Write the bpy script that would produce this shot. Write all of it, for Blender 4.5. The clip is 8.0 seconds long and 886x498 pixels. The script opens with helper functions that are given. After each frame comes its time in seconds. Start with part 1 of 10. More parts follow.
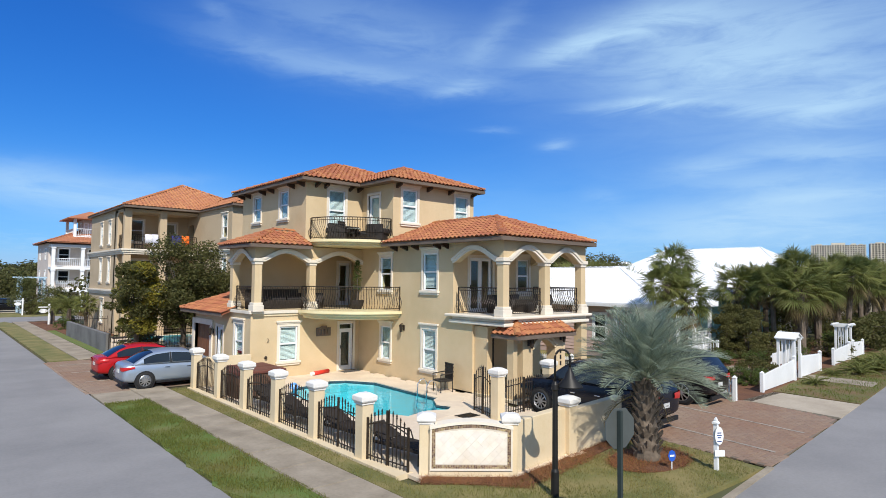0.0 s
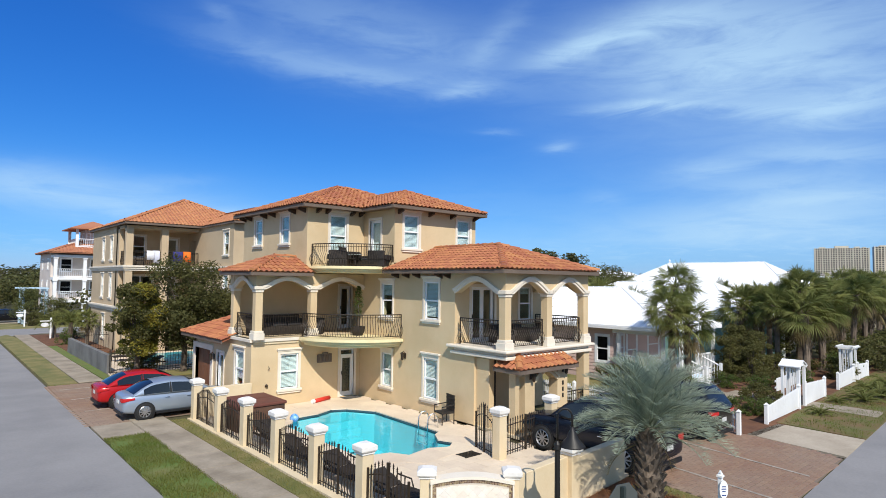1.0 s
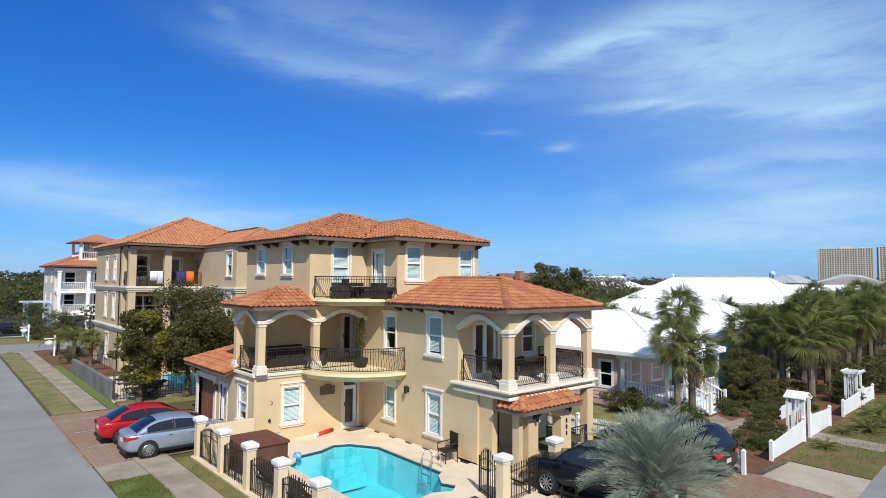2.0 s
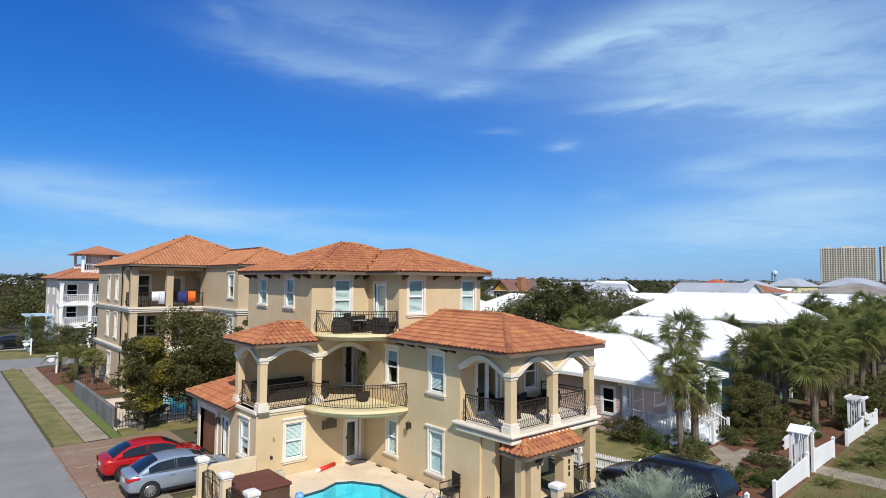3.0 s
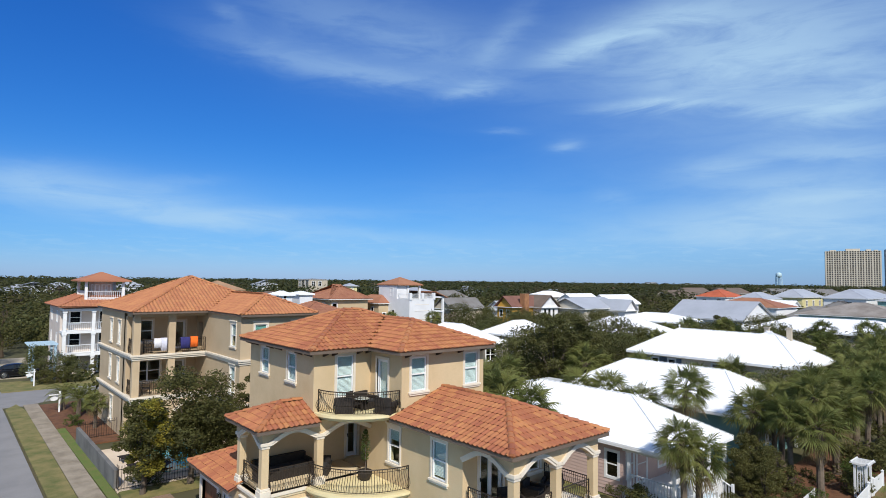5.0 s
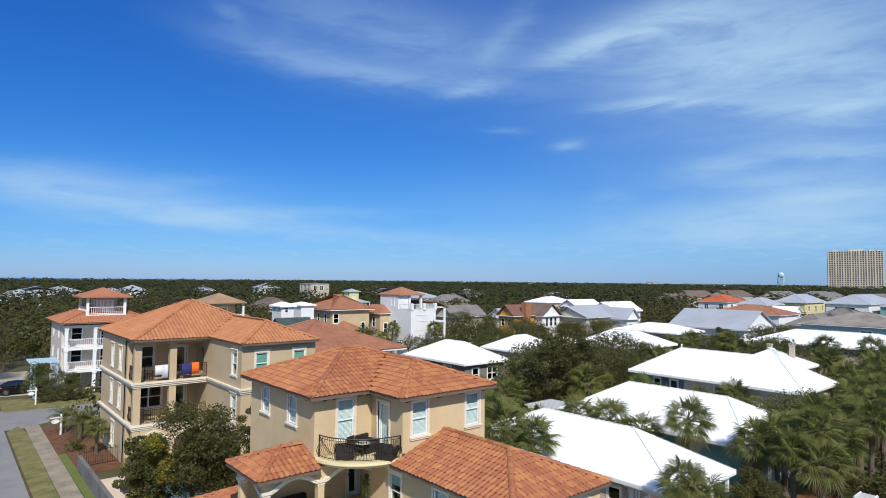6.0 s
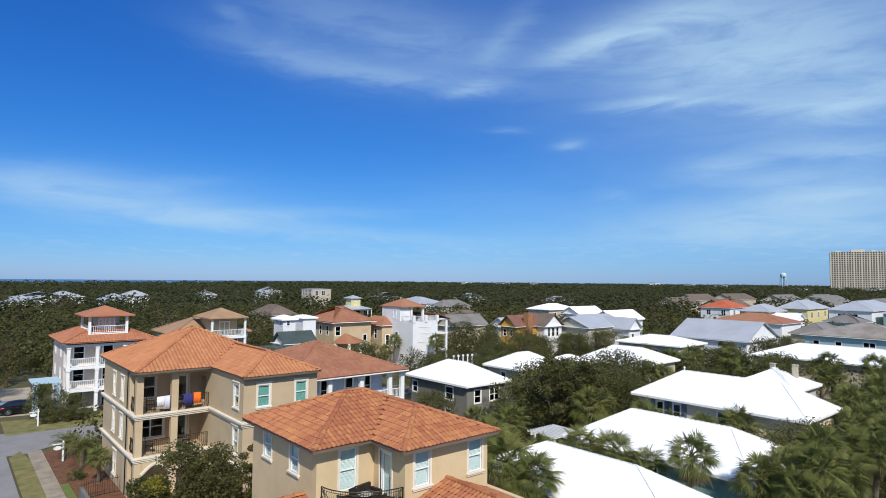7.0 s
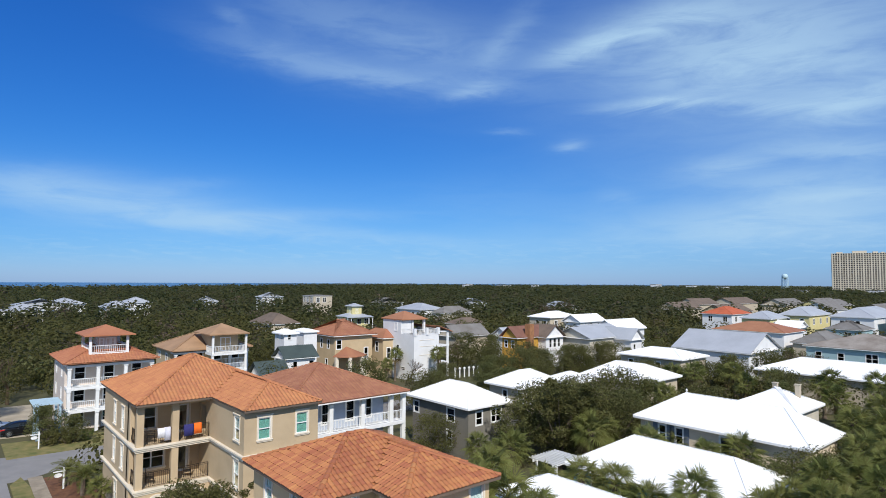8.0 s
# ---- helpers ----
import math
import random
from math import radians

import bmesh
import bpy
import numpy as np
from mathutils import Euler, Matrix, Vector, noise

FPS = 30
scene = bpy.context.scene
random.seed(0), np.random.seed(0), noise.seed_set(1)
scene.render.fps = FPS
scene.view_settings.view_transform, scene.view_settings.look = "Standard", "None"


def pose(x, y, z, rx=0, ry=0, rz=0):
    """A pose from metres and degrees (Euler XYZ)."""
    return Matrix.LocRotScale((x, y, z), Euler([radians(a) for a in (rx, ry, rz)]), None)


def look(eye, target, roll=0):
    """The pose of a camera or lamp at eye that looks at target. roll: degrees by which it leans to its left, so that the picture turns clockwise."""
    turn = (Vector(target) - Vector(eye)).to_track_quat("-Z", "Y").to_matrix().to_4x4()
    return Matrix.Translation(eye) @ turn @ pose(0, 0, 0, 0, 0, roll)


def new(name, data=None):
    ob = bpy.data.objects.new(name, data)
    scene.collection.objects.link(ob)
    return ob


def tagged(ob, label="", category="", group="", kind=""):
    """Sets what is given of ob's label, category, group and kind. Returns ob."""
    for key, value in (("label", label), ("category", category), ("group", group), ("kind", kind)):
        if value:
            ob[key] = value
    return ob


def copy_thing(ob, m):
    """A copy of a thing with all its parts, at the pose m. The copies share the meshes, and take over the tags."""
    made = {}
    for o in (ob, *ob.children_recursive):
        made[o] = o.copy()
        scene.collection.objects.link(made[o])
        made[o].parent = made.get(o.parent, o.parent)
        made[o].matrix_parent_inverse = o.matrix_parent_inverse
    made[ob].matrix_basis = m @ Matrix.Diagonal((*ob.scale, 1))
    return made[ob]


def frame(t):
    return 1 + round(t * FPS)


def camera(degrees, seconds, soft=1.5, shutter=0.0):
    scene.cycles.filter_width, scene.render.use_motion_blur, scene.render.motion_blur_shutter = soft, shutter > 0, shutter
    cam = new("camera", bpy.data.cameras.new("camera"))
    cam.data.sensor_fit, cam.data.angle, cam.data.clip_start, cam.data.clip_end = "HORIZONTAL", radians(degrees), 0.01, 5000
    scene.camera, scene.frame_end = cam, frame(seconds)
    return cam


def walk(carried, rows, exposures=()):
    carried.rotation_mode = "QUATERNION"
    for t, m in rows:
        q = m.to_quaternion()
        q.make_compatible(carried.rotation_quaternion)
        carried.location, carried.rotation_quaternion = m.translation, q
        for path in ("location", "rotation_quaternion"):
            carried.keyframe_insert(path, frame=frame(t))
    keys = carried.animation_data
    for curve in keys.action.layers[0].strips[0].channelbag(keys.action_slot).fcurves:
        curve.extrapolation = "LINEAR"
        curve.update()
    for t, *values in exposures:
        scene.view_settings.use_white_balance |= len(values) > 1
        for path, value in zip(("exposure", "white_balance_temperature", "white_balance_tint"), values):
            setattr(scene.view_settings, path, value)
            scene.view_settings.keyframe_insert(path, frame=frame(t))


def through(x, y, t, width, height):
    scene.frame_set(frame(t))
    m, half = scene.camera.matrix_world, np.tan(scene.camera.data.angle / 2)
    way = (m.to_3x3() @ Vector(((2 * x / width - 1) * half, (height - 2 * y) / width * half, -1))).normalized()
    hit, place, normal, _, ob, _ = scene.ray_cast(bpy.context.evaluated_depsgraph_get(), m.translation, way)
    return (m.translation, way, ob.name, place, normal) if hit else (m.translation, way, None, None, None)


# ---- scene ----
cam = camera(74.1, 8.0, soft=0.9)
PATH = [
    (0, (0.089, 0.033, 4.084), (1.412, 1.53, 4.189), 0.6),
    (0.5, (0.13, 0.086, 4.547), (1.451, 1.584, 4.657), 0.8),
    (1, (0.146, 0.08, 5.136), (1.463, 1.582, 5.247), 0.7),
    (1.5, (0.134, 0.07, 5.774), (1.446, 1.575, 5.888), 0.6),
    (3, (0.081, 0.069, 7.945), (1.386, 1.58, 8.055), 0.5),
    (3.5, (0.1, 0.062, 8.711), (1.403, 1.575, 8.820), 0.5),
    (4, (0.057, 0.06, 9.511), (1.36, 1.574, 9.620), 0.5),
    (4.5, (0.05, 0.077, 10.390), (1.35, 1.593, 10.499), 0.6),
    (6, (0.066, 0.078, 13.183), (1.359, 1.6, 13.290), 0.6),
    (6.5, (0.048, 0.091, 14.216), (1.339, 1.615, 14.324), 0.5),
    (7, (0.029, 0.098, 15.309), (1.318, 1.624, 15.416), 0.5),
    (7.5, (0.038, 0.1, 16.347), (1.325, 1.627, 16.455), 0.4),
    (8, (0.047, 0.112, 17.301), (1.333, 1.64, 17.413), 0.3),
]
walk(cam, [(t, look(eye, target, roll)) for t, eye, target, roll in PATH],
     exposures=[(0.0, 0.20), (1.5, 0.19), (3.0, 0.11), (4.5, 0.05), (6.0, 0.04), (8.0, 0.03)])

# ---- light: clear spring midday, sun high behind the camera ----
SUN_WAY = Vector((0.5, 1.0, -1.02)).normalized()
sun_data = bpy.data.lights.new("sun", "SUN")
sun_data.energy, sun_data.angle, sun_data.color = 4.5, radians(0.55), (1.0, 0.95, 0.865)
sun = new("sun", sun_data)
sun.matrix_world = Matrix.Translation((-30, -60, 90)) @ SUN_WAY.to_track_quat("-Z", "Y").to_matrix().to_4x4()

world = bpy.data.worlds.new("world")
scene.world = world
world.use_nodes = True
wn, wl = world.node_tree.nodes, world.node_tree.links
wn.clear()


def wnode(kind):
    return wn.new(kind)


def wmath(op, a, b=None, c=None, clamp=False):
    n = wn.new("ShaderNodeMath")
    n.operation, n.use_clamp = op, clamp
    for i, v in enumerate((a, b, c)):
        if v is None:
            continue
        if isinstance(v, (int, float)):
            n.inputs[i].default_value = v
        else:
            wl.new(v, n.inputs[i])
    return n.outputs[0]


sky = wnode("ShaderNodeTexSky")
sky.sky_type, sky.sun_disc = "NISHITA", False
sky.sun_elevation, sky.sun_rotation = math.asin(-SUN_WAY.z), math.atan2(-SUN_WAY.x, -SUN_WAY.y)
sky.air_density, sky.dust_density, sky.ozone_density = 1.0, 0.2, 3.0
tex = wnode("ShaderNodeTexCoord")
sep = wnode("ShaderNodeSeparateXYZ")
wl.new(tex.outputs["Generated"], sep.inputs[0])
dx, dy, dz = sep.outputs
azim = wmath("ARCTAN2", dx, dy)                       # clockwise from +y
elev = wmath("ARCSINE", dz)

# cirrus: long wisps, each a soft stroke (azimuth, elevation, length, width, slope, strength)
comb = wnode("ShaderNodeCombineXYZ")
wl.new(azim, comb.inputs[0])
wl.new(elev, comb.inputs[1])


def wnoise(scale, detail, rough, stretch, turn):
    m = wnode("ShaderNodeMapping")
    m.inputs["Rotation"].default_value = (0, 0, radians(turn))
    m.inputs["Scale"].default_value = (1.0, stretch, 1.0)
    wl.new(comb.outputs[0], m.inputs[0])
    n = wnode("ShaderNodeTexNoise")
    n.inputs["Scale"].default_value, n.inputs["Detail"].default_value = scale, detail
    n.inputs["Roughness"].default_value, n.inputs["Distortion"].default_value = rough, 0.7
    wl.new(m.outputs[0], n.inputs[0])
    return n.outputs[0]


fibre_right = wnoise(7.0, 7.0, 0.62, 4.5, -14)
fibre_left = wnoise(7.0, 7.0, 0.62, 4.5, 12)
STROKES = [
    # azimuth and elevation in degrees, half length, half width, slope in degrees, strength, fibre
    (10.2, 6.7, 10.5, 1.4, -4.2, 0.62, 0),
    (23.7, 5.9, 9.0, 0.7, 3.2, 0.42, 0),
    (30.0, 4.4, 11.7, 0.7, -3.3, 0.42, 0),
    (6.6, 8.2, 6.9, 1.0, 0.3, 0.22, 0),
    (16.1, 8.4, 3.2, 0.5, 8.2, 0.18, 0),
    (25.1, 20.6, 7.5, 1.4, -8.9, 0.30, 0),
    (36.3, 19.2, 8.8, 1.0, -5.1, 0.34, 0),
    (27.4, 24.7, 8.6, 2.7, -9.2, 0.22, 0),
    (39.6, 22.0, 7.7, 2.4, -8.7, 0.24, 0),
    (43.0, 18.3, 3.0, 0.5, 9.2, 0.40, 0),
    (46.1, 22.7, 3.6, 1.1, 43.5, 0.25, 1),
    (19.9, 23.3, 1.4, 0.7, -21.6, 0.20, 0),
    (53.7, 21.5, 4.3, 0.8, 11.4, 0.50, 1),
    (60.5, 23.1, 7.6, 1.5, 5.9, 0.48, 1),
    (70.7, 21.8, 10.0, 2.5, -4.0, 0.36, 1),
    (69.1, 18.8, 11.9, 2.2, -5.6, 0.38, 1),
    (59.2, 16.2, 4.2, 0.6, 2.5, 0.55, 1),
    (67.3, 15.4, 5.7, 0.6, -7.9, 0.35, 1),
    (75.1, 14.2, 4.5, 1.5, 6.3, 0.45, 1),
    (69.5, 16.9, 11.4, 1.8, -7.7, 0.22, 1),
    (52.3, 13.1, 1.3, 0.5, 5.4, 0.40, 1),
    (46.4, 14.6, 1.7, 0.3, -4.5, 0.20, 1),
    (65.8, 10.5, 3.4, 0.7, 2.5, 0.40, 1),
    (74.1, 10.9, 5.5, 0.9, -7.0, 0.36, 1),
    (71.8, 8.6, 8.1, 1.0, -3.5, 0.32, 1),
    (71.0, 6.1, 9.1, 1.9, 0.3, 0.40, 1),
    (73.4, 7.3, 6.2, 0.5, 1.7, 0.25, 1),
    (56.6, 8.1, 1.6, 0.6, -6.5, 0.18, 1),
    (67.1, 4.3, 13.9, 1.8, -2.4, 0.26, 1),
    (43.7, 8.2, 9.2, 2.2, 0.2, 0.10, 1),
    (41.5, 3.1, 16.9, 1.2, 0.1, 0.12, 1),
]
VEILS = [(80.0, 14.0, 24.0, 13.0, 0.0, 0.34), (62.0, 20.0, 12.0, 7.0, 0.0, 0.16), (38.0, 23.0, 16.0, 6.0, -6.0, 0.13), (14.0, 6.5, 16.0, 3.0, -3.0, 0.14), (70.0, 4.0, 26.0, 3.0, 0.0, 0.22)]
cover = None
for a, e, ln, wd, sl, st, fi in STROKES:
    u = wmath("SUBTRACT", azim, radians(a))
    v = wmath("SUBTRACT", elev, radians(e))
    cs, sn = math.cos(radians(sl)), math.sin(radians(sl))
    along = wmath("ADD", wmath("MULTIPLY", u, cs), wmath("MULTIPLY", v, sn))
    across = wmath("SUBTRACT", wmath("MULTIPLY", v, cs), wmath("MULTIPLY", u, sn))
    bend = wmath("MULTIPLY", wmath("SUBTRACT", fibre_right if fi else fibre_left, 0.5), radians(2.2))
    across = wmath("ADD", across, bend)
    r = wmath("ADD", wmath("POWER", wmath("ABSOLUTE", wmath("DIVIDE", along, radians(ln))), 2.0),
              wmath("POWER", wmath("ABSOLUTE", wmath("DIVIDE", across, radians(wd))), 2.0))
    s = wmath("MULTIPLY", wmath("POWER", 2.718, wmath("MULTIPLY", r, -0.9)), st * 0.8)
    cover = s if cover is None else wmath("ADD", cover, s)
fibres = wmath("MULTIPLY", wmath("ADD", fibre_right, fibre_left), 0.5)
cover = wmath("MULTIPLY", cover, wmath("MULTIPLY_ADD", fibres, 2.6, -0.4, clamp=True))
for a, e, ln, wd, sl, st in VEILS:
    u = wmath("DIVIDE", wmath("SUBTRACT", azim, radians(a)), radians(ln))
    v = wmath("DIVIDE", wmath("SUBTRACT", elev, radians(e)), radians(wd))
    r = wmath("ADD", wmath("MULTIPLY", u, u), wmath("MULTIPLY", v, v))
    s = wmath("MULTIPLY", wmath("POWER", 2.718, wmath("MULTIPLY", r, -1.0)), wmath("MULTIPLY_ADD", fibres, st * 1.1, st * 0.45))
    cover = wmath("ADD", cover, s)
small = wnoise(26.0, 4.0, 0.55, 6.0, 0)
low = wmath("POWER", 2.718, wmath("MULTIPLY", wmath("POWER", wmath("DIVIDE", wmath("SUBTRACT", elev, radians(2.3)), radians(1.3)), 2.0), -1.0))
low = wmath("MULTIPLY", low, wmath("MULTIPLY_ADD", small, 3.0, -1.45, clamp=True))
cover = wmath("ADD", cover, wmath("MULTIPLY", low, 0.5), clamp=True)
up = wmath("MULTIPLY_ADD", dz, 14.0, 0.0, clamp=True)
cover = wmath("MULTIPLY", cover, up)

# the thin cirrus is carried on overhead and behind, unseen, to brighten the shade
fill_veil = wnoise(5.0, 6.0, 0.6, 2.5, 20)
away = wmath("MULTIPLY_ADD", wmath("MULTIPLY_ADD", dx, 0.70, wmath("MULTIPLY", dy, 0.71)), -2.5, 1.2, clamp=True)
cover = wmath("MAXIMUM", cover, wmath("MULTIPLY", wmath("MULTIPLY", away, up), wmath("MULTIPLY_ADD", fill_veil, 1.6, -0.35, clamp=True)))

SKY = 0.1
rgb = wnode("ShaderNodeSeparateColor")
wl.new(sky.outputs[0], rgb.inputs[0])
gain = wnode("ShaderNodeCombineColor")
haze = wmath("POWER", 2.718, wmath("MULTIPLY", wmath("MAXIMUM", elev, 0.0), -1.0 / radians(6.0)))
for i, (power, k, hz) in enumerate(((1.45, 0.109, 0.30), (1.04, 0.529, 0.03), (0.73, 1.81, 0.07))):
    low_gain = wmath("MULTIPLY_ADD", haze, hz, 1.0)
    wl.new(wmath("MULTIPLY", wmath("MULTIPLY", wmath("POWER", rgb.outputs[i], power), k), low_gain), gain.inputs[i])
mix = wnode("ShaderNodeMix")
mix.data_type = "RGBA"
wl.new(cover, mix.inputs["Factor"])
wl.new(gain.outputs[0], mix.inputs["A"])
mix.inputs["B"].default_value = (4.45, 6.6, 8.6, 1)
back = wnode("ShaderNodeBackground")
back.inputs["Strength"].default_value = SKY
wl.new(mix.outputs["Result"], back.inputs["Color"])
wout = wnode("ShaderNodeOutputWorld")
wl.new(back.outputs[0], wout.inputs["Surface"])

# ---- materials ----
def mat(name, color, rough=0.7, vary=0.18, scale=3.0, fine=60.0, bump=0.15, metal=0.0, second=None, spec=0.4, rand=0.0, stretch=(1, 1, 1)):
    """Principled paint with large blotches, fine grain and relief; second: the colour of the blotches; rand: change from piece to piece."""
    m = bpy.data.materials.new(name)
    m.use_nodes = True
    nt = m.node_tree
    n, l = nt.nodes, nt.links
    b = n["Principled BSDF"]
    b.inputs["Roughness"].default_value, b.inputs["Metallic"].default_value = rough, metal
    b.inputs["Specular IOR Level"].default_value = spec
    tc = n.new("ShaderNodeTexCoord")
    geo = n.new("ShaderNodeNewGeometry")
    mp = n.new("ShaderNodeMapping")
    mp.inputs["Scale"].default_value = stretch
    l.new(geo.outputs["Position"], mp.inputs[0])
    big = n.new("ShaderNodeTexNoise")
    big.inputs["Scale"].default_value, big.inputs["Detail"].default_value, big.inputs["Roughness"].default_value = 1.0 / scale, 5, 0.6
    sm = n.new("ShaderNodeTexNoise")
    sm.inputs["Scale"].default_value, sm.inputs["Detail"].default_value = fine / 3.0, 4
    for t in (big, sm):
        l.new(mp.outputs[0], t.inputs[0])
    c2 = second or tuple(c * (1 - 1.6 * vary) for c in color)
    mix = n.new("ShaderNodeMix")
    mix.data_type = "RGBA"
    mix.inputs["A"].default_value, mix.inputs["B"].default_value = (*color, 1), (*c2, 1)
    rmp = n.new("ShaderNodeMapRange")
    rmp.inputs["From Min"].default_value, rmp.inputs["From Max"].default_value = 0.38, 0.68
    l.new(big.outputs[0], rmp.inputs[0])
    l.new(rmp.outputs[0], mix.inputs["Factor"])
    hs = n.new("ShaderNodeHueSaturation")
    l.new(mix.outputs["Result"], hs.inputs["Color"])
    val = n.new("ShaderNodeMath")
    val.operation = "MULTIPLY_ADD"
    l.new(sm.outputs[0], val.inputs[0])
    val.inputs[1].default_value, val.inputs[2].default_value = vary * 1.6, 1 - vary * 0.8
    out = val.outputs[0]
    if rand:
        ob = n.new("ShaderNodeObjectInfo")
        ad = n.new("ShaderNodeMath")
        ad.operation = "ADD"
        l.new(ob.outputs["Random"], ad.inputs[0])
        l.new(geo.outputs["Random Per Island"], ad.inputs[1])
        fr = n.new("ShaderNodeMath")
        fr.operation = "FRACT"
        l.new(ad.outputs[0], fr.inputs[0])
        r2 = n.new("ShaderNodeMath")
        r2.operation = "MULTIPLY_ADD"
        l.new(fr.outputs[0], r2.inputs[0])
        r2.inputs[1].default_value, r2.inputs[2].default_value = rand, 1 - rand / 2
        mu = n.new("ShaderNodeMath")
        mu.operation = "MULTIPLY"
        l.new(out, mu.inputs[0])
        l.new(r2.outputs[0], mu.inputs[1])
        out = mu.outputs[0]
        r3 = n.new("ShaderNodeMath")
        r3.operation = "MULTIPLY_ADD"
        l.new(fr.outputs[0], r3.inputs[0])
        r3.inputs[1].default_value, r3.inputs[2].default_value = rand * 0.06, 0.5 - rand * 0.03
        l.new(r3.outputs[0], hs.inputs["Hue"])
    l.new(out, hs.inputs["Value"])
    l.new(hs.outputs[0], b.inputs["Base Color"])
    if bump:
        bp = n.new("ShaderNodeBump")
        bp.inputs["Strength"].default_value, bp.inputs["Distance"].default_value = bump, 0.02
        l.new(sm.outputs[0], bp.inputs["Height"])
        l.new(bp.outputs[0], b.inputs["Normal"])
    return m


def leaf_mat(name, color, second, through=0.5, rough=0.55, rand=0.45, scale=4.0):
    m = mat(name, color, rough, 0.2, scale, 30.0, 0.0, second=second, rand=rand, spec=0.18)
    n, l = m.node_tree.nodes, m.node_tree.links
    b = n["Principled BSDF"]
    tr = n.new("ShaderNodeBsdfTranslucent")
    src = b.inputs["Base Color"].links[0].from_socket
    l.new(src, tr.inputs["Color"])
    ms = n.new("ShaderNodeMixShader")
    ms.inputs[0].default_value = through
    l.new(b.outputs[0], ms.inputs[1])
    l.new(tr.outputs[0], ms.inputs[2])
    l.new(ms.outputs[0], n["Material Output"].inputs["Surface"])
    return m


def glass_mat(name, tint=(0.9, 0.95, 0.95), reflect=1.5):
    m = bpy.data.materials.new(name)
    m.use_nodes = True
    n, l = m.node_tree.nodes, m.node_tree.links
    n.remove(n["Principled BSDF"])
    tr = n.new("ShaderNodeBsdfTransparent")
    tr.inputs[0].default_value = (*tint, 1)
    gl = n.new("ShaderNodeBsdfGlossy")
    gl.inputs["Roughness"].default_value = 0.02
    lw = n.new("ShaderNodeLayerWeight")
    lw.inputs["Blend"].default_value = 0.5
    pw = n.new("ShaderNodeMath")
    pw.operation = "POWER"
    pw.inputs[1].default_value = 4.0
    l.new(lw.outputs["Facing"], pw.inputs[0])
    fr = n.new("ShaderNodeMath")
    fr.operation = "MULTIPLY_ADD"
    fr.inputs[1].default_value, fr.inputs[2].default_value = 0.9, 0.05 * (reflect - 0.5)
    l.new(pw.outputs[0], fr.inputs[0])
    ms = n.new("ShaderNodeMixShader")
    l.new(fr.outputs[0], ms.inputs[0])
    l.new(tr.outputs[0], ms.inputs[1])
    l.new(gl.outputs[0], ms.inputs[2])
    l.new(ms.outputs[0], n["Material Output"].inputs["Surface"])
    return m


STUCCO = mat("tan_stucco", (0.60, 0.46, 0.28), 0.88, 0.12, 1.6, 90, 0.25, second=(0.525, 0.395, 0.23))
STUCCO2 = mat("grey_tan_stucco", (0.50, 0.385, 0.25), 0.88, 0.10, 1.8, 90, 0.25, second=(0.44, 0.335, 0.215))
CREAM = mat("cream_stucco", (0.66, 0.54, 0.36), 0.85, 0.08, 0.9, 90, 0.15, second=(0.60, 0.47, 0.29))
PALE = mat("pale_trim", (0.74, 0.66, 0.54), 0.8, 0.08, 0.8, 80, 0.1)
YELLOW = mat("yellow_cream_stone", (0.74, 0.64, 0.38), 0.8, 0.08, 0.8, 80, 0.1, second=(0.68, 0.56, 0.30))
WHITE = mat("white_paint", (0.78, 0.78, 0.77), 0.5, 0.05, 1.0, 60, 0.05)
CAPWHITE = mat("white_cast_cap", (0.74, 0.71, 0.66), 0.75, 0.08, 0.5, 70, 0.15)
TILE = mat("terracotta_tile", (0.39, 0.15, 0.064), 0.75, 0.14, 1.3, 40, 0.12, second=(0.32, 0.115, 0.05), rand=0.3)
TILE2 = mat("orange_clay_tile", (0.455, 0.188, 0.08), 0.75, 0.12, 2.2, 40, 0.1, second=(0.40, 0.16, 0.07), rand=0.16)
TILE4 = mat("red_orange_tile", (0.40, 0.16, 0.08), 0.75, 0.12, 2.2, 40, 0.1, second=(0.35, 0.13, 0.065), rand=0.15)
TILE3 = mat("brown_clay_tile", (0.345, 0.15, 0.083), 0.75, 0.12, 2.0, 40, 0.1, second=(0.29, 0.12, 0.064), rand=0.18)
WOOD_DARK = mat("dark_brown_wood", (0.065, 0.04, 0.026), 0.6, 0.2, 0.6, 50, 0.2, stretch=(1, 1, 0.2))
FASCIA = mat("brown_fascia", (0.15, 0.112, 0.085), 0.7, 0.15, 1.0, 50, 0.1)
SOFFIT = mat("brown_soffit", (0.20, 0.14, 0.09), 0.8, 0.15, 1.0, 50, 0.1)
GDOOR = mat("stained_garage_door", (0.19, 0.075, 0.035), 0.55, 0.2, 0.7, 50, 0.15, stretch=(1, 1, 0.3))
IRON = mat("black_iron", (0.022, 0.020, 0.018), 0.5, 0.2, 0.4, 60, 0.05, metal=0.3)
BRONZE = mat("bronze_iron", (0.045, 0.032, 0.022), 0.5, 0.2, 0.4, 60, 0.05, metal=0.3)
GLASS = glass_mat("window_glass", (0.86, 0.94, 0.93))
DARKGLASS = glass_mat("tinted_glass", (0.25, 0.28, 0.3), 1.6)
BLIND = mat("white_blind", (0.72, 0.74, 0.74), 0.6, 0.04, 1.0, 60, 0.0)
TEAL = mat("teal_blind", (0.20, 0.42, 0.36), 0.6, 0.06, 1.0, 60, 0.0)
ROOM = mat("dim_room", (0.10, 0.085, 0.07), 0.9, 0.1, 1.0, 20, 0.0)


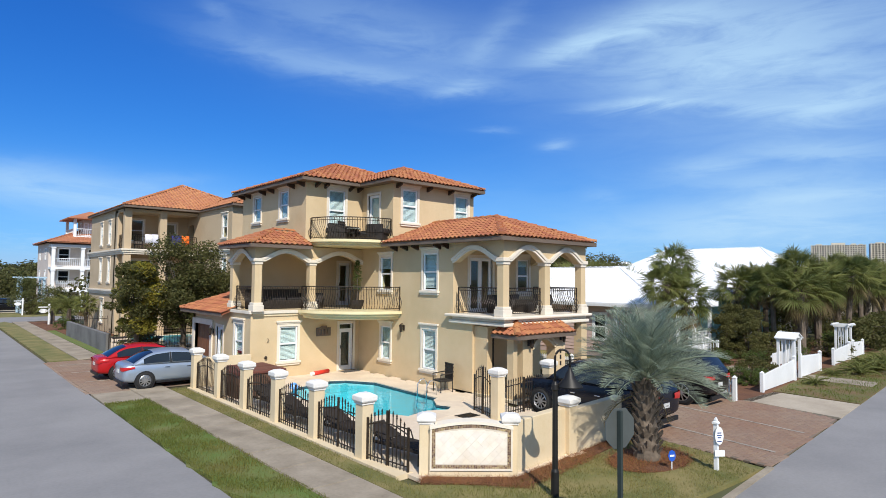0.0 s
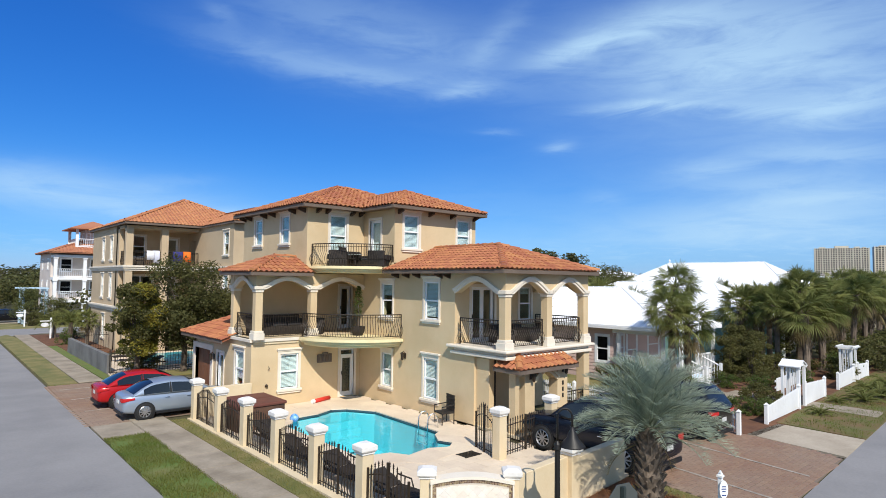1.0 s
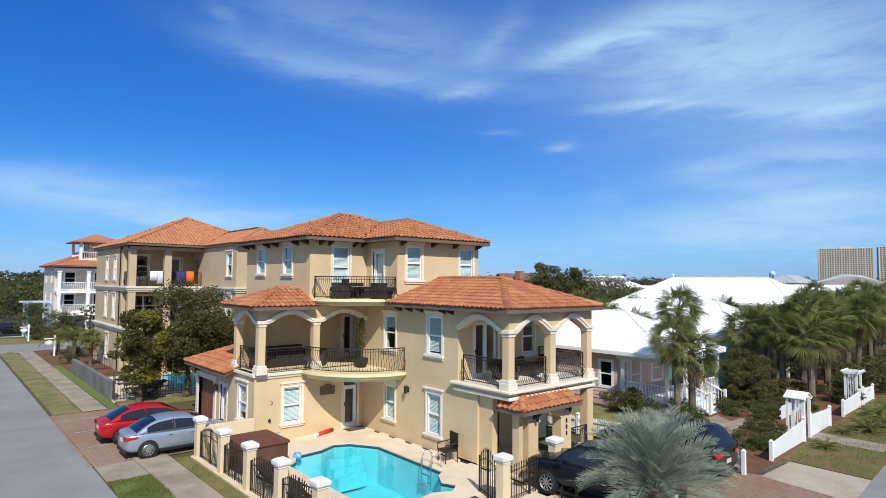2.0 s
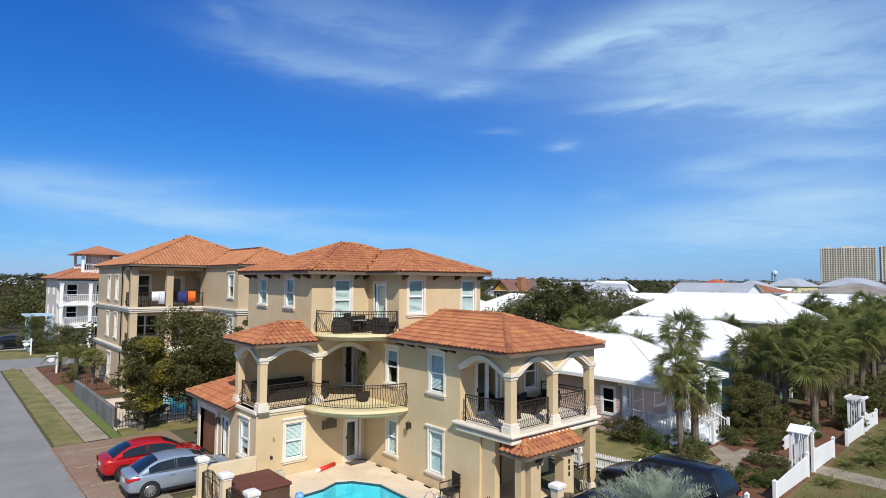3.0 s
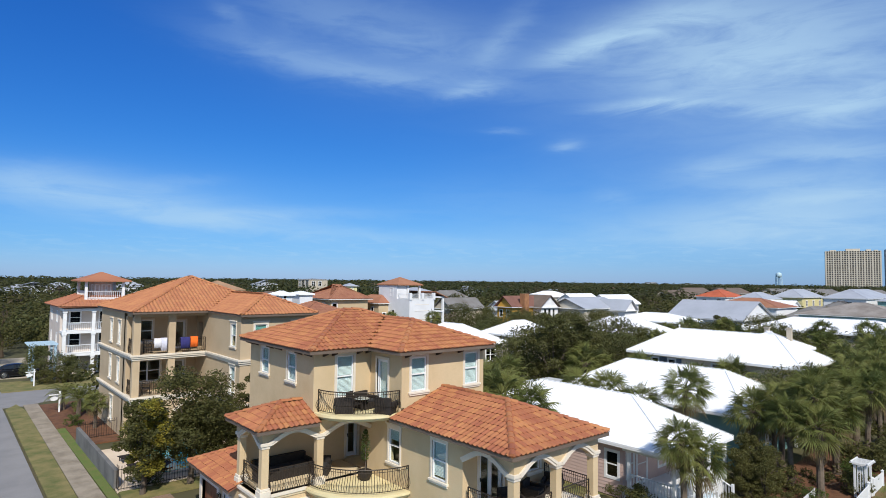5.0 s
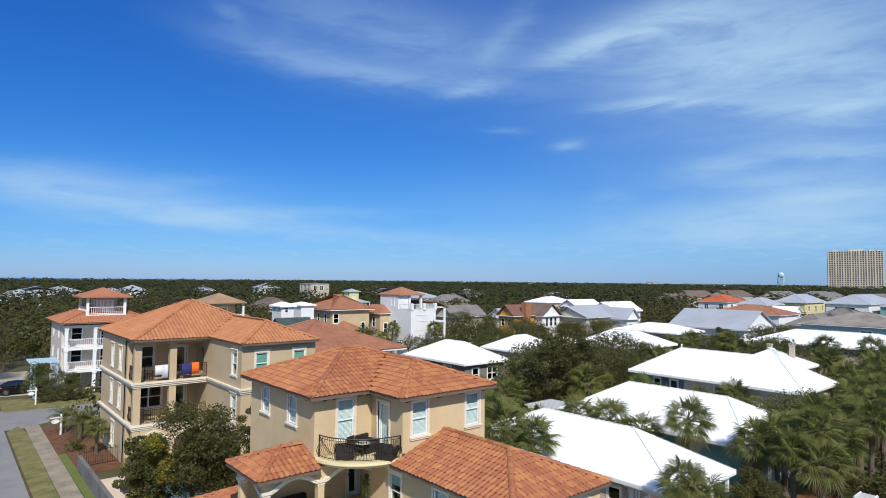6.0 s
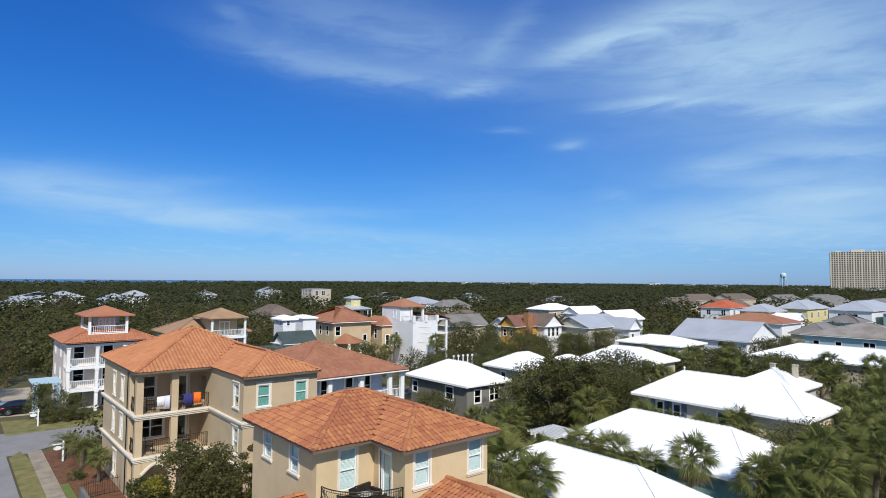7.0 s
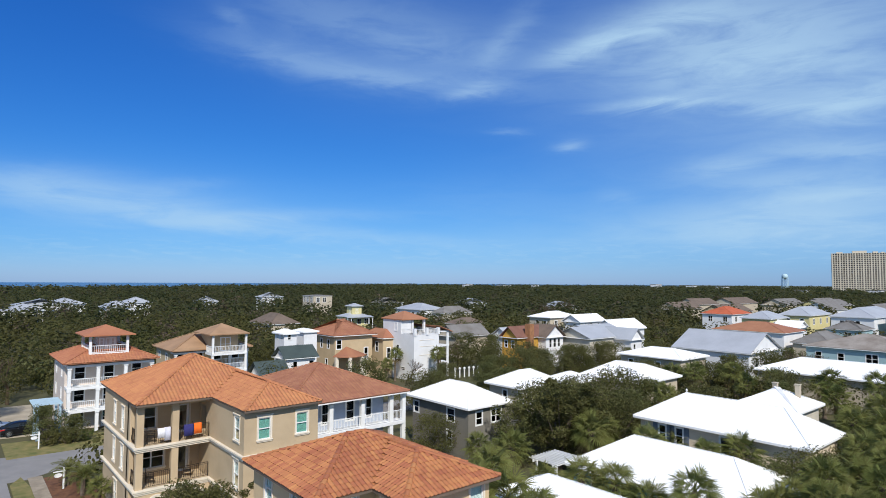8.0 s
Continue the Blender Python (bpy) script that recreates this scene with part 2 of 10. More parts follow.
# ---- mesh tools ----
class M:
    """Vertices and faces of one mesh, in world metres."""

    def __init__(self):
        self.v, self.f = [], []

    def add(self, verts, faces):
        k = len(self.v)
        self.v.extend(verts)
        self.f.extend(tuple(i + k for i in f) for f in faces)
        return self

    def box(self, x0, x1, y0, y1, z0, z1):
        x0, x1 = min(x0, x1), max(x0, x1)
        y0, y1 = min(y0, y1), max(y0, y1)
        return self.add([(x0, y0, z0), (x1, y0, z0), (x1, y1, z0), (x0, y1, z0), (x0, y0, z1), (x1, y0, z1), (x1, y1, z1), (x0, y1, z1)],
                        [(3, 2, 1, 0), (4, 5, 6, 7), (0, 1, 5, 4), (1, 2, 6, 5), (2, 3, 7, 6), (3, 0, 4, 7)])

    def taper(self, cx, cy, z0, z1, a0, b0, a1, b1):
        """A box whose half sides go from a0, b0 at the foot to a1, b1 at the top."""
        return self.add([(cx - a0, cy - b0, z0), (cx + a0, cy - b0, z0), (cx + a0, cy + b0, z0), (cx - a0, cy + b0, z0),
                         (cx - a1, cy - b1, z1), (cx + a1, cy - b1, z1), (cx + a1, cy + b1, z1), (cx - a1, cy + b1, z1)],
                        [(3, 2, 1, 0), (4, 5, 6, 7), (0, 1, 5, 4), (1, 2, 6, 5), (2, 3, 7, 6), (3, 0, 4, 7)])

    def prism(self, pts, z0, z1):
        """An upright prism on a plan outline, counter-clockwise."""
        n = len(pts)
        return self.add([(x, y, z0) for x, y in pts] + [(x, y, z1) for x, y in pts],
                        [tuple(range(n - 1, -1, -1)), tuple(range(n, 2 * n))] + [(i, (i + 1) % n, n + (i + 1) % n, n + i) for i in range(n)])

    def poly(self, pts):
        return self.add([tuple(p) for p in pts], [tuple(range(len(pts)))])

    def slab(self, pts, thick):
        """A plate under a polygon in space, so thick downwards."""
        n = len(pts)
        return self.add([tuple(p) for p in pts] + [(p[0], p[1], p[2] - thick) for p in pts],
                        [tuple(range(n)), tuple(range(2 * n - 1, n - 1, -1))] + [(i, n + i, n + (i + 1) % n, (i + 1) % n) for i in range(n)])

    def ring(self, rings, close=True, caps=True):
        """Skin over a list of rings of equally many points."""
        n, k = len(rings[0]), len(self.v)
        faces = []
        for r in range(len(rings) - 1):
            for i in range(n if close else n - 1):
                j = (i + 1) % n
                faces.append((r * n + i, r * n + j, (r + 1) * n + j, (r + 1) * n + i))
        if caps and close:
            faces.append(tuple(range(n - 1, -1, -1)))
            faces.append(tuple((len(rings) - 1) * n + i for i in range(n)))
        return self.add([tuple(p) for r in rings for p in r], faces)

    def tube(self, path, r, n=6, r1=None):
        rings = []
        path = [Vector(p) for p in path]
        for i, p in enumerate(path):
            d = (path[min(i + 1, len(path) - 1)] - path[max(i - 1, 0)]).normalized()
            a = d.orthogonal() if abs(d.z) > 0.95 else d.cross(Vector((0, 0, 1)))
            if abs(d.z) > 0.95:
                a = Vector((1, 0, 0)) - d * d.x
            a.normalize()
            b = d.cross(a)
            q = r if r1 is None else r + (r1 - r) * i / (len(path) - 1)
            rings.append([p + q * (math.cos(2 * math.pi * k / n) * a + math.sin(2 * math.pi * k / n) * b) for k in range(n)])
        return self.ring(rings)

    def turn(self, cx, cy, profile, n=12):
        """A turned body: profile of (radius, z)."""
        return self.ring([[(cx + r * math.cos(2 * math.pi * k / n), cy + r * math.sin(2 * math.pi * k / n), z) for k in range(n)] for r, z in profile])

    def mesh(self, name, shift=(0, 0, 0)):
        me = bpy.data.meshes.new(name)
        sx, sy, sz = shift
        me.from_pydata([(x - sx, y - sy, z - sz) for x, y, z in self.v], [], self.f)
        if len(self.f) < 4000:
            bm = bmesh.new()
            bm.from_mesh(me)
            bmesh.ops.recalc_face_normals(bm, faces=bm.faces)
            bm.to_mesh(me)
            bm.free()
        return me

    def centre(self):
        a = np.array(self.v)
        lo, hi = a.min(0), a.max(0)
        return Vector(((lo[0] + hi[0]) / 2, (lo[1] + hi[1]) / 2, lo[2]))


WHERE = {}


def thing(name, x, y, z, label, category, group="", kind=""):
    """An Empty at the foot of a thing."""
    ob = new(name)
    ob.location = (x, y, z)
    ob.empty_display_size = 0.2
    WHERE[ob.name] = Vector((x, y, z))
    return tagged(ob, label, category, group, kind)


def part(name, m, material, parent=None, label="", bevel=0.0, smooth=False, kind="", origin=None):
    """One mesh, built in world places, linked under its thing or part."""
    c = origin if origin is not None else m.centre()
    me = m.mesh(name, c)
    me.materials.append(material)
    if smooth:
        me.polygons.foreach_set("use_smooth", [True] * len(me.polygons))
    ob = new(name, me)
    base = WHERE[parent.name] if parent else Vector((0, 0, 0))
    ob.parent = parent
    ob.location = Vector(c) - base
    WHERE[ob.name] = Vector(c)
    if bevel:
        mod = ob.modifiers.new("bevel", "BEVEL")
        mod.width, mod.segments, mod.limit_method = bevel, 2, "ANGLE"
    return tagged(ob, label, kind=kind)


def piece(name, me, parent, matrix):
    """One of many alike pieces, on shared mesh data; matrix in world places."""
    ob = new(name, me)
    ob.parent = parent
    ob.matrix_basis = Matrix.Translation(-WHERE[parent.name]) @ matrix
    WHERE[ob.name] = matrix.translation.copy()
    return ob


def shared(name, m, material, smooth=False):
    me = m.mesh(name)
    me.materials.append(material)
    if smooth:
        me.polygons.foreach_set("use_smooth", [True] * len(me.polygons))
    return me


class Face:
    """A wall's own places: u along it, w outwards, z up. ax: the axis that it stands across; s: the way it looks."""

    def __init__(self, ax, c, s):
        self.ax, self.c, self.s = ax, c, s

    def p(self, u, w, z):
        return (self.c + self.s * w, u, z) if self.ax == "x" else (u, self.c + self.s * w, z)

    def box(self, m, u0, u1, w0, w1, z0, z1):
        a, b = self.p(u0, w0, z0), self.p(u1, w1, z1)
        return m.box(a[0], b[0], a[1], b[1], min(z0, z1), max(z0, z1))


def wall_mesh(m, face, u0, u1, z0, z1, thick, holes=()):
    """A wall with openings that go through it: holes of (u0, u1, z0, z1)."""
    us = sorted({u0, u1, *[h[0] for h in holes], *[h[1] for h in holes]})
    zs = sorted({z0, z1, *[h[2] for h in holes], *[h[3] for h in holes]})
    us, zs = [u for u in us if u0 <= u <= u1], [z for z in zs if z0 <= z <= z1]

    def solid(i, j):
        if i < 0 or j < 0 or i >= len(us) - 1 or j >= len(zs) - 1:
            return False
        u, z = (us[i] + us[i + 1]) / 2, (zs[j] + zs[j + 1]) / 2
        return not any(h[0] < u < h[1] and h[2] < z < h[3] for h in holes)
    P = face.p
    for i in range(len(us) - 1):
        for j in range(len(zs) - 1):
            if not solid(i, j):
                continue
            a, b, c, d = us[i], us[i + 1], zs[j], zs[j + 1]
            m.poly([P(a, 0, c), P(b, 0, c), P(b, 0, d), P(a, 0, d)])
            m.poly([P(a, -thick, c), P(b, -thick, c), P(b, -thick, d), P(a, -thick, d)])
            for di, dj, q in ((-1, 0, ((a, c), (a, d))), (1, 0, ((b, c), (b, d))), (0, -1, ((a, c), (b, c))), (0, 1, ((a, d), (b, d)))):
                if not solid(i + di, j + dj):
                    (e, g), (h, k) = q
                    m.poly([P(e, 0, g), P(h, 0, k), P(h, -thick, k), P(e, -thick, g)])
    return m


def frame_mesh(m, face, u0, u1, z0, z1, t, w0, w1, foot=True):
    """A closed rectangular frame (or one open at its foot), t wide, from w0 to w1 out of the wall."""
    if foot:
        loops = [[(u0, z0), (u1, z0), (u1, z1), (u0, z1)], [(u0 + t, z0 + t), (u1 - t, z0 + t), (u1 - t, z1 - t), (u0 + t, z1 - t)]]
        k = len(m.v)
        for w in (w0, w1):
            for lp in loops:
                m.v.extend(face.p(u, w, z) for u, z in lp)
        for i in range(4):
            j = (i + 1) % 4
            m.f.extend([(k + i, k + j, k + 4 + j, k + 4 + i), (k + 8 + i, k + 8 + j, k + 12 + j, k + 12 + i), (k + i, k + j, k + 8 + j, k + 8 + i), (k + 4 + i, k + 4 + j, k + 12 + j, k + 12 + i)])
        return m
    o = [(u0, z0), (u0, z1), (u1, z1), (u1, z0), (u1 - t, z0), (u1 - t, z1 - t), (u0 + t, z1 - t), (u0 + t, z0)]
    k = len(m.v)
    for w in (w0, w1):
        m.v.extend(face.p(u, w, z) for u, z in o)
    for q in ((0, 1, 6, 7), (1, 2, 5, 6), (2, 3, 4, 5)):
        m.f.extend([tuple(k + i for i in q), tuple(k + 8 + i for i in q)])
    m.f.extend((k + i, k + (i + 1) % 8, k + 8 + (i + 1) % 8, k + 8 + i) for i in range(8))
    return m


def window(parent, face, u0, u1, z0, z1, trim=PALE, blind=BLIND, drop=0.75, sashes=1, lintel=True, sill=True, deep=0.09, label="", band=0.11):
    """A white sash window in a plastered surround: frame, rail, pane, blind, lintel and sill."""
    t = 0.055
    w = part("window", frame_mesh(M(), face, u0, u1, z0, z1, t, -deep, -deep + 0.08), WHITE, parent, label or "white double-hung sash window", bevel=0.006)
    mid = z0 + (z1 - z0) * 0.5
    part("sash_rail", face.box(M(), u0 + t, u1 - t, -deep + 0.01, -deep + 0.065, mid - 0.03, mid + 0.03), WHITE, w)
    for k in range(1, sashes):
        u = u0 + (u1 - u0) * k / sashes
        part("mullion", face.box(M(), u - 0.05, u + 0.05, -deep + 0.008, -deep + 0.07, z0 + t, z1 - t), WHITE, w)
    g = M()
    face.box(g, u0 + t * 0.7, u1 - t * 0.7, -deep + 0.025, -deep + 0.035, z0 + t * 0.7, z1 - t * 0.7)
    pn = part("pane", g, GLASS, w)
    pn.visible_shadow = False
    if blind:
        bl = M()
        n = int((z1 - z0) * drop / 0.05)
        for i in range(n):
            z = z1 - 0.05 - i * 0.05
            P = face.p
            bl.poly([P(u0 + 0.03, -deep - 0.03, z), P(u1 - 0.03, -deep - 0.03, z), P(u1 - 0.03, -deep - 0.008, z - 0.042), P(u0 + 0.03, -deep - 0.008, z - 0.042)])
        part("blind", bl, blind, w, "closed slatted blind")
    if trim:
        k = band
        part("surround", frame_mesh(M(), face, u0 - k, u1 + k, z0, z1 + k, k, -0.05, 0.035, foot=False), trim, w, bevel=0.008)
        if lintel:
            h = M()
            a, b, z = u0 - k, u1 + k, z1 + k
            prof = ((0.02, 0.06, 0.0), (0.02, 0.06, 0.06), (0.06, 0.10, 0.061), (0.06, 0.10, 0.13))
            h.ring([[face.p(a - e, -0.02, z + q), face.p(b + e, -0.02, z + q), face.p(b + e, o, z + q), face.p(a - e, o, z + q)] for e, o, q in prof])
            part("lintel", h, trim, w, bevel=0.01)
        if sill:
            h = M()
            a, b = u0 - k, u1 + k
            prof = ((0.0, 0.06, -0.17), (0.0, 0.06, -0.09), (0.04, 0.10, -0.089), (0.04, 0.10, 0.0))
            h.ring([[face.p(a - e, -0.05, z0 + q), face.p(b + e, -0.05, z0 + q), face.p(b + e, o, z0 + q), face.p(a - e, o, z0 + q)] for e, o, q in prof])
            part("sill", h, trim, w, bevel=0.01)
    return w


def glass_door(parent, face, u0, u1, z0, z1, leaves=1, transom=0.0, trim=PALE, label="white framed glass door", blind=None):
    t = 0.09
    top = z1 - transom
    d = part("door", frame_mesh(M(), face, u0, u1, z0, z1, 0.05, -0.14, -0.04, foot=False), WHITE, parent, label, bevel=0.006)
    if transom:
        part("transom_bar", face.box(M(), u0 + 0.05, u1 - 0.05, -0.14, -0.04, top - 0.03, top + 0.04), WHITE, d)
    for k in range(leaves):
        a = u0 + 0.052 + (u1 - u0 - 0.104) * k / leaves
        b = u0 + 0.052 + (u1 - u0 - 0.104) * (k + 1) / leaves
        part("door_leaf", frame_mesh(M(), face, a, b - 0.003, z0 + 0.01, top - 0.032, t, -0.12, -0.06), WHITE, d, bevel=0.005)
        part("kick_rail", face.box(M(), a + t, b - t, -0.118, -0.062, z0 + 0.1, z0 + 0.2), WHITE, d)
    g = M()
    face.box(g, u0 + 0.07, u1 - 0.07, -0.095, -0.085, z0 + 0.15, z1 - 0.04)
    pn = part("pane", g, GLASS, d)
    pn.visible_shadow = False
    if blind:
        part("curtain", face.box(M(), u0 + 0.07, u1 - 0.07, -0.15, -0.14, z0 + 0.02, z1 - 0.04), blind, d, "pale closed curtain behind the glass")
    hd = M()
    face.box(hd, u0 + 0.085, u0 + 0.105, -0.06, -0.02, z0 + 0.95, z0 + 1.1)
    part("handle", hd, IRON, d, "dark lever handle")
    if trim:
        part("surround", frame_mesh(M(), face, u0 - 0.11, u1 + 0.11, z0, z1 + 0.11, 0.11, -0.05, 0.035, foot=False), trim, d, bevel=0.008)
    return d


def arch(parent, face, u0, u1, spring, rise, top, thick, material=STUCCO, trim=PALE, n=18):
    """A wall over an arched opening from column to column, with a moulding along its edge."""
    m, k = M(), M()
    P = face.p
    pts = []
    for i in range(n + 1):
        t = i / n
        pts.append((u0 + (u1 - u0) * t, spring + rise * (0.5 - 0.5 * math.cos(2 * math.pi * t)) ** 0.62))
    for i in range(n):
        (a, za), (b, zb) = pts[i], pts[i + 1]
        m.poly([P(a, 0, za), P(b, 0, zb), P(b, 0, top), P(a, 0, top)])
        m.poly([P(a, -thick, za), P(b, -thick, zb), P(b, -thick, top), P(a, -thick, top)])
        m.poly([P(a, 0, za), P(b, 0, zb), P(b, -thick, zb), P(a, -thick, za)])
    m.poly([P(u0, 0, top), P(u1, 0, top), P(u1, -thick, top), P(u0, -thick, top)])
    part("arch", m, material, parent)
    for off, w in ((0.0, 0.05), (0.085, 0.085)):
        rings = []
        for i, (u, z) in enumerate(pts):
            (ua, za), (ub, zb) = pts[max(i - 1, 0)], pts[min(i + 1, n)]
            l = math.hypot(ub - ua, zb - za)
            nx, nz = -(zb - za) / l, (ub - ua) / l
            o0, o1 = off - 0.012, off + 0.085
            rings.append([P(u + nx * o0, -0.02, z + nz * o0), P(u + nx * o0, w, z + nz * o0), P(u + nx * o1, w, z + nz * o1), P(u + nx * o1, -0.02, z + nz * o1)])
        k.ring(rings)
    part("arch_moulding", k, trim, parent)


def column(parent, x, y, z0, z1, half=0.15, base=0.55, material=STUCCO, trim=PALE):
    m = M().box(x - half, x + half, y - half, y + half, z0 + 0.003, z1)
    c = part("column", m, material, parent, bevel=0.015)
    b = M()
    h = half + 0.075
    b.box(x - h, x + h, y - h, y + h, z0, z0 + base - 0.1)
    b.box(x - h + 0.03, x + h - 0.03, y - h + 0.03, y + h - 0.03, z0 + base - 0.1, z0 + base)
    part("plinth", b, trim, c, bevel=0.015)
    k = M()
    k.box(x - half - 0.025, x + half + 0.025, y - half - 0.025, y + half + 0.025, z1 - 0.09, z1 + 0.02)
    k.box(x - half - 0.07, x + half + 0.07, y - half - 0.07, y + half + 0.07, z1 + 0.02, z1 + 0.15)
    part("capital", k, trim, c, bevel=0.012)
    return c


def baluster_mesh(name, h, belly, material, r=0.0115):
    m = M()
    path = []
    for i in range(9):
        t = i / 8
        out = belly * math.exp(-((t - 0.28) / 0.2) ** 2) - belly * 0.28 * math.exp(-((t - 0.75) / 0.15) ** 2)
        path.append((0, -out if belly else 0, h * t))
    m.tube(path, r, 4)
    return shared(name, m, material)


def railing(parent, pts, z, h=0.95, gap=0.105, belly=0.13, material=BRONZE):
    """Wrought iron railing along a plan line; it bulges to the right of the line's way."""
    pts = [Vector((x, y, 0)) for x, y in pts]
    m = M()
    up = Vector((0, 0, 1))
    m.tube([p + up * (z + h) for p in pts], 0.022, 6)
    m.tube([p + up * (z + h - 0.11) for p in pts], 0.011, 4)
    m.tube([p + up * (z + 0.07) for p in pts], 0.014, 4)
    for q in (pts[0], pts[-1]):
        m.box(q.x - 0.02, q.x + 0.02, q.y - 0.02, q.y + 0.02, z, z + h)
    rail = part("railing", m, material, parent, "wrought iron balcony railing with bulged balusters")
    key = "baluster_%d_%d" % (round(h * 100), round(belly * 100))
    me = bpy.data.meshes.get(key) or baluster_mesh(key, h - 0.07, belly, material)
    total = sum((b - a).length for a, b in zip(pts, pts[1:]))
    n = max(2, int(total / gap))
    d, seg, done = total / n, 0, 0.0
    for i in range(n + 1):
        s = min(i * d, total - 1e-4)
        while s > done + (pts[seg + 1] - pts[seg]).length and seg < len(pts) - 2:
            done += (pts[seg + 1] - pts[seg]).length
            seg += 1
        e = (pts[seg + 1] - pts[seg]).normalized()
        q = pts[seg] + e * (s - done)
        piece("baluster", me, rail, Matrix.Translation((q.x, q.y, z + 0.06)) @ Matrix.Rotation(math.atan2(e.y, e.x), 4, "Z"))
    return rail


# ---- tiled roofs ----
def inside(poly, s, t):
    r = False
    for i in range(len(poly)):
        (a, b), (c, d) = poly[i], poly[i - 1]
        if (b > t) != (d > t) and s < (c - a) * (t - b) / (d - b) + a:
            r = not r
    return r


def tile_shape(w, ln, h=0.07, n=6, lip=0.03):
    """A barrel tile: waved across, its lower edge raised and closed."""
    m = M()
    low, high, foot = [], [], []
    for i in range(n + 1):
        x = w * i / n
        z = h * (0.5 - 0.5 * math.cos(2 * math.pi * i / n))
        low.append((x, 0, z + lip))
        high.append((x, ln * 1.06, z + 0.002))
        foot.append((x, 0.012, z - 0.002))
    m.ring([foot, low, high], close=False, caps=False)
    return m


def tiled(roof, poly, w, ln, material, single=0, lift=0.0, h=0.07, lip=0.034):
    """Rows of tiles on one slope; poly starts with the eave's two ends. The first `single` ones are objects of their own."""
    p = [Vector(q) for q in poly]
    e = (p[1] - p[0]).normalized()
    nrm = None
    for q in p[2:]:
        c = e.cross(q - p[0])
        if c.length > 0.5:
            nrm = c.normalized()
            break
    if nrm.z < 0:
        nrm = -nrm
    up = nrm.cross(e)
    if up.z < 0:
        up = -up
    flat = [((q - p[0]).dot(e), (q - p[0]).dot(up)) for q in p]
    s0, s1 = min(q[0] for q in flat), max(q[0] for q in flat)
    t1 = max(q[1] for q in flat)
    shape = tile_shape(w, ln, h, 6, lip)
    frame3 = Matrix((e, up, nrm)).transposed().to_4x4()
    rest, singles = M(), []
    rnd = random.Random(int(abs(p[0].x * 31 + p[0].y * 17 + s1 * 7) * 10))
    sv = [Vector(v) for v in shape.v]
    for j in range(int(t1 / ln) + 1):
        for i in range(int((s1 - s0) / w) + 1):
            s, t = s0 + i * w, j * ln - 0.06
            if not inside(flat, s + w / 2, max(t + ln * 0.5, 0.05)):
                continue
            at = p[0] + e * (s + rnd.uniform(-0.006, 0.006)) + up * (t + rnd.uniform(-0.012, 0.012)) + nrm * (lift + rnd.uniform(0, 0.006))
            mt = Matrix.Translation(at) @ frame3 @ Matrix.Rotation(rnd.uniform(-0.012, 0.012), 4, "Z")
            if len(singles) < single:
                singles.append(mt)
            else:
                rest.add([tuple(mt @ v) for v in sv], shape.f)
    if rest.v:
        part("tiles", rest, material, roof, kind="stuff", smooth=False)
    if singles:
        me = shared("tile", shape, material)
        for mt in singles:
            piece("tile", me, roof, mt)


def ridge_caps(roof, lines, material, r=0.10):
    m = M()
    for a, b in lines:
        a, b = Vector(a), Vector(b)
        d = (b - a).normalized()
        side = d.cross(Vector((0, 0, 1))).normalized()
        up = side.cross(d)
        n = max(1, int((b - a).length / 0.38))
        for i in range(n):
            q0, q1 = a + (b - a) * (i / n), a + (b - a) * ((i + 1.08) / n)
            rings = []
            for q, rr, z in ((q0, r * 1.08, 0.035), (q1, r * 0.95, 0.012)):
                rings.append([q + side * (rr * math.cos(math.pi * k / 6)) + up * (rr * 0.75 * math.sin(math.pi * k / 6) + z) for k in range(7)])
            m.ring(rings, close=False, caps=False)
            m.poly(rings[0])
    part("ridge_cap", m, material, roof, kind="stuff")


def sloped_roof(house, planes, lines, material, w=0.225, ln=0.34, single=0, eaves=(), thick=0.1, label="", h=0.055, lip=0.03):
    """planes: polygons, each starting with its eave; eaves: plan lines that carry a fascia board."""
    m = M()
    for q in planes:
        m.slab([(a, b, c - 0.012) for a, b, c in q], thick)
    roof = part("roof", m, material, house, label or "terracotta barrel tile hip roof")
    if w:
        for q in planes:
            tiled(roof, q, w, ln, material, single, 0.0, h, lip)
            single = 0
        ridge_caps(roof, lines, material, 0.115)
    for (x0, y0, x1, y1, z) in eaves:
        a, b = Vector((x0, y0, 0)), Vector((x1, y1, 0))
        d = (b - a).normalized()
        o = Vector((d.y, -d.x, 0)) * 0.02
        pts = [(a + o), (b + o), (b - o), (a - o)]
        part("fascia", M().prism([(q.x, q.y) for q in pts], z - 0.16, z - 0.03), FASCIA, roof)
    return roof


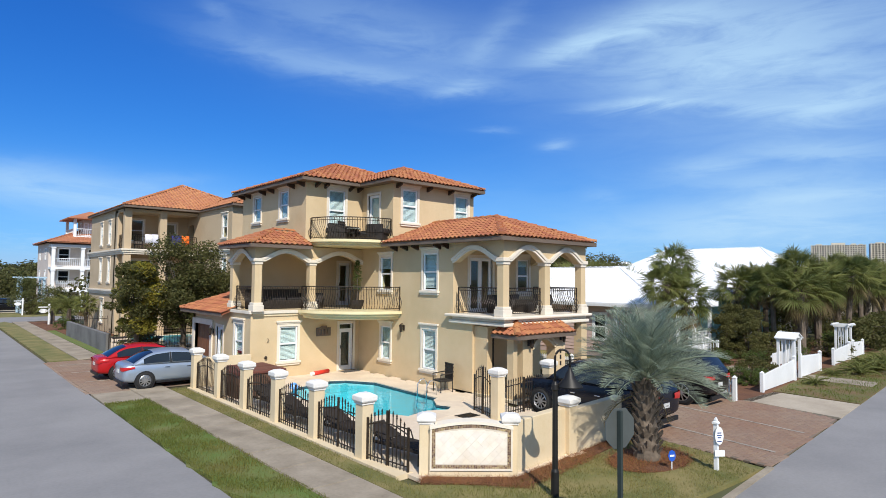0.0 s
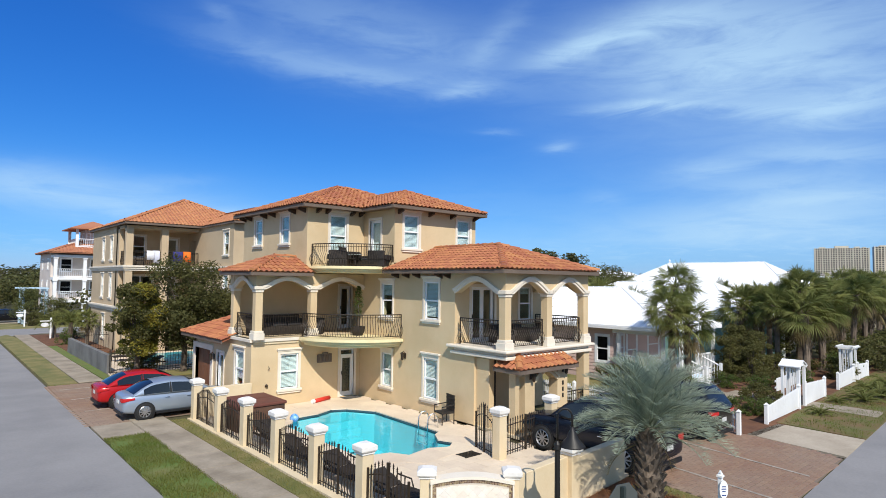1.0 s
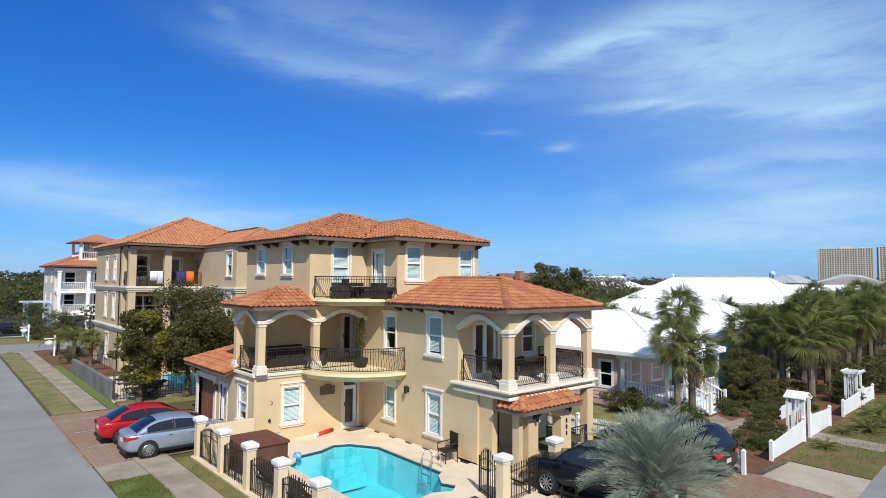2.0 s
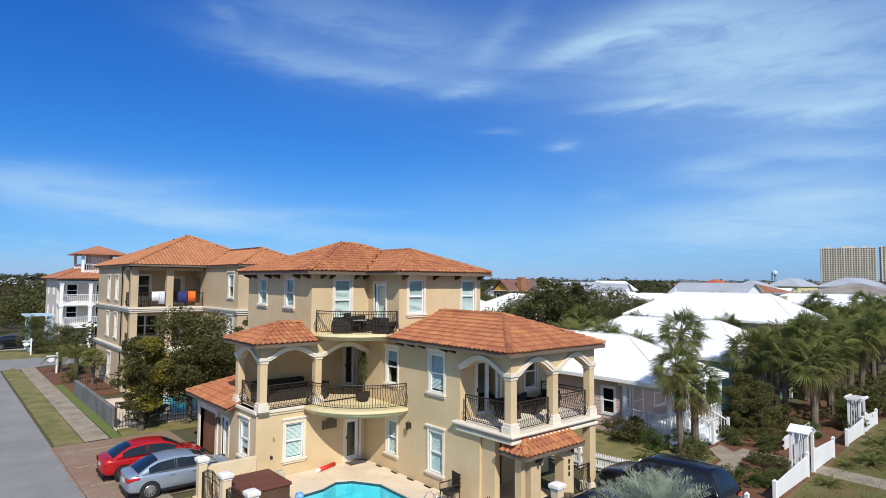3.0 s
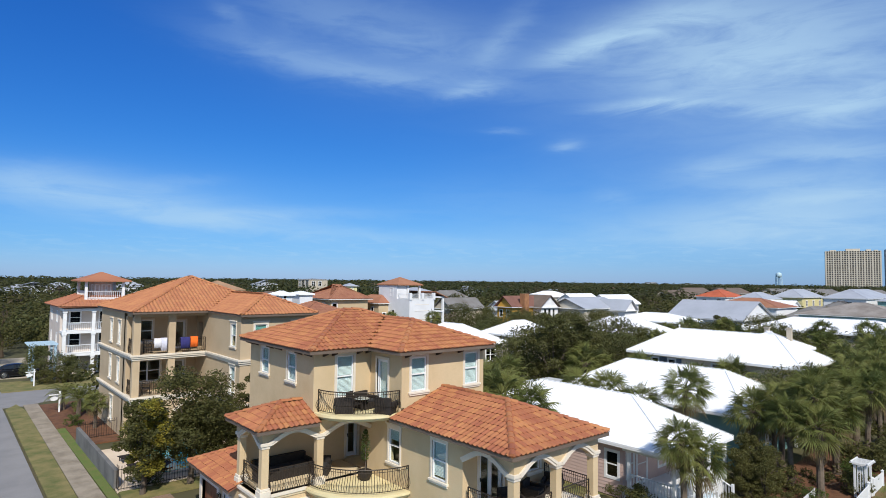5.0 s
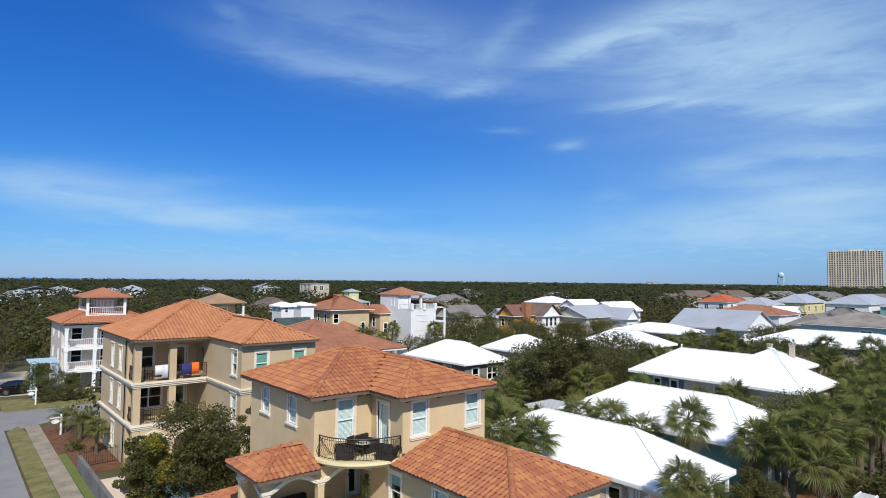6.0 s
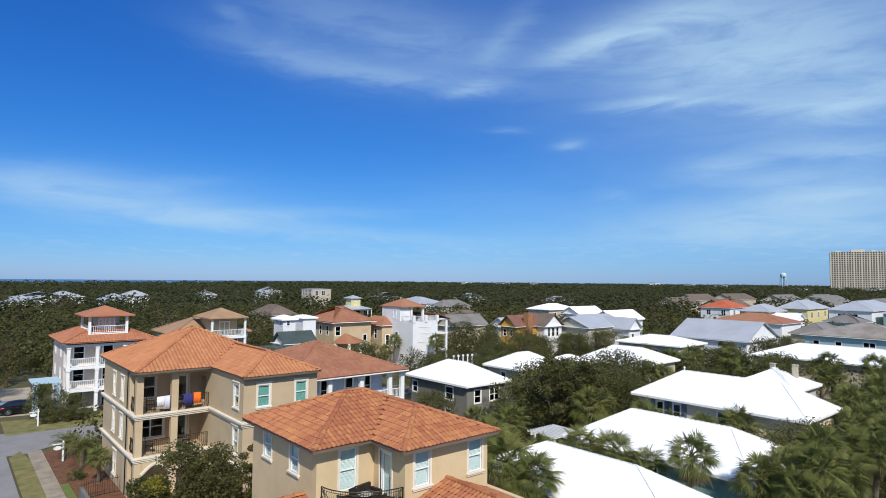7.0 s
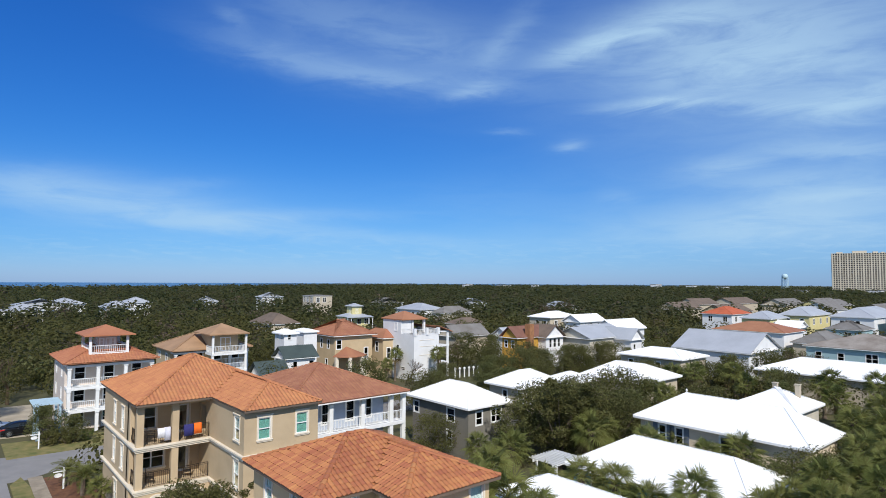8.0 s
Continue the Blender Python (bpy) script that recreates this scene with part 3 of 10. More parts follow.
def villa_roof(house, main, wing, z, k, material, w=0.225, ln=0.34, single=0, label="", h0=0.055, lip=0.03):
    """A hip roof with a hipped wing that comes forward (towards -y); k: the slope."""
    x0, x1, y0, y1 = main
    a0, a1, b0 = wing
    hy, hx = (y1 - y0) / 2, (x1 - x0) / 2
    h = min(hx, hy)
    zr = z + h * k
    r0, r1 = ((x0 + h, (y0 + y1) / 2, zr), (x1 - h, (y0 + y1) / 2, zr)) if hx >= hy else (((x0 + x1) / 2, y0 + h, zr), ((x0 + x1) / 2, y1 - h, zr))
    g = (a1 - a0) / 2
    zw = z + g * k
    ap, vl = ((a0 + a1) / 2, b0 + g, zw), ((a0 + a1) / 2, y0 + g, zw)
    A, B, C, D = (x0, y0, z), (x1, y0, z), (x1, y1, z), (x0, y1, z)
    a, b, c, d = (a0, b0, z), (a1, b0, z), (a1, y0, z), (a0, y0, z)
    south = [A, d, vl, c, B] + ([r1, r0] if hx >= hy else [r0])
    west = [D, A, r0] + ([] if hx >= hy else [r1])
    north = [C, D, r0, r1] if hx >= hy else [C, D, r1]
    east = [B, C, r1] if hx >= hy else [B, C, r1, r0]
    if hx < hy:
        west = [D, A, r0, r1]
    planes = [[d, a, ap, vl], [a, b, ap], south, west, [b, c, vl, ap], north, east]
    lines = [(a, ap), (ap, vl), (b, ap), (A, r0), (B, r1 if hx >= hy else r0), (C, r1), (D, r0 if hx >= hy else r1), (r0, r1)]
    lines = [q for q in lines if (Vector(q[0]) - Vector(q[1])).length > 0.3]
    eaves = [(x0, y1, x0, y0, z), (x0, y0, a0, y0, z), (a0, y0, a0, b0, z), (a0, b0, a1, b0, z), (a1, b0, a1, y0, z), (x1, y0, x1, y1, z), (x1, y1, x0, y1, z)]
    return sloped_roof(house, planes, lines, material, w, ln, single, eaves, label=label, h=h0, lip=lip)


def soffit(house, outer, z):
    part("soffit", M().prism(outer, z - 0.14, z - 0.11), SOFFIT, house)


def brackets(house, face, us, z, reach=0.34):
    """Dark timber brackets under the eaves, one piece each."""
    m = M()
    m.add([(-0.05, 0, 0), (0.05, 0, 0), (0.05, -reach, 0), (-0.05, -reach, 0), (-0.05, 0, -0.2), (0.05, 0, -0.2), (0.05, -reach, -0.08), (-0.05, -reach, -0.08)],
          [(0, 1, 2, 3), (4, 7, 6, 5), (0, 4, 5, 1), (1, 5, 6, 2), (2, 6, 7, 3), (3, 7, 4, 0)])
    me = bpy.data.meshes.get("eave_bracket") or shared("eave_bracket", m, WOOD_DARK)
    turn = {("y", -1): 0, ("x", -1): -90, ("y", 1): 180, ("x", 1): 90}[(face.ax, face.s)]
    for u in us:
        q = face.p(u, 0, z)
        piece("eave_bracket", me, house, Matrix.Translation(q) @ Matrix.Rotation(radians(turn), 4, "Z"))


# ---- the corner villa ----
villa = thing("house", 14.9, 22.5, 0, "three-storey tan stucco villa with terracotta roofs, arched loggias, curved balconies", "house")
T = 0.25
F2, F3 = 2.75, 5.72          # floor heights
F3B = 5.6                    # the top balcony
E1, E2, E3 = 5.45, 5.6, 8.35  # eaves: left loggia, right wing, top

fW1 = Face("x", 9.85, -1)     # low left front
fS1 = Face("y", 22.5, -1)     # front of the left part
fW2 = Face("x", 14.9, -1)     # side of the right wing
fW3 = Face("x", 12.15, -1)    # upper left side
fS3 = Face("y", 20.15, -1)    # front of the upper right part
fB = Face("y", 16.2, -1)      # back of the bay loggia
fL = Face("y", 24.8, -1)      # back of the left loggia

m = M()
wall_mesh(m, fS1, 9.85, 14.9, 0, F2, T, [(11.08, 11.88, 0.68, 2.1), (13.9, 14.6, 0.06, 2.12)])
part("wall", m, STUCCO, villa)
m = M()
wall_mesh(m, fW1, 22.5 + T, 29.0, 0, F2, T, [(23.2, 24.05, 0.8, 2.2), (25.3, 26.0, 0.06, 1.95), (26.75, 29.0 - 0.25, 0.0, 1.95)])
part("wall", m, STUCCO, villa)
m = M()
wall_mesh(m, fW2, 20.15, 22.5, E2, F3 + 0.2, T)
wall_mesh(m, fW2, 16.2, 22.5, 0, E2, T, [(17.15, 17.95, 0.62, 2.15), (17.12, 17.95, 3.66, 5.12), (20.08, 20.85, 3.62, 5.02), (20.08, 20.75, 0.72, 2.1)])
wall_mesh(m, fW2, 15.15, 16.2, 0, F2 - 0.15, T)
part("wall", m, STUCCO, villa)
m = M()
wall_mesh(m, fW3, 25.05, 29.1, F2, E3 - 0.1, T, [(26.95, 27.75, 6.78, 8.0)])
wall_mesh(m, fW3, 22.5, 25.05, E2 - 0.35, E3 - 0.1, T, [(24.15, 24.95, 6.76, 8.0)])
part("wall", m, STUCCO, villa)
m = M()
wall_mesh(m, Face("y", 22.5, -1), 12.15 + T, 15.0, E2 - 0.35, E3 - 0.1, T, [(13.25, 14.08, 6.2, 7.98)])
part("wall", m, STUCCO, villa)
m = M()
wall_mesh(m, Face("x", 15.0, -1), 20.15 + T, 22.5, F3, E3 - 0.1, T, [(21.15, 21.98, F3, 7.82)])
part("wall", m, STUCCO, villa)
m = M()
wall_mesh(m, fS3, 15.0, 19.8, F3, E3 - 0.1, T, [(15.5, 16.32, 6.55, 8.0), (18.6, 19.42, 6.55, 8.0)])
part("wall", m, STUCCO, villa)
m = M()
wall_mesh(m, fB, 14.9 + T, 20.0, 0, E2 - 0.1, T, [(15.75, 17.0, F2 + 0.05, 4.95), (18.5, 19.2, 3.6, 4.95), (16.1, 17.1, 0.05, 2.15)])
part("wall", m, STUCCO, villa)
m = M()
wall_mesh(m, fL, 10.2, 16.0, F2, E2 - 0.2, T, [(15.2, 15.82, F2 + 0.05, 4.85)])
part("wall", m, STUCCO, villa)
# unseen sides and floors that close the house
m = M()
wall_mesh(m, Face("x", 16.0, -1), 22.5, 24.8, F2, E2 - 0.2, T)
wall_mesh(m, Face("x", 20.0, 1), 16.2 + T, 29.1, 0, F3, T)
wall_mesh(m, Face("x", 19.8, 1), 20.15 + T, 29.1, F3, E3 - 0.1, T)
wall_mesh(m, Face("y", 29.1, 1), 12.15 + T, 19.8 - T, 0, E3 - 0.1, T)
wall_mesh(m, Face("y", 29.0, 1), 9.85, 12.15, 0, F2, T)
part("wall", m, STUCCO, villa)
m = M()
m.box(9.9, 14.9, 22.45, 24.8, F2 - 0.2, F2)          # left loggia floor
m.box(12.2, 19.9, 24.85, 29.0, F2 - 0.2, F2)
m.box(15.0, 19.9, 16.3, 24.75, F2 - 0.2, F2)
m.box(15.1, 19.7, 20.3, 29.0, F3 - 0.2, F3)
m.box(12.3, 15.0, 22.7, 29.0, F3 - 0.2, F3)
part("floor", m, CREAM, villa)
# added dark panel: its colour stands for the dim room behind the openings
m = M()
m.box(9.95, 14.8, 22.76, 22.8, 0.0, 2.5)
part("partition", m, ROOM, villa)

# string course at the second floor, left front
part("string_course", M().box(9.86, 11.9, 22.4, 22.5, F2 - 0.1, F2 + 0.02), PALE, villa, bevel=0.01)
part("string_course", M().box(9.75, 9.852, 22.4, 24.9, F2 - 0.1, F2 + 0.02), PALE, villa, bevel=0.01)

# windows
window(villa, fS1, 11.08, 11.88, 0.68, 2.1, drop=0.95)
window(villa, fW1, 23.2, 24.05, 0.8, 2.2)
window(villa, fW2, 17.15, 17.95, 0.62, 2.15, drop=0.95)
window(villa, fW2, 17.12, 17.95, 3.66, 5.12, drop=0.9)
window(villa, fW2, 20.08, 20.85, 3.62, 5.02, drop=0.35)
window(villa, fW2, 20.08, 20.75, 0.72, 2.1, drop=1.0)
window(villa, fW3, 26.95, 27.75, 6.78, 8.0, drop=1.0)
window(villa, fW3, 24.15, 24.95, 6.76, 8.0, drop=1.0)
window(villa, Face("y", 22.5, -1), 13.25, 14.08, 6.2, 7.98, drop=1.0, sill=False)
window(villa, fS3, 15.5, 16.32, 6.55, 8.0, drop=1.0)
window(villa, fS3, 18.6, 19.42, 6.55, 8.0, drop=1.0)
window(villa, fB, 18.5, 19.2, 3.6, 4.95, drop=0.2)
glass_door(villa, fS1, 13.9, 14.6, 0.06, 2.12, transom=0.28)
glass_door(villa, Face("x", 15.0, -1), 21.15, 21.98, F3, 7.82, blind=BLIND)
glass_door(villa, fB, 15.75, 17.0, F2 + 0.05, 4.95, leaves=2, label="white framed double glass doors")
glass_door(villa, fL, 15.2, 15.82, F2 + 0.05, 4.85)
glass_door(villa, fW1, 25.3, 26.0, 0.06, 1.95, label="white framed side door with glass")
# garage door of vertical boards in a white frame
gd = part("garage_door", fW1.box(M(), 26.76, 28.74, -0.2, -0.15, 0.02, 1.94), GDOOR, villa, "red-brown stained board garage door")
for i in range(9):
    part("board", fW1.box(M(), 26.8 + i * 0.215, 26.8 + i * 0.215 + 0.2, -0.15, -0.12, 0.02, 1.92), GDOOR, gd)
part("garage_surround", frame_mesh(M(), fW1, 26.5, 29.0, 0, 2.2, 0.25, -0.1, 0.06, foot=False), PALE, villa, bevel=0.01)
# entry door, deep in the porch
m = M()
for a, b, c, d in ((16.1, 16.2, 0.05, 2.15), (17.0, 17.1, 0.05, 2.15), (16.2, 17.0, 2.05, 2.15)):
    fB.box(m, a, b, -0.12, 0.03, c, d)
for i in range(2):
    for j in range(3):
        fB.box(m, 16.26 + i * 0.36, 16.56 + i * 0.36, -0.09, -0.05, 0.15 + j * 0.63, 0.68 + j * 0.63)
fB.box(m, 16.2, 17.0, -0.13, -0.085, 0.05, 2.05)
part("entry_door", m, WOOD_DARK, villa, "dark panelled entry door")

# left loggia: columns and arches
for x, y in ((10.02, 22.42), (10.02, 24.62), (12.42, 22.42)):
    column(villa, x, y, F2, 4.72, base=0.36)
fA = Face("y", 22.28, -1)
arch(villa, fA, 10.17, 12.27, 4.72, 0.39, E2 - 0.2, 0.28)
arch(villa, fA, 12.57, 14.9, 4.72, 0.39, E2 - 0.2, 0.28)
arch(villa, Face("x", 9.88, -1), 22.57, 24.47, 4.72, 0.39, E2 - 0.2, 0.28)
m = M()
for x, y in ((10.02, 22.42), (10.02, 24.62), (12.42, 22.42)):
    m.box(x - 0.15, x + 0.15, y - 0.142, y + 0.14, 4.72, E2 - 0.2)
m.box(9.88, 10.17, 24.76, 24.9, 4.72, E2 - 0.2)
m.box(9.9, 14.9, 22.4, 24.8, E2 - 0.32, E2 - 0.2)
part("lintel", m, STUCCO, villa)

# right bay: floor, columns, arches
BY = 13.75                     # line of the bay's front columns
m = M()
m.box(14.86, 19.58, 13.58, 16.2, F2 - 0.12, F2 + 0.0)
m.box(14.76, 19.64, 13.48, 16.3, F2 - 0.24, F2 - 0.12)
m.box(14.66, 19.7, 13.38, 16.42, F2 - 0.12 + 0.12, F2 + 0.1)
part("bay_ledge", m, PALE, villa, bevel=0.03)
for x, y in ((14.98, BY), (17.2, BY), (19.42, BY)):
    column(villa, x, y, F2 + 0.1, 4.72, base=0.34)
fD = Face("y", BY - 0.15, -1)
arch(villa, fD, 15.13, 17.05, 4.72, 0.46, E2 - 0.12, 0.3)
arch(villa, fD, 17.35, 19.27, 4.72, 0.46, E2 - 0.12, 0.3)
arch(villa, Face("x", 14.83, -1), BY + 0.15, 16.12, 4.72, 0.46, E2 - 0.12, 0.3)
arch(villa, Face("x", 19.57, 1), BY + 0.15, 16.12, 4.72, 0.46, E2 - 0.12, 0.3)
m = M()
for x in (14.98, 17.2, 19.42):
    m.box(x - 0.15, x + 0.15, BY - 0.15, BY + 0.15, 4.72, E2 - 0.12)
m.box(14.9, 19.5, BY - 0.05, 16.2, E2 - 0.25, E2 - 0.13)
part("lintel", m, STUCCO, villa)
m = M().box(19.24, 19.6, BY - 0.18, BY + 0.18, 0.0, F2 - 0.24)
c = part("post", m, STUCCO, villa, bevel=0.015)
part("plinth", M().box(19.16, 19.68, BY - 0.26, BY + 0.26, 0.0, 0.35), PALE, c, bevel=0.01)

# railings
Z2 = F2 + 0.02
railing(villa, [(10.28, 22.42), (12.2, 22.42)], Z2 + 0.02)
railing(villa, [(10.02, 24.38), (10.02, 22.68)], Z2 + 0.02)
R2 = [(14.9 - 2.95 * math.cos(a), 22.3 - 2.85 * math.sin(a)) for a in [math.pi / 2 * i / 20 for i in range(21)]]
railing(villa, R2, Z2 + 0.04)
R3 = [(14.98 - 2.6 * math.cos(a), 22.46 - 2.2 * math.sin(a)) for a in [math.pi / 2 * (i / 18) for i in range(19)]]
railing(villa, R3, F3B + 0.14, h=0.92)
railing(villa, [(14.98, 15.98), (14.98, BY + 0.25)], F2 + 0.12)
railing(villa, [(15.23, BY), (16.95, BY)], F2 + 0.12)
railing(villa, [(17.45, BY), (19.17, BY)], F2 + 0.12)
railing(villa, [(19.42, BY + 0.25), (19.42, 16.1)], F2 + 0.12)
railing(villa, [(17.85, 13.6), (19.2, 13.6)], 0.1, h=1.0, belly=0.08)


def curved_slab(cx, cy, steps, name, material):
    """A quarter-round balcony: rings of (rx, ry, z) from below, round the inner corner."""
    mm = M()
    rings = []
    for rx, ry, z in steps:
        rings.append([(cx, cy, z)] + [(cx - rx * math.cos(math.pi / 2 * i / 28), cy - ry * math.sin(math.pi / 2 * i / 28), z) for i in range(29)])
    mm.ring(rings)
    return part(name, mm, material, villa, "curved cream balcony slab with stepped moulding")


curved_slab(14.88, 22.28, [(2.72, 2.62, F2 - 0.32), (2.88, 2.78, F2 - 0.28), (2.88, 2.78, F2 - 0.2), (3.0, 2.9, F2 - 0.18), (3.0, 2.9, F2 - 0.09), (3.1, 3.0, F2 - 0.08), (3.1, 3.0, F2 + 0.03)], "balcony_slab", YELLOW)
curved_slab(14.98, 22.48, [(2.45, 2.02, F3B - 0.16), (2.6, 2.15, F3B - 0.13), (2.6, 2.15, F3B - 0.06), (2.72, 2.26, F3B - 0.05), (2.72, 2.26, F3B + 0.01), (2.82, 2.36, F3B + 0.02), (2.82, 2.36, F3B + 0.13)], "balcony_slab", YELLOW)

# roofs
villa_roof(villa, (11.7, 20.1, 21.95, 29.4), (14.5, 20.02, 19.6), E3, 0.385, TILE, label="terracotta barrel tile hip roof, weathered, with ridge caps")
x0, x1, y0, y1 = 14.4, 19.82, 13.28, 20.14
ap, bk = (17.28, 16.2, E2 + 1.02), (17.28, y1, E2 + 1.02)
a, b, c, d = (x0, y0, E2), (x1, y0, E2), (x1, y1, E2), (x0, y1, E2)
sloped_roof(villa, [[d, a, ap, bk], [a, b, ap], [b, c, bk, ap]], [(a, ap), (b, ap), (ap, bk)], TILE, single=280,
            eaves=[(x0, y1, x0, y0, E2), (x0, y0, x1, y0, E2), (x1, y0, x1, y1, E2)])
x0, x1, y0, y1 = 9.5, 12.14, 21.85, 25.15
ap, bk = (11.15, 23.5, E1 + 0.67), (x1, 23.5, E1 + 0.67)
a, b, c, d = (x0, y0, E1), (x1, y0, E1), (x1, y1, E1), (x0, y1, E1)
sloped_roof(villa, [[d, a, ap], [a, b, bk, ap], [c, d, ap, bk]], [(a, ap), (d, ap), (ap, bk)], TILE,
            eaves=[(x0, y1, x0, y0, E1), (x0, y0, x1, y0, E1)])
x0, x1, y0, y1 = 9.4, 12.14, 25.1, 29.5
z, zt = 2.62, 3.72
a, b, c, d = (x0, y0, z), (x1, y0, zt), (x1, y1 - 2.6, zt), (x0, y1, z)
e = (x1, y1, z)
k = z + (9.84 - x0) / (x1 - x0) * (zt - z)
sloped_roof(villa, [[d, (x0, 24.4, z), (9.84, 24.4, k), (9.84, y0, k), b, c], [e, d, c]], [(d, c)], TILE, eaves=[(x0, y1, x0, 24.4, z), (x1, y1, x0, y1, z)])
# porch roof
x0, x1, y0, y1 = 14.78, 17.95, 12.9, 14.1
z = 2.28
ap, bk = (15.7, 13.85, z + 0.45), (17.95, 13.85, z + 0.45)
a, b, d = (x0, y0, z), (x1, y0, z), (x0, 14.1, z)
sloped_roof(villa, [[a, b, bk, ap], [d, a, ap]], [(a, ap)], TILE, w=0.225, ln=0.3, eaves=[(x0, y1, x0, y0, z), (x0, y0, x1, y0, z)])
# porch walls with an arched way in
for b_ in ((15.02, 15.22, 13.3, 13.6, 0, 2.2), (15.45, 15.95, 13.25, 13.65, 0, 2.2), (17.2, 17.78, 13.25, 13.65, 0, 2.2), (16.62, 16.85, 14.3, 14.5, 0, 2.2), (15.0, 15.25, 14.5, 15.15, 0, F2 - 0.3), (15.02, 17.78, 13.655, 14.2, 2.1, 2.2), (15.222, 15.448, 13.3, 13.6, 1.95, 2.2)):
    part("porch_wall", M().box(*b_), STUCCO, villa, bevel=0.01)
arch(villa, Face("y", 13.27, -1), 15.95, 17.2, 1.72, 0.32, 2.2, 0.34, trim=CREAM)
part("porch_step", M().box(14.9, 18.0, 13.0, 16.2, 0.0, 0.1), CREAM, villa, bevel=0.01)

# timber brackets under the eaves
brackets(villa, fW3, [22.7, 23.6, 25.6, 26.5, 28.2, 28.9], E3 - 0.15)
brackets(villa, Face("y", 22.5, -1), [12.6, 13.05, 14.3, 14.75], E3 - 0.15)
brackets(villa, fS3, [15.2, 16.9, 18.2, 19.65], E3 - 0.15)
brackets(villa, fW2, [16.5, 16.95, 18.3, 19.0, 19.7], E2 - 0.15)
for p in ([(11.75, 22.0), (14.5, 22.0), (14.5, 19.65), (19.97, 19.65), (19.97, 22.0), (20.05, 29.35), (11.75, 29.35)],):
    soffit(villa, p, E3)
soffit(villa, [(14.45, 13.33), (19.77, 13.33), (19.77, 20.1), (14.45, 20.1)], E2)
soffit(villa, [(9.55, 21.9), (12.1, 21.9), (12.1, 25.1), (9.55, 25.1)], E1)

# wall lanterns
def lantern(face, u, z):
    mm = M()
    face.box(mm, u - 0.05, u + 0.05, 0, 0.03, z - 0.1, z + 0.12)
    q = face.p(u, 0.02, z + 0.1)
    w = face.p(u, 0.16, z + 0.16)
    mm.tube([q, face.p(u, 0.1, z + 0.2), w], 0.012, 5)
    lt = part("lantern", mm, BRONZE, villa, "dark bronze wall lantern")
    k = M()
    k.turn(w[0], w[1], [(0.02, z + 0.17), (0.09, z + 0.12), (0.07, z + 0.1), (0.055, z - 0.12), (0.02, z - 0.16)], 8)
    part("lantern_head", k, BRONZE, lt)


lantern(fW2, 19.15, 2.1)
lantern(Face("y", 13.25, -1), 15.72, 1.95)
lantern(Face("y", 13.25, -1), 17.5, 2.05)
lantern(fW1, 26.4, 1.7)
# house number, as plain bars
m = M()
for i in range(3):
    m.box(17.46, 17.54, 13.235, 13.25, 1.05 + i * 0.22, 1.2 + i * 0.22)
part("number_plate", m, IRON, villa, "three dark bars on the porch pier")
# cast relief over the patio and small wall fittings
m = M()
m.box(12.75, 13.45, 22.44, 22.5, 1.62, 1.98)
m.box(12.95, 13.25, 22.42, 22.46, 1.98, 2.06)
for i in range(4):
    m.box(12.82 + i * 0.15, 12.9 + i * 0.15, 22.40, 22.46, 1.68, 1.92)
part("wall_relief", m, FASCIA, villa, "weathered brown cast relief plaque", bevel=0.015)
m = M()
m.turn(10.5, 22.46, [(0.05, 0.85), (0.07, 0.9), (0.03, 0.96)], 6)
m.tube([(10.55, 22.47, 1.5), (10.6, 22.42, 1.58), (10.56, 22.46, 1.66)], 0.012, 4)
part("hose_bib", m, BRONZE, villa)


# ---- ground, streets, lawns ----
ASPHALT = mat("grey_asphalt", (0.25, 0.238, 0.228), 0.9, 0.14, 3.0, 40, 0.2, second=(0.195, 0.187, 0.182))
CONCRETE = mat("old_concrete", (0.33, 0.275, 0.205), 0.9, 0.2, 1.1, 50, 0.2, second=(0.215, 0.175, 0.125))
PALECONC = mat("pale_concrete", (0.43, 0.36, 0.27), 0.9, 0.18, 1.3, 50, 0.2, second=(0.33, 0.27, 0.195))
GRASS = mat("spring_lawn", (0.10, 0.15, 0.028), 0.95, 0.35, 0.9, 90, 0.6, second=(0.15, 0.145, 0.045))
DRYGRASS = mat("dry_lawn", (0.225, 0.182, 0.07), 0.95, 0.35, 1.1, 90, 0.6, second=(0.10, 0.115, 0.03))
ROUGH = mat("rough_lawn", (0.115, 0.115, 0.032), 0.95, 0.35, 1.0, 90, 0.6, second=(0.17, 0.095, 0.045))
MULCH = mat("pine_straw_mulch", (0.17, 0.075, 0.035), 0.95, 0.4, 0.6, 110, 0.8, second=(0.10, 0.045, 0.024))
PAVERS = mat("brick_paving", (0.25, 0.175, 0.125), 0.9, 0.18, 3.2, 30, 0.2, second=(0.235, 0.135, 0.085), rand=0.13)
JOINT = mat("sandy_joint", (0.20, 0.15, 0.11), 0.95, 0.2, 1.0, 60, 0.2)
TRAVERTINE = mat("cream_travertine", (0.70, 0.58, 0.44), 0.7, 0.10, 1.4, 40, 0.1, second=(0.61, 0.49, 0.36), rand=0.10)
WOODLAND = mat("woodland_floor", (0.075, 0.078, 0.032), 0.95, 0.4, 30.0, 2.0, 0.0, second=(0.09, 0.07, 0.035))
MARK = mat("worn_white_paint", (0.40, 0.34, 0.28), 0.85, 0.3, 0.4, 60, 0.05)
SAND = mat("pale_sand", (0.42, 0.36, 0.27), 0.95, 0.2, 2.0, 40, 0.2)


def flat(name, outline, top, thick, material, label="", category="", parent=None):
    ob = part(name, M().prism(outline, top - thick, top), material, parent)
    return tagged(ob, label, category, kind="structure") if not parent else ob


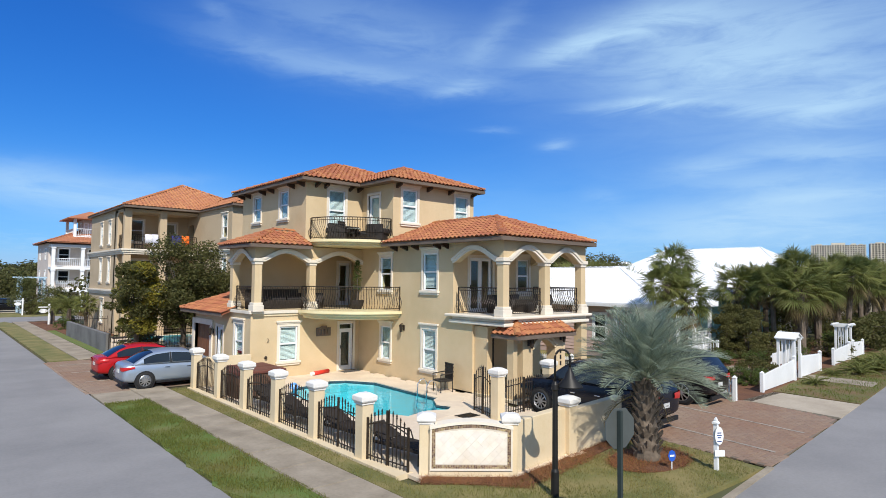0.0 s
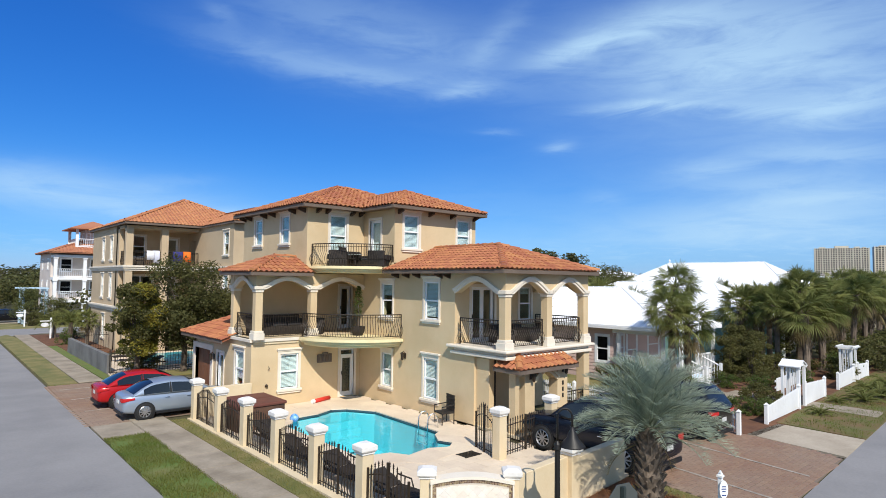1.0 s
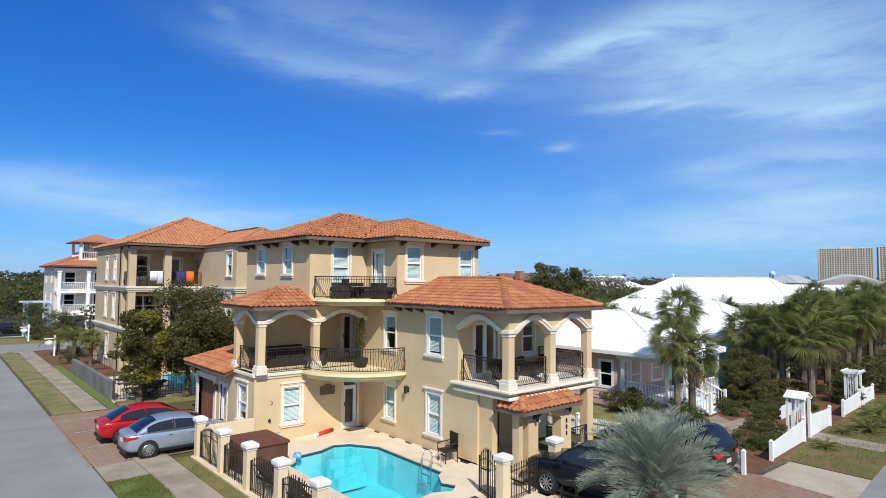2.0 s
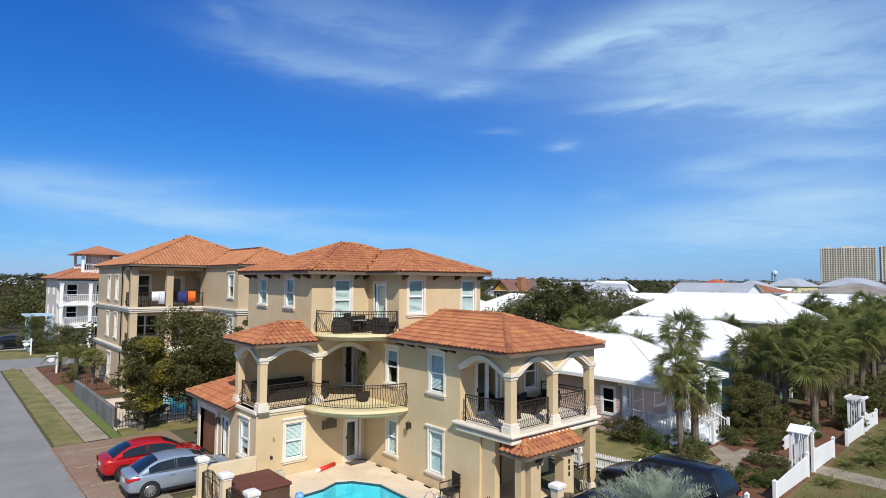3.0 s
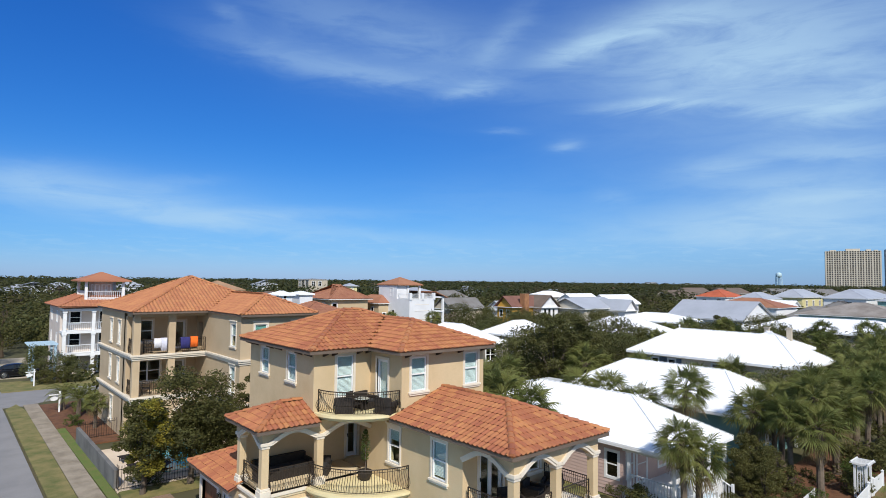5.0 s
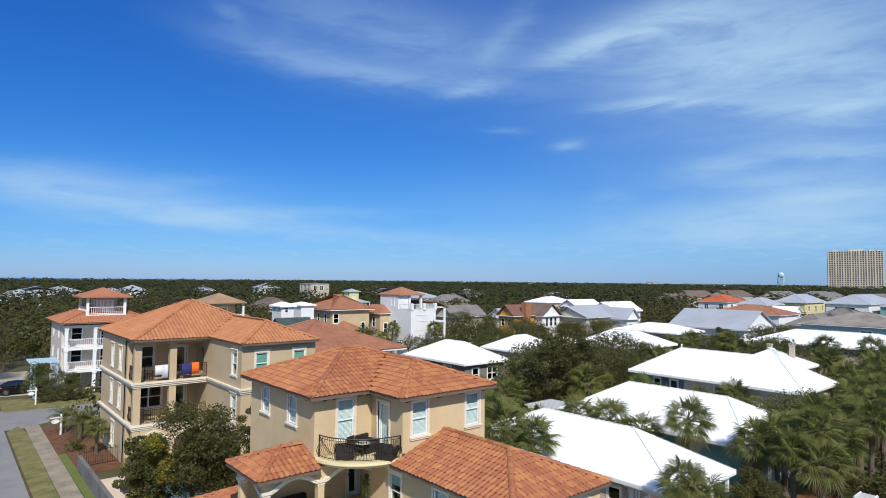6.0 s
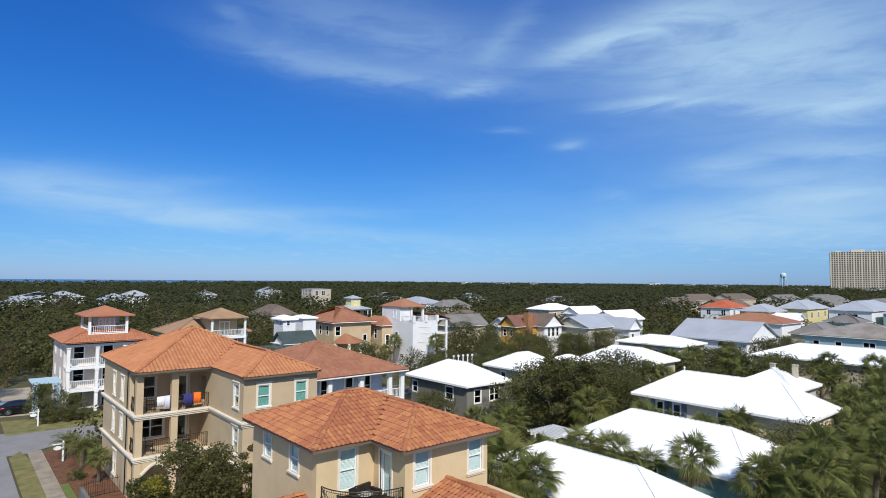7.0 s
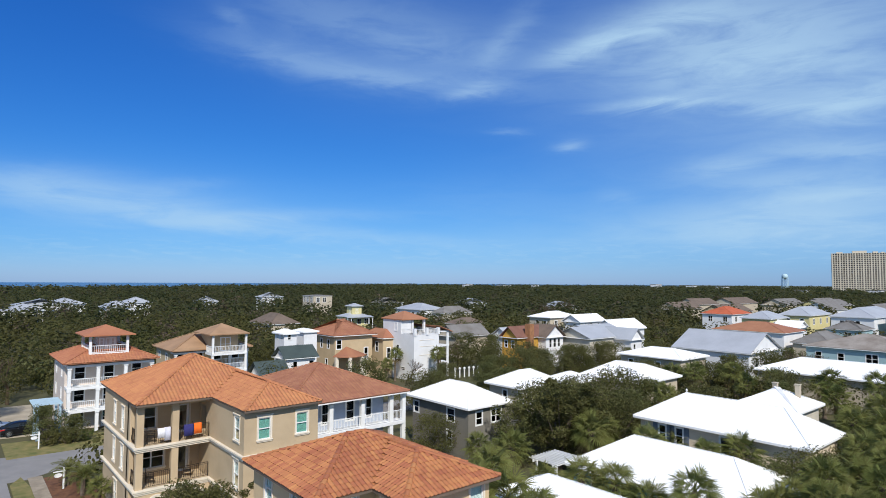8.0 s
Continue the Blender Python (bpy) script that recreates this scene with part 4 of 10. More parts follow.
m = M()
gx, gy = [-4800, 9.6, 13.6, 4800], [-4800, 13.8, 20.6, 4800]
for i in range(3):
    for j in range(3):
        if (i, j) != (1, 1):
            m.poly([(gx[i], gy[j], -0.06), (gx[i + 1], gy[j], -0.06), (gx[i + 1], gy[j + 1], -0.06), (gx[i], gy[j + 1], -0.06)])
tagged(part("ground", m, WOODLAND, None, "sandy woodland ground with dry grass and undergrowth"), category="ground", kind="structure")

SL = 0.065                     # the side street runs a little askew


def st(x, off=0.0):
    return 4.15 + SL * x + off


flat("road", [(-9, -60), (4.55, -60), (4.55, 140), (-9, 140)], 0.0, 0.05, ASPHALT, "grey asphalt street with faint cracks", "road")
flat("road_side", [(4.4, st(4.6) - 7.5), (140, st(140) - 7.5), (140, st(140)), (9.0, st(9.0)), (7.0, 4.9), (5.4, 6.6), (4.4, 9.4)], 0.003, 0.05, ASPHALT, "grey asphalt side street", "road")
flat("road_cross", [(4.4, 63.0), (6.0, 63.0), (8.3, 64.5), (60, 64.5), (60, 70.5), (4.4, 72.0)], 0.003, 0.05, ASPHALT, "grey asphalt cross street", "road")
m = M()
rnd = random.Random(5)
y = 6.0
pts = []
while y < 60:
    pts.append((1.2 + 0.25 * math.sin(y * 0.7) + rnd.uniform(-0.08, 0.08), y, 0.004))
    y += 0.6
for a, b in zip(pts, pts[1:]):
    m.poly([(a[0] - 0.02, a[1], 0.004), (a[0] + 0.02, a[1], 0.004), (b[0] + 0.02, b[1], 0.004), (b[0] - 0.02, b[1], 0.004)])
tagged(part("road_crack", m, mat("tar", (0.07, 0.07, 0.07), 0.7), None, "thin tar-filled crack along the street"), category="crack", kind="structure")

# left verge: grass, pavement, grass up to the fence
flat("lawn_verge", [(4.6 + 0.09 * math.sin(i * 1.9) + 0.05 * math.sin(i * 4.3), 21.3 - i * 0.5) for i in range(24)] + [(4.66, 9.3), (5.2, 7.6), (5.9, 6.9), (6.75, 6.3), (6.75, 8.0), (5.83, 9.6), (5.83, 21.3)], 0.022, 0.09, GRASS, "green verge strip beside the street", "lawn")
tagged(part("pavement_bed", M().prism([(5.85, 8.0), (6.95, 7.2), (6.95, 23.4), (5.85, 23.4)], -0.06, 0.02), CONCRETE, None), "concrete pavement bed", "pavement", kind="structure")
flat("lawn_fence", [(6.97, 7.0), (9.2, 7.9), (7.45, 9.3), (7.45, 22.6), (6.97, 22.6)], 0.03, 0.09, DRYGRASS, "dry yellow-green grass along the fence", "lawn")
flat("lawn_corner", [(6.77, 6.2), (8.3, st(8.3, 0.75)), (14.1, st(14.1, 0.1)), (14.6, 8.6), (9.3, 8.05), (6.97, 6.98)], 0.034, 0.09, DRYGRASS, "patchy lawn at the street corner", "lawn")
flat("mulch_wall", [(7.7, 9.25), (9.15, 7.75), (14.3, 8.35), (14.3, 8.7), (9.4, 8.2), (7.95, 9.45)], 0.05, 0.1, MULCH, "red-brown pine straw bed along the wall", "mulch")
flat("mulch_palm", [(12.7 + 1.15 * math.cos(a), 7.1 + 0.75 * math.sin(a)) for a in [2 * math.pi * i / 18 for i in range(18)]], 0.06, 0.1, MULCH, "pine straw ring round the palm", "mulch")
# further lawns and the far pavement along the left street
flat("lawn_far", [(4.7, 33.2), (5.85, 33.2), (6.0, 60.5), (5.6, 64.0), (4.7, 62.0)], 0.035, 0.09, DRYGRASS, "dry verge beside the street", "lawn")
flat("lawn_far_inner", [(7.05, 33.2), (7.5, 33.2), (7.6, 46.0), (7.6, 52.0), (7.05, 52.0)], 0.035, 0.09, GRASS, "green strip along the grey wall", "lawn")
flat("lawn_white_house", [(5.0, 70.9), (22, 70.9), (22, 76.0), (5.0, 78.0)], 0.035, 0.09, DRYGRASS, "lawn before the white house", "lawn")
flat("mulch_villa", [(7.62, 46.0), (10.2, 46.0), (10.2, 62.5), (7.1, 62.5), (7.06, 52.1), (7.62, 52.1)], 0.05, 0.1, MULCH, "pine straw bed with low palms", "mulch")
flat("drive_sand", [(-2, 82), (9.5, 80), (9.5, 100), (-2, 100)], 0.01, 0.06, SAND, "pale sandy driveway", "driveway")
# courtyard floor of the second villa
flat("lawn_court", [(7.53, 33.15), (14.9, 33.15), (14.9, 34.9), (7.66, 34.95)], 0.035, 0.08, DRYGRASS, "dry grass strip under the oaks", "lawn")
flat("pool_deck_far", [(7.6, 35.0), (15.0, 35.0), (15.0, 44), (7.9, 44)], 0.03, 0.08, TRAVERTINE, "pale pool deck behind the fence", "patio")
# right side: cottage gardens
flat("lawn_cottage", [(21.6, st(21.6, 2.7)), (48, st(48, 0.3)), (48, 14.5), (21.6, 13.2)], 0.03, 0.09, MULCH, "pine straw garden with shrubs", "mulch")
flat("lawn_front", [(24.0, st(24.0, 0.0)), (70, st(70, 0.0)), (70, st(70, 2.6)), (24.2, st(24.2, 2.8))], 0.05, 0.1, ROUGH, "lawn strip before the picket fence", "lawn")
flat("lawn_side", [(21.8, 12.0), (27.5, 12.4), (27.5, 30), (21.0, 30)], 0.04, 0.09, DRYGRASS, "grass beside the cottage", "lawn")
flat("path_cottage", [(28.4, 13.3), (29.6, 13.3), (28.3, 11.7), (24.9, 10.75), (22.0, 9.5), (22.0, 10.5), (24.0, 11.6), (27.0, 12.1)], 0.06, 0.08, CONCRETE, "pale concrete garden path", "path")
flat("path_gate", [(28.2, st(28.2, 0.3)), (29.6, st(29.6, 0.3)), (29.8, 12.3), (28.4, 12.3)], 0.065, 0.08, CONCRETE, "pale concrete path to the arbor", "path")
flat("driveway_apron", [(21.12, st(21.12, 0.0)), (23.96, st(23.96, 0.0)), (24.12, st(24.12, 2.7)), (21.6, st(21.6, 3.0))], 0.03, 0.06, PALECONC, "stained pale concrete driveway apron", "driveway")


def paving(name, outline, top, size, label, material=PAVERS, gap=0.012, singles=0, depth=0.05):
    """Pavers laid row by row on a sandy bed."""
    base = tagged(part(name, M().prism(outline, top - depth, top - 0.012), JOINT, None, label), category="paving", kind="structure")
    rest = M()
    n = 0
    xs, ys = [p[0] for p in outline], [p[1] for p in outline]
    w, d = size
    me = None
    j = 0
    y = min(ys)
    rr = random.Random(3)
    while y < max(ys):
        x = min(xs) - (w / 2 if j % 2 else 0)
        while x < max(xs):
            if inside(outline, x + w / 2, y + d / 2):
                z = top - 0.004 + rr.uniform(-0.003, 0.003)
                if n < singles:
                    if me is None:
                        s = M().add([(0, 0, -0.03), (w - gap, 0, -0.03), (w - gap, d - gap, -0.03), (0, d - gap, -0.03), (0.006, 0.006, 0), (w - gap - 0.006, 0.006, 0), (w - gap - 0.006, d - gap - 0.006, 0), (0.006, d - gap - 0.006, 0)],
                                    [(4, 5, 6, 7), (0, 1, 5, 4), (1, 2, 6, 5), (2, 3, 7, 6), (3, 0, 4, 7)])
                        me = shared("paver", s, material)
                    piece("paver", me, base, Matrix.Translation((x, y, z)))
                    n += 1
                else:
                    rest.add([(x, y, z - 0.02), (x + w - gap, y, z - 0.02), (x + w - gap, y + d - gap, z - 0.02), (x, y + d - gap, z - 0.02), (x + 0.006, y + 0.006, z), (x + w - gap - 0.006, y + 0.006, z), (x + w - gap - 0.006, y + d - gap - 0.006, z), (x + 0.006, y + d - gap - 0.006, z)],
                             [(4, 5, 6, 7), (0, 1, 5, 4), (1, 2, 6, 5), (2, 3, 7, 6), (3, 0, 4, 7)])
            x += w
        y += d
        j += 1
    if rest.v:
        part("pavers", rest, material, base, kind="stuff")
    return base


paving("parking_right", [(14.4, st(14.4, 0.05)), (20.9, st(20.9, 0.05)), (22.0, st(22.0, 3.0)), (22.0, 13.0), (14.9, 13.0), (14.6, 8.6)], 0.02, (0.3, 0.15), "brown brick parking court")
paving("parking_left", [(4.6, 23.4), (9.7, 23.4), (9.7, 33.1), (4.6, 33.1)], 0.02, (0.3, 0.15), "brown brick parking court with worn lines")
flat("parking_apron", [(4.6, 21.4), (5.83, 21.4), (5.83, 23.38), (4.6, 23.38)], 0.012, 0.05, CONCRETE, "concrete apron", "paving")
m = M()
for x in (15.6, 18.2):
    m.prism([(x, st(x, 0.3)), (x + 0.09, st(x, 0.3)), (x + 0.9, 10.5), (x + 0.81, 10.5)], 0.02, 0.026)
for y in (26.1, 28.9, 31.6):
    m.prism([(4.9, y), (7.2, y), (7.2, y + 0.09), (4.9, y + 0.09)], 0.02, 0.026)
tagged(part("parking_lines", m, MARK, None, "worn pale parking lines"), category="marking", kind="structure")
# kerb along the corner
m = M()
ks = [(14.3, st(14.3, 0.02)), (9.0, st(9.0, 0.02)), (7.1, 4.95)]
for (a, b), (c, d) in zip(ks, ks[1:]):
    v = Vector((d - b, a - c, 0)).normalized() * 0.07
    m.prism([(a - v.x, b - v.y), (c - v.x, d - v.y), (c + v.x, d + v.y), (a + v.x, b + v.y)], -0.05, 0.03)
tagged(part("kerb", m, CONCRETE, None, "low flush concrete kerb"), category="kerb", kind="structure")

# pavement slabs
pv = thing("pavement", 6.4, 15, 0, "weathered concrete pavement slabs with dark stains", "pavement", kind="structure")
s = shared("slab", M().add([(0, 0, -0.03), (1.08, 0, -0.03), (1.08, 1.48, -0.03), (0, 1.48, -0.03), (0.008, 0.008, 0), (1.072, 0.008, 0), (1.072, 1.472, 0), (0.008, 1.472, 0)],
                          [(4, 5, 6, 7), (0, 1, 5, 4), (1, 2, 6, 5), (2, 3, 7, 6), (3, 0, 4, 7)]), CONCRETE)
for i in range(11):
    piece("slab", s, pv, Matrix.Translation((5.86, 7.3 + i * 1.5, 0.042)))
for i in range(20):
    piece("slab", s, pv, Matrix.Translation((5.9 + i * 0.006, 33.3 + i * 1.5, 0.042)))

# sea far away
def coast(deg):
    """How far off the shore lies, by the bearing from +x."""
    return float(np.interp(deg, (0, 56, 66, 76, 130), (2600, 2600, 1900, 1050, 900)))


SEA = mat("sea", (0.02, 0.07, 0.16), 0.25, 0.2, 60, 1, 0.0)
m = M()
for i in range(24):
    a, b = radians(28 + i * 4), radians(28 + (i + 1) * 4)
    ra, rb = coast(28 + i * 4), coast(32 + i * 4)
    m.poly([(ra * math.cos(a), ra * math.sin(a), 0.3), (4790 * math.cos(a), 4790 * math.sin(a), 0.3), (4790 * math.cos(b), 4790 * math.sin(b), 0.3), (rb * math.cos(b), rb * math.sin(b), 0.3)])
tagged(part("water", m, SEA, None, "dark blue sea along the horizon"), category="sea", kind="structure")

# ---- pool court ----
POOL = [(10.5, 20.15), (11.6, 20.25), (12.35, 20.6), (12.9, 20.35), (13.25, 19.8), (13.55, 19.3), (13.45, 15.35), (13.1, 15.15), (12.75, 14.6), (12.95, 14.1), (12.5, 13.75), (11.9, 14.05), (11.0, 13.85), (10.7, 14.4), (9.75, 14.6), (9.75, 19.2), (10.15, 19.5)]
court = [(7.8, 9.65), (9.35, 8.35), (14.4, 8.75), (14.4, 13.0), (15.0, 13.0), (14.9, 22.5), (7.8, 22.5)]
BASIN = mat("pool_plaster", (0.42, 0.72, 0.78), 0.6, 0.05, 1.5, 30, 0.0)
rest = M()
d = 0.55
y = 8.3
j = 0
rr = random.Random(11)
while y < 22.5:
    x = 7.8 - (0.3 if j % 2 else 0)
    while x < 15.0:
        c = (x + 0.3, y + d / 2)
        corners = [(x, y), (x + 0.6, y), (x + 0.6, y + d), (x, y + d)]
        if inside(court, *c) and not any(inside(POOL, *q) for q in corners + [c]):
            x1 = min(x + 0.594, 14.88)
            y1 = min(y + d - 0.006, 22.49)
            z = 0.05 + rr.uniform(-0.001, 0.001)
            rest.box(max(x, 7.8), x1, y, y1, -0.03, z)
        x += 0.6
    y += d
    j += 1
# coping ring and the basin
m, b = M(), M()
cx, cy = 11.6, 17.2
n = len(POOL)


def out(p, k):
    v = Vector((p[0] - cx, p[1] - cy))
    return (p[0] + v.x / v.length * k, p[1] + v.y / v.length * k)


for i in range(n):
    p, q = POOL[i], POOL[(i + 1) % n]
    po, qo = out(p, 0.95), out(q, 0.95)
    m.prism([p, q, qo, po][::-1], 0.0, 0.056)
    b.poly([(p[0], p[1], 0.02), (q[0], q[1], 0.02), (q[0], q[1], -1.4), (p[0], p[1], -1.4)])
b.poly([(x, y, -1.4) for x, y in POOL])
deck = tagged(part("patio", m, TRAVERTINE, None, "cream travertine pool deck with a coping round the pool"), category="patio", kind="structure")
part("tiles", rest, TRAVERTINE, deck, kind="stuff")
pool = thing("swimming_pool", 11.6, 17.2, 0, "turquoise swimming pool with scalloped corners and dark waterline tiles", "pool", kind="structure")
part("basin", b, BASIN, pool)
k = M()
for i in range(n):
    p, q = out(POOL[i], -0.012), out(POOL[(i + 1) % n], -0.012)
    k.poly([(p[0], p[1], 0.02), (q[0], q[1], 0.02), (q[0], q[1], -0.075), (p[0], p[1], -0.075)])
part("waterline_tiles", k, mat("dark_blue_tile", (0.05, 0.09, 0.11), 0.3, 0.2, 0.3, 60, 0.0), pool)
for i in range(3):
    part("pool_step", M().box(11.7, 13.1 - 0.1 * i, 19.75 - 0.32 * i, 20.05 - 0.32 * i, -1.3, -0.3 - 0.25 * i), BASIN, pool, bevel=0.02)
WATER = bpy.data.materials.new("pool_water")
WATER.use_nodes = True
nn, ll = WATER.node_tree.nodes, WATER.node_tree.links
nn.remove(nn["Principled BSDF"])
tr, gl, fr, ms = nn.new("ShaderNodeBsdfTransparent"), nn.new("ShaderNodeBsdfGlossy"), nn.new("ShaderNodeFresnel"), nn.new("ShaderNodeMixShader")
tr.inputs[0].default_value = (0.16, 0.82, 0.90, 1)
gl.inputs["Roughness"].default_value = 0.03
fr.inputs["IOR"].default_value = 1.33
nz, bp = nn.new("ShaderNodeTexNoise"), nn.new("ShaderNodeBump")
nz.inputs["Scale"].default_value = 3.0
tcw = nn.new("ShaderNodeNewGeometry")
ll.new(tcw.outputs["Position"], nz.inputs[0])
bp.inputs["Strength"].default_value, bp.inputs["Distance"].default_value = 0.25, 0.05
ll.new(nz.outputs[0], bp.inputs["Height"])
ll.new(bp.outputs[0], gl.inputs["Normal"])
ll.new(bp.outputs[0], fr.inputs["Normal"])
ll.new(fr.outputs[0], ms.inputs[0])
ll.new(tr.outputs[0], ms.inputs[1])
ll.new(gl.outputs[0], ms.inputs[2])
ll.new(ms.outputs[0], nn["Material Output"].inputs["Surface"])
wt = part("pool_water", M().poly([(x, y, -0.035) for x, y in POOL[::-1]]), WATER, pool)
wt.visible_shadow = False


# ---- the second villa ----
villa2 = thing("house", 15.1, 44.2, 0, "three-storey grey-tan stucco villa with orange tile roof, loggias", "house")
g2, g3, e4 = 3.1, 5.95, 8.95
nW, nS, nV, nT = Face("x", 10.2, -1), Face("y", 44.2, -1), Face("x", 15.1, -1), Face("y", 37.9, -1)
m = M()
wall_mesh(m, nW, 46.6, 54.7, 0, e4 - 0.1, 0.3, [(50.5, 51.2, 6.45, 8.0), (47.9, 48.6, 6.45, 8.0), (50.5, 51.2, 3.7, 5.3), (47.9, 48.6, 3.7, 5.3), (49.6, 50.5, 0.7, 2.3)])
part("wall", m, STUCCO2, villa2)
m = M()
wall_mesh(m, Face("y", 46.6, -1), 10.2, 15.1, 0, e4 - 0.1, 0.3, [(11.0, 12.0, g3 + 0.7, 8.2), (13.5, 14.3, g3 + 0.05, 8.1), (10.9, 12.6, g2 + 0.7, 5.3), (13.5, 14.3, g2 + 0.05, 5.2)])
part("wall", m, STUCCO2, villa2)
m = M()
wall_mesh(m, nV, 37.9, 46.6, 0, e4 - 0.1, 0.3, [(38.7, 39.55, 6.75, 8.25), (38.7, 39.55, 3.7, 5.4), (45.2, 46.2, g3 + 0.2, 8.0)])
part("wall", m, STUCCO2, villa2)
m = M()
wall_mesh(m, nT, 15.1 + 0.3, 20.4, 0, e4 - 0.1, 0.3, [(16.05, 16.9, 6.85, 8.25), (18.75, 19.6, 6.85, 8.25), (16.05, 16.9, 3.8, 5.3)])
part("wall", m, STUCCO2, villa2)
m = M()
wall_mesh(m, Face("x", 20.4, 1), 37.9 + 0.3, 54.7, 0, e4 - 0.1, 0.3)
wall_mesh(m, Face("y", 54.7, 1), 10.5, 20.1, 0, e4 - 0.1, 0.3)
part("wall", m, STUCCO2, villa2)
m = M()
for z in (g2, g3):
    m.box(10.3, 15.05, 44.3, 46.6, z - 0.25, z)
    m.box(10.6, 20.3, 46.95, 54.6, z - 0.25, z)
    m.box(15.45, 20.0, 38.3, 46.9, z - 0.25, z)
m.box(10.2, 15.05, 44.25, 46.6, e4 - 0.4, e4 - 0.2)
part("floor", m, STUCCO2, villa2)
for z0, z1 in ((0, g2 - 0.25), (g2, g3 - 0.25), (g3, e4 - 0.2)):
    for x in (10.43, 12.7):
        part("column", M().box(x - 0.23, x + 0.23, 44.2, 44.66, z0, z1), STUCCO2, villa2, bevel=0.02)
    part("column", M().box(10.2, 10.5, 46.1, 46.58, z0, z1), STUCCO2, villa2, bevel=0.02)
for z in (g2, g3):
    prof = ((0.06, z - 0.32), (0.06, z - 0.2), (0.14, z - 0.19), (0.14, z - 0.08), (0.2, z - 0.07), (0.2, z + 0.04), (-0.1, z + 0.04), (-0.1, z - 0.32))
    path = [((10.2, 54.9), (-1, 0)), ((10.2, 44.2), (-1, -1)), ((15.1, 44.2), (-1, -1)), ((15.1, 37.9), (-1, -1)), ((20.5, 37.9), (0, -1))]
    part("string_course", M().ring([[(q[0] + o[0] * e, q[1] + o[1] * e, zz) for e, zz in prof] for q, o in path]), PALE, villa2)
    railing(villa2, [(10.68, 44.42), (12.45, 44.42)], z + 0.04, h=1.0, gap=0.13, belly=0.06)
    railing(villa2, [(12.95, 44.42), (15.05, 44.42)], z + 0.04, h=1.0, gap=0.13, belly=0.1)
    railing(villa2, [(10.34, 46.05), (10.34, 44.7)], z + 0.04, h=1.0, gap=0.13, belly=0.06)
for a, b, c, d in ((50.5, 51.2, 6.45, 8.0), (47.9, 48.6, 6.45, 8.0), (50.5, 51.2, 3.7, 5.3), (47.9, 48.6, 3.7, 5.3), (49.6, 50.5, 0.7, 2.3)):
    window(villa2, nW, a, b, c, d, blind=None)
window(villa2, Face("y", 46.6, -1), 11.0, 12.0, g3 + 0.7, 8.2, blind=None, lintel=False)
window(villa2, Face("y", 46.6, -1), 10.9, 12.6, g2 + 0.7, 5.3, blind=None, lintel=False, sashes=2)
glass_door(villa2, Face("y", 46.6, -1), 13.5, 14.3, g3 + 0.05, 8.1)
glass_door(villa2, Face("y", 46.6, -1), 13.5, 14.3, g2 + 0.05, 5.2)
window(villa2, nV, 38.7, 39.55, 6.75, 8.25, drop=0.5)
window(villa2, nV, 38.7, 39.55, 3.7, 5.4, drop=0.5)
window(villa2, nT, 16.05, 16.9, 6.85, 8.25, blind=TEAL, drop=1.0, label="white sash window with closed teal blind")
window(villa2, nT, 18.75, 19.6, 6.85, 8.25, blind=TEAL, drop=1.0, label="white sash window with closed teal blind")
window(villa2, nT, 16.05, 16.9, 3.8, 5.3, blind=TEAL, drop=1.0)
arch(villa2, Face("y", 44.18, -1), 12.95, 15.1, 1.9, 0.6, g2 - 0.3, 0.3, STUCCO2)
arch(villa2, Face("y", 44.18, -1), 10.66, 12.47, 1.9, 0.6, g2 - 0.3, 0.3, STUCCO2)
villa_roof(villa2, (9.98, 20.8, 43.6, 55.2), (14.95, 20.45, 37.45), e4, 0.45, TILE2, w=0.26, ln=0.36, label="faded orange barrel tile hip roof", h0=0.045, lip=0.016)
soffit(villa2, [(10.03, 43.65), (15.0, 43.65), (15.0, 37.5), (20.4, 37.5), (20.75, 55.1), (10.03, 55.1)], e4)

# bathing towels over the railing, chairs on the loggia
def towel(x0, x1, y, top, drop, color, label):
    mm = M()
    rings = []
    for i in range(9):
        u = x0 + (x1 - x0) * i / 8
        wv = 0.012 * math.sin(i * 1.9)
        rings.append([(u, y - 0.16 + wv, top - drop), (u, y - 0.15 + wv, top - drop * 0.4), (u, y - 0.1, top + 0.01), (u, y, top + 0.04), (u, y + 0.08, top + 0.0), (u, y + 0.09 + wv, top - drop * 0.5)])
    mm.ring(rings, close=False, caps=False)
    ob = part("towel", mm, mat("towel_cloth", color, 0.95, 0.1, 0.3, 80, 0.2), None, smooth=True)
    sd = ob.modifiers.new("thick", "SOLIDIFY")
    sd.thickness = 0.012
    tagged(ob, label, "towel", "towels on the railing")


towel(11.55, 12.05, 44.42, g3 + 1.06, 0.62, (0.75, 0.74, 0.78), "white bath towel hanging over the balcony railing")
towel(12.0, 12.4, 44.42, g3 + 1.08, 0.85, (0.62, 0.62, 0.72), "pale patterned towel hanging over the balcony railing")
towel(13.3, 13.95, 44.42, g3 + 1.06, 0.75, (0.035, 0.035, 0.16), "navy blue towel hanging over the balcony railing")
towel(13.98, 14.5, 44.42, g3 + 1.08, 0.7, (0.85, 0.16, 0.02), "bright orange towel hanging over the balcony railing")


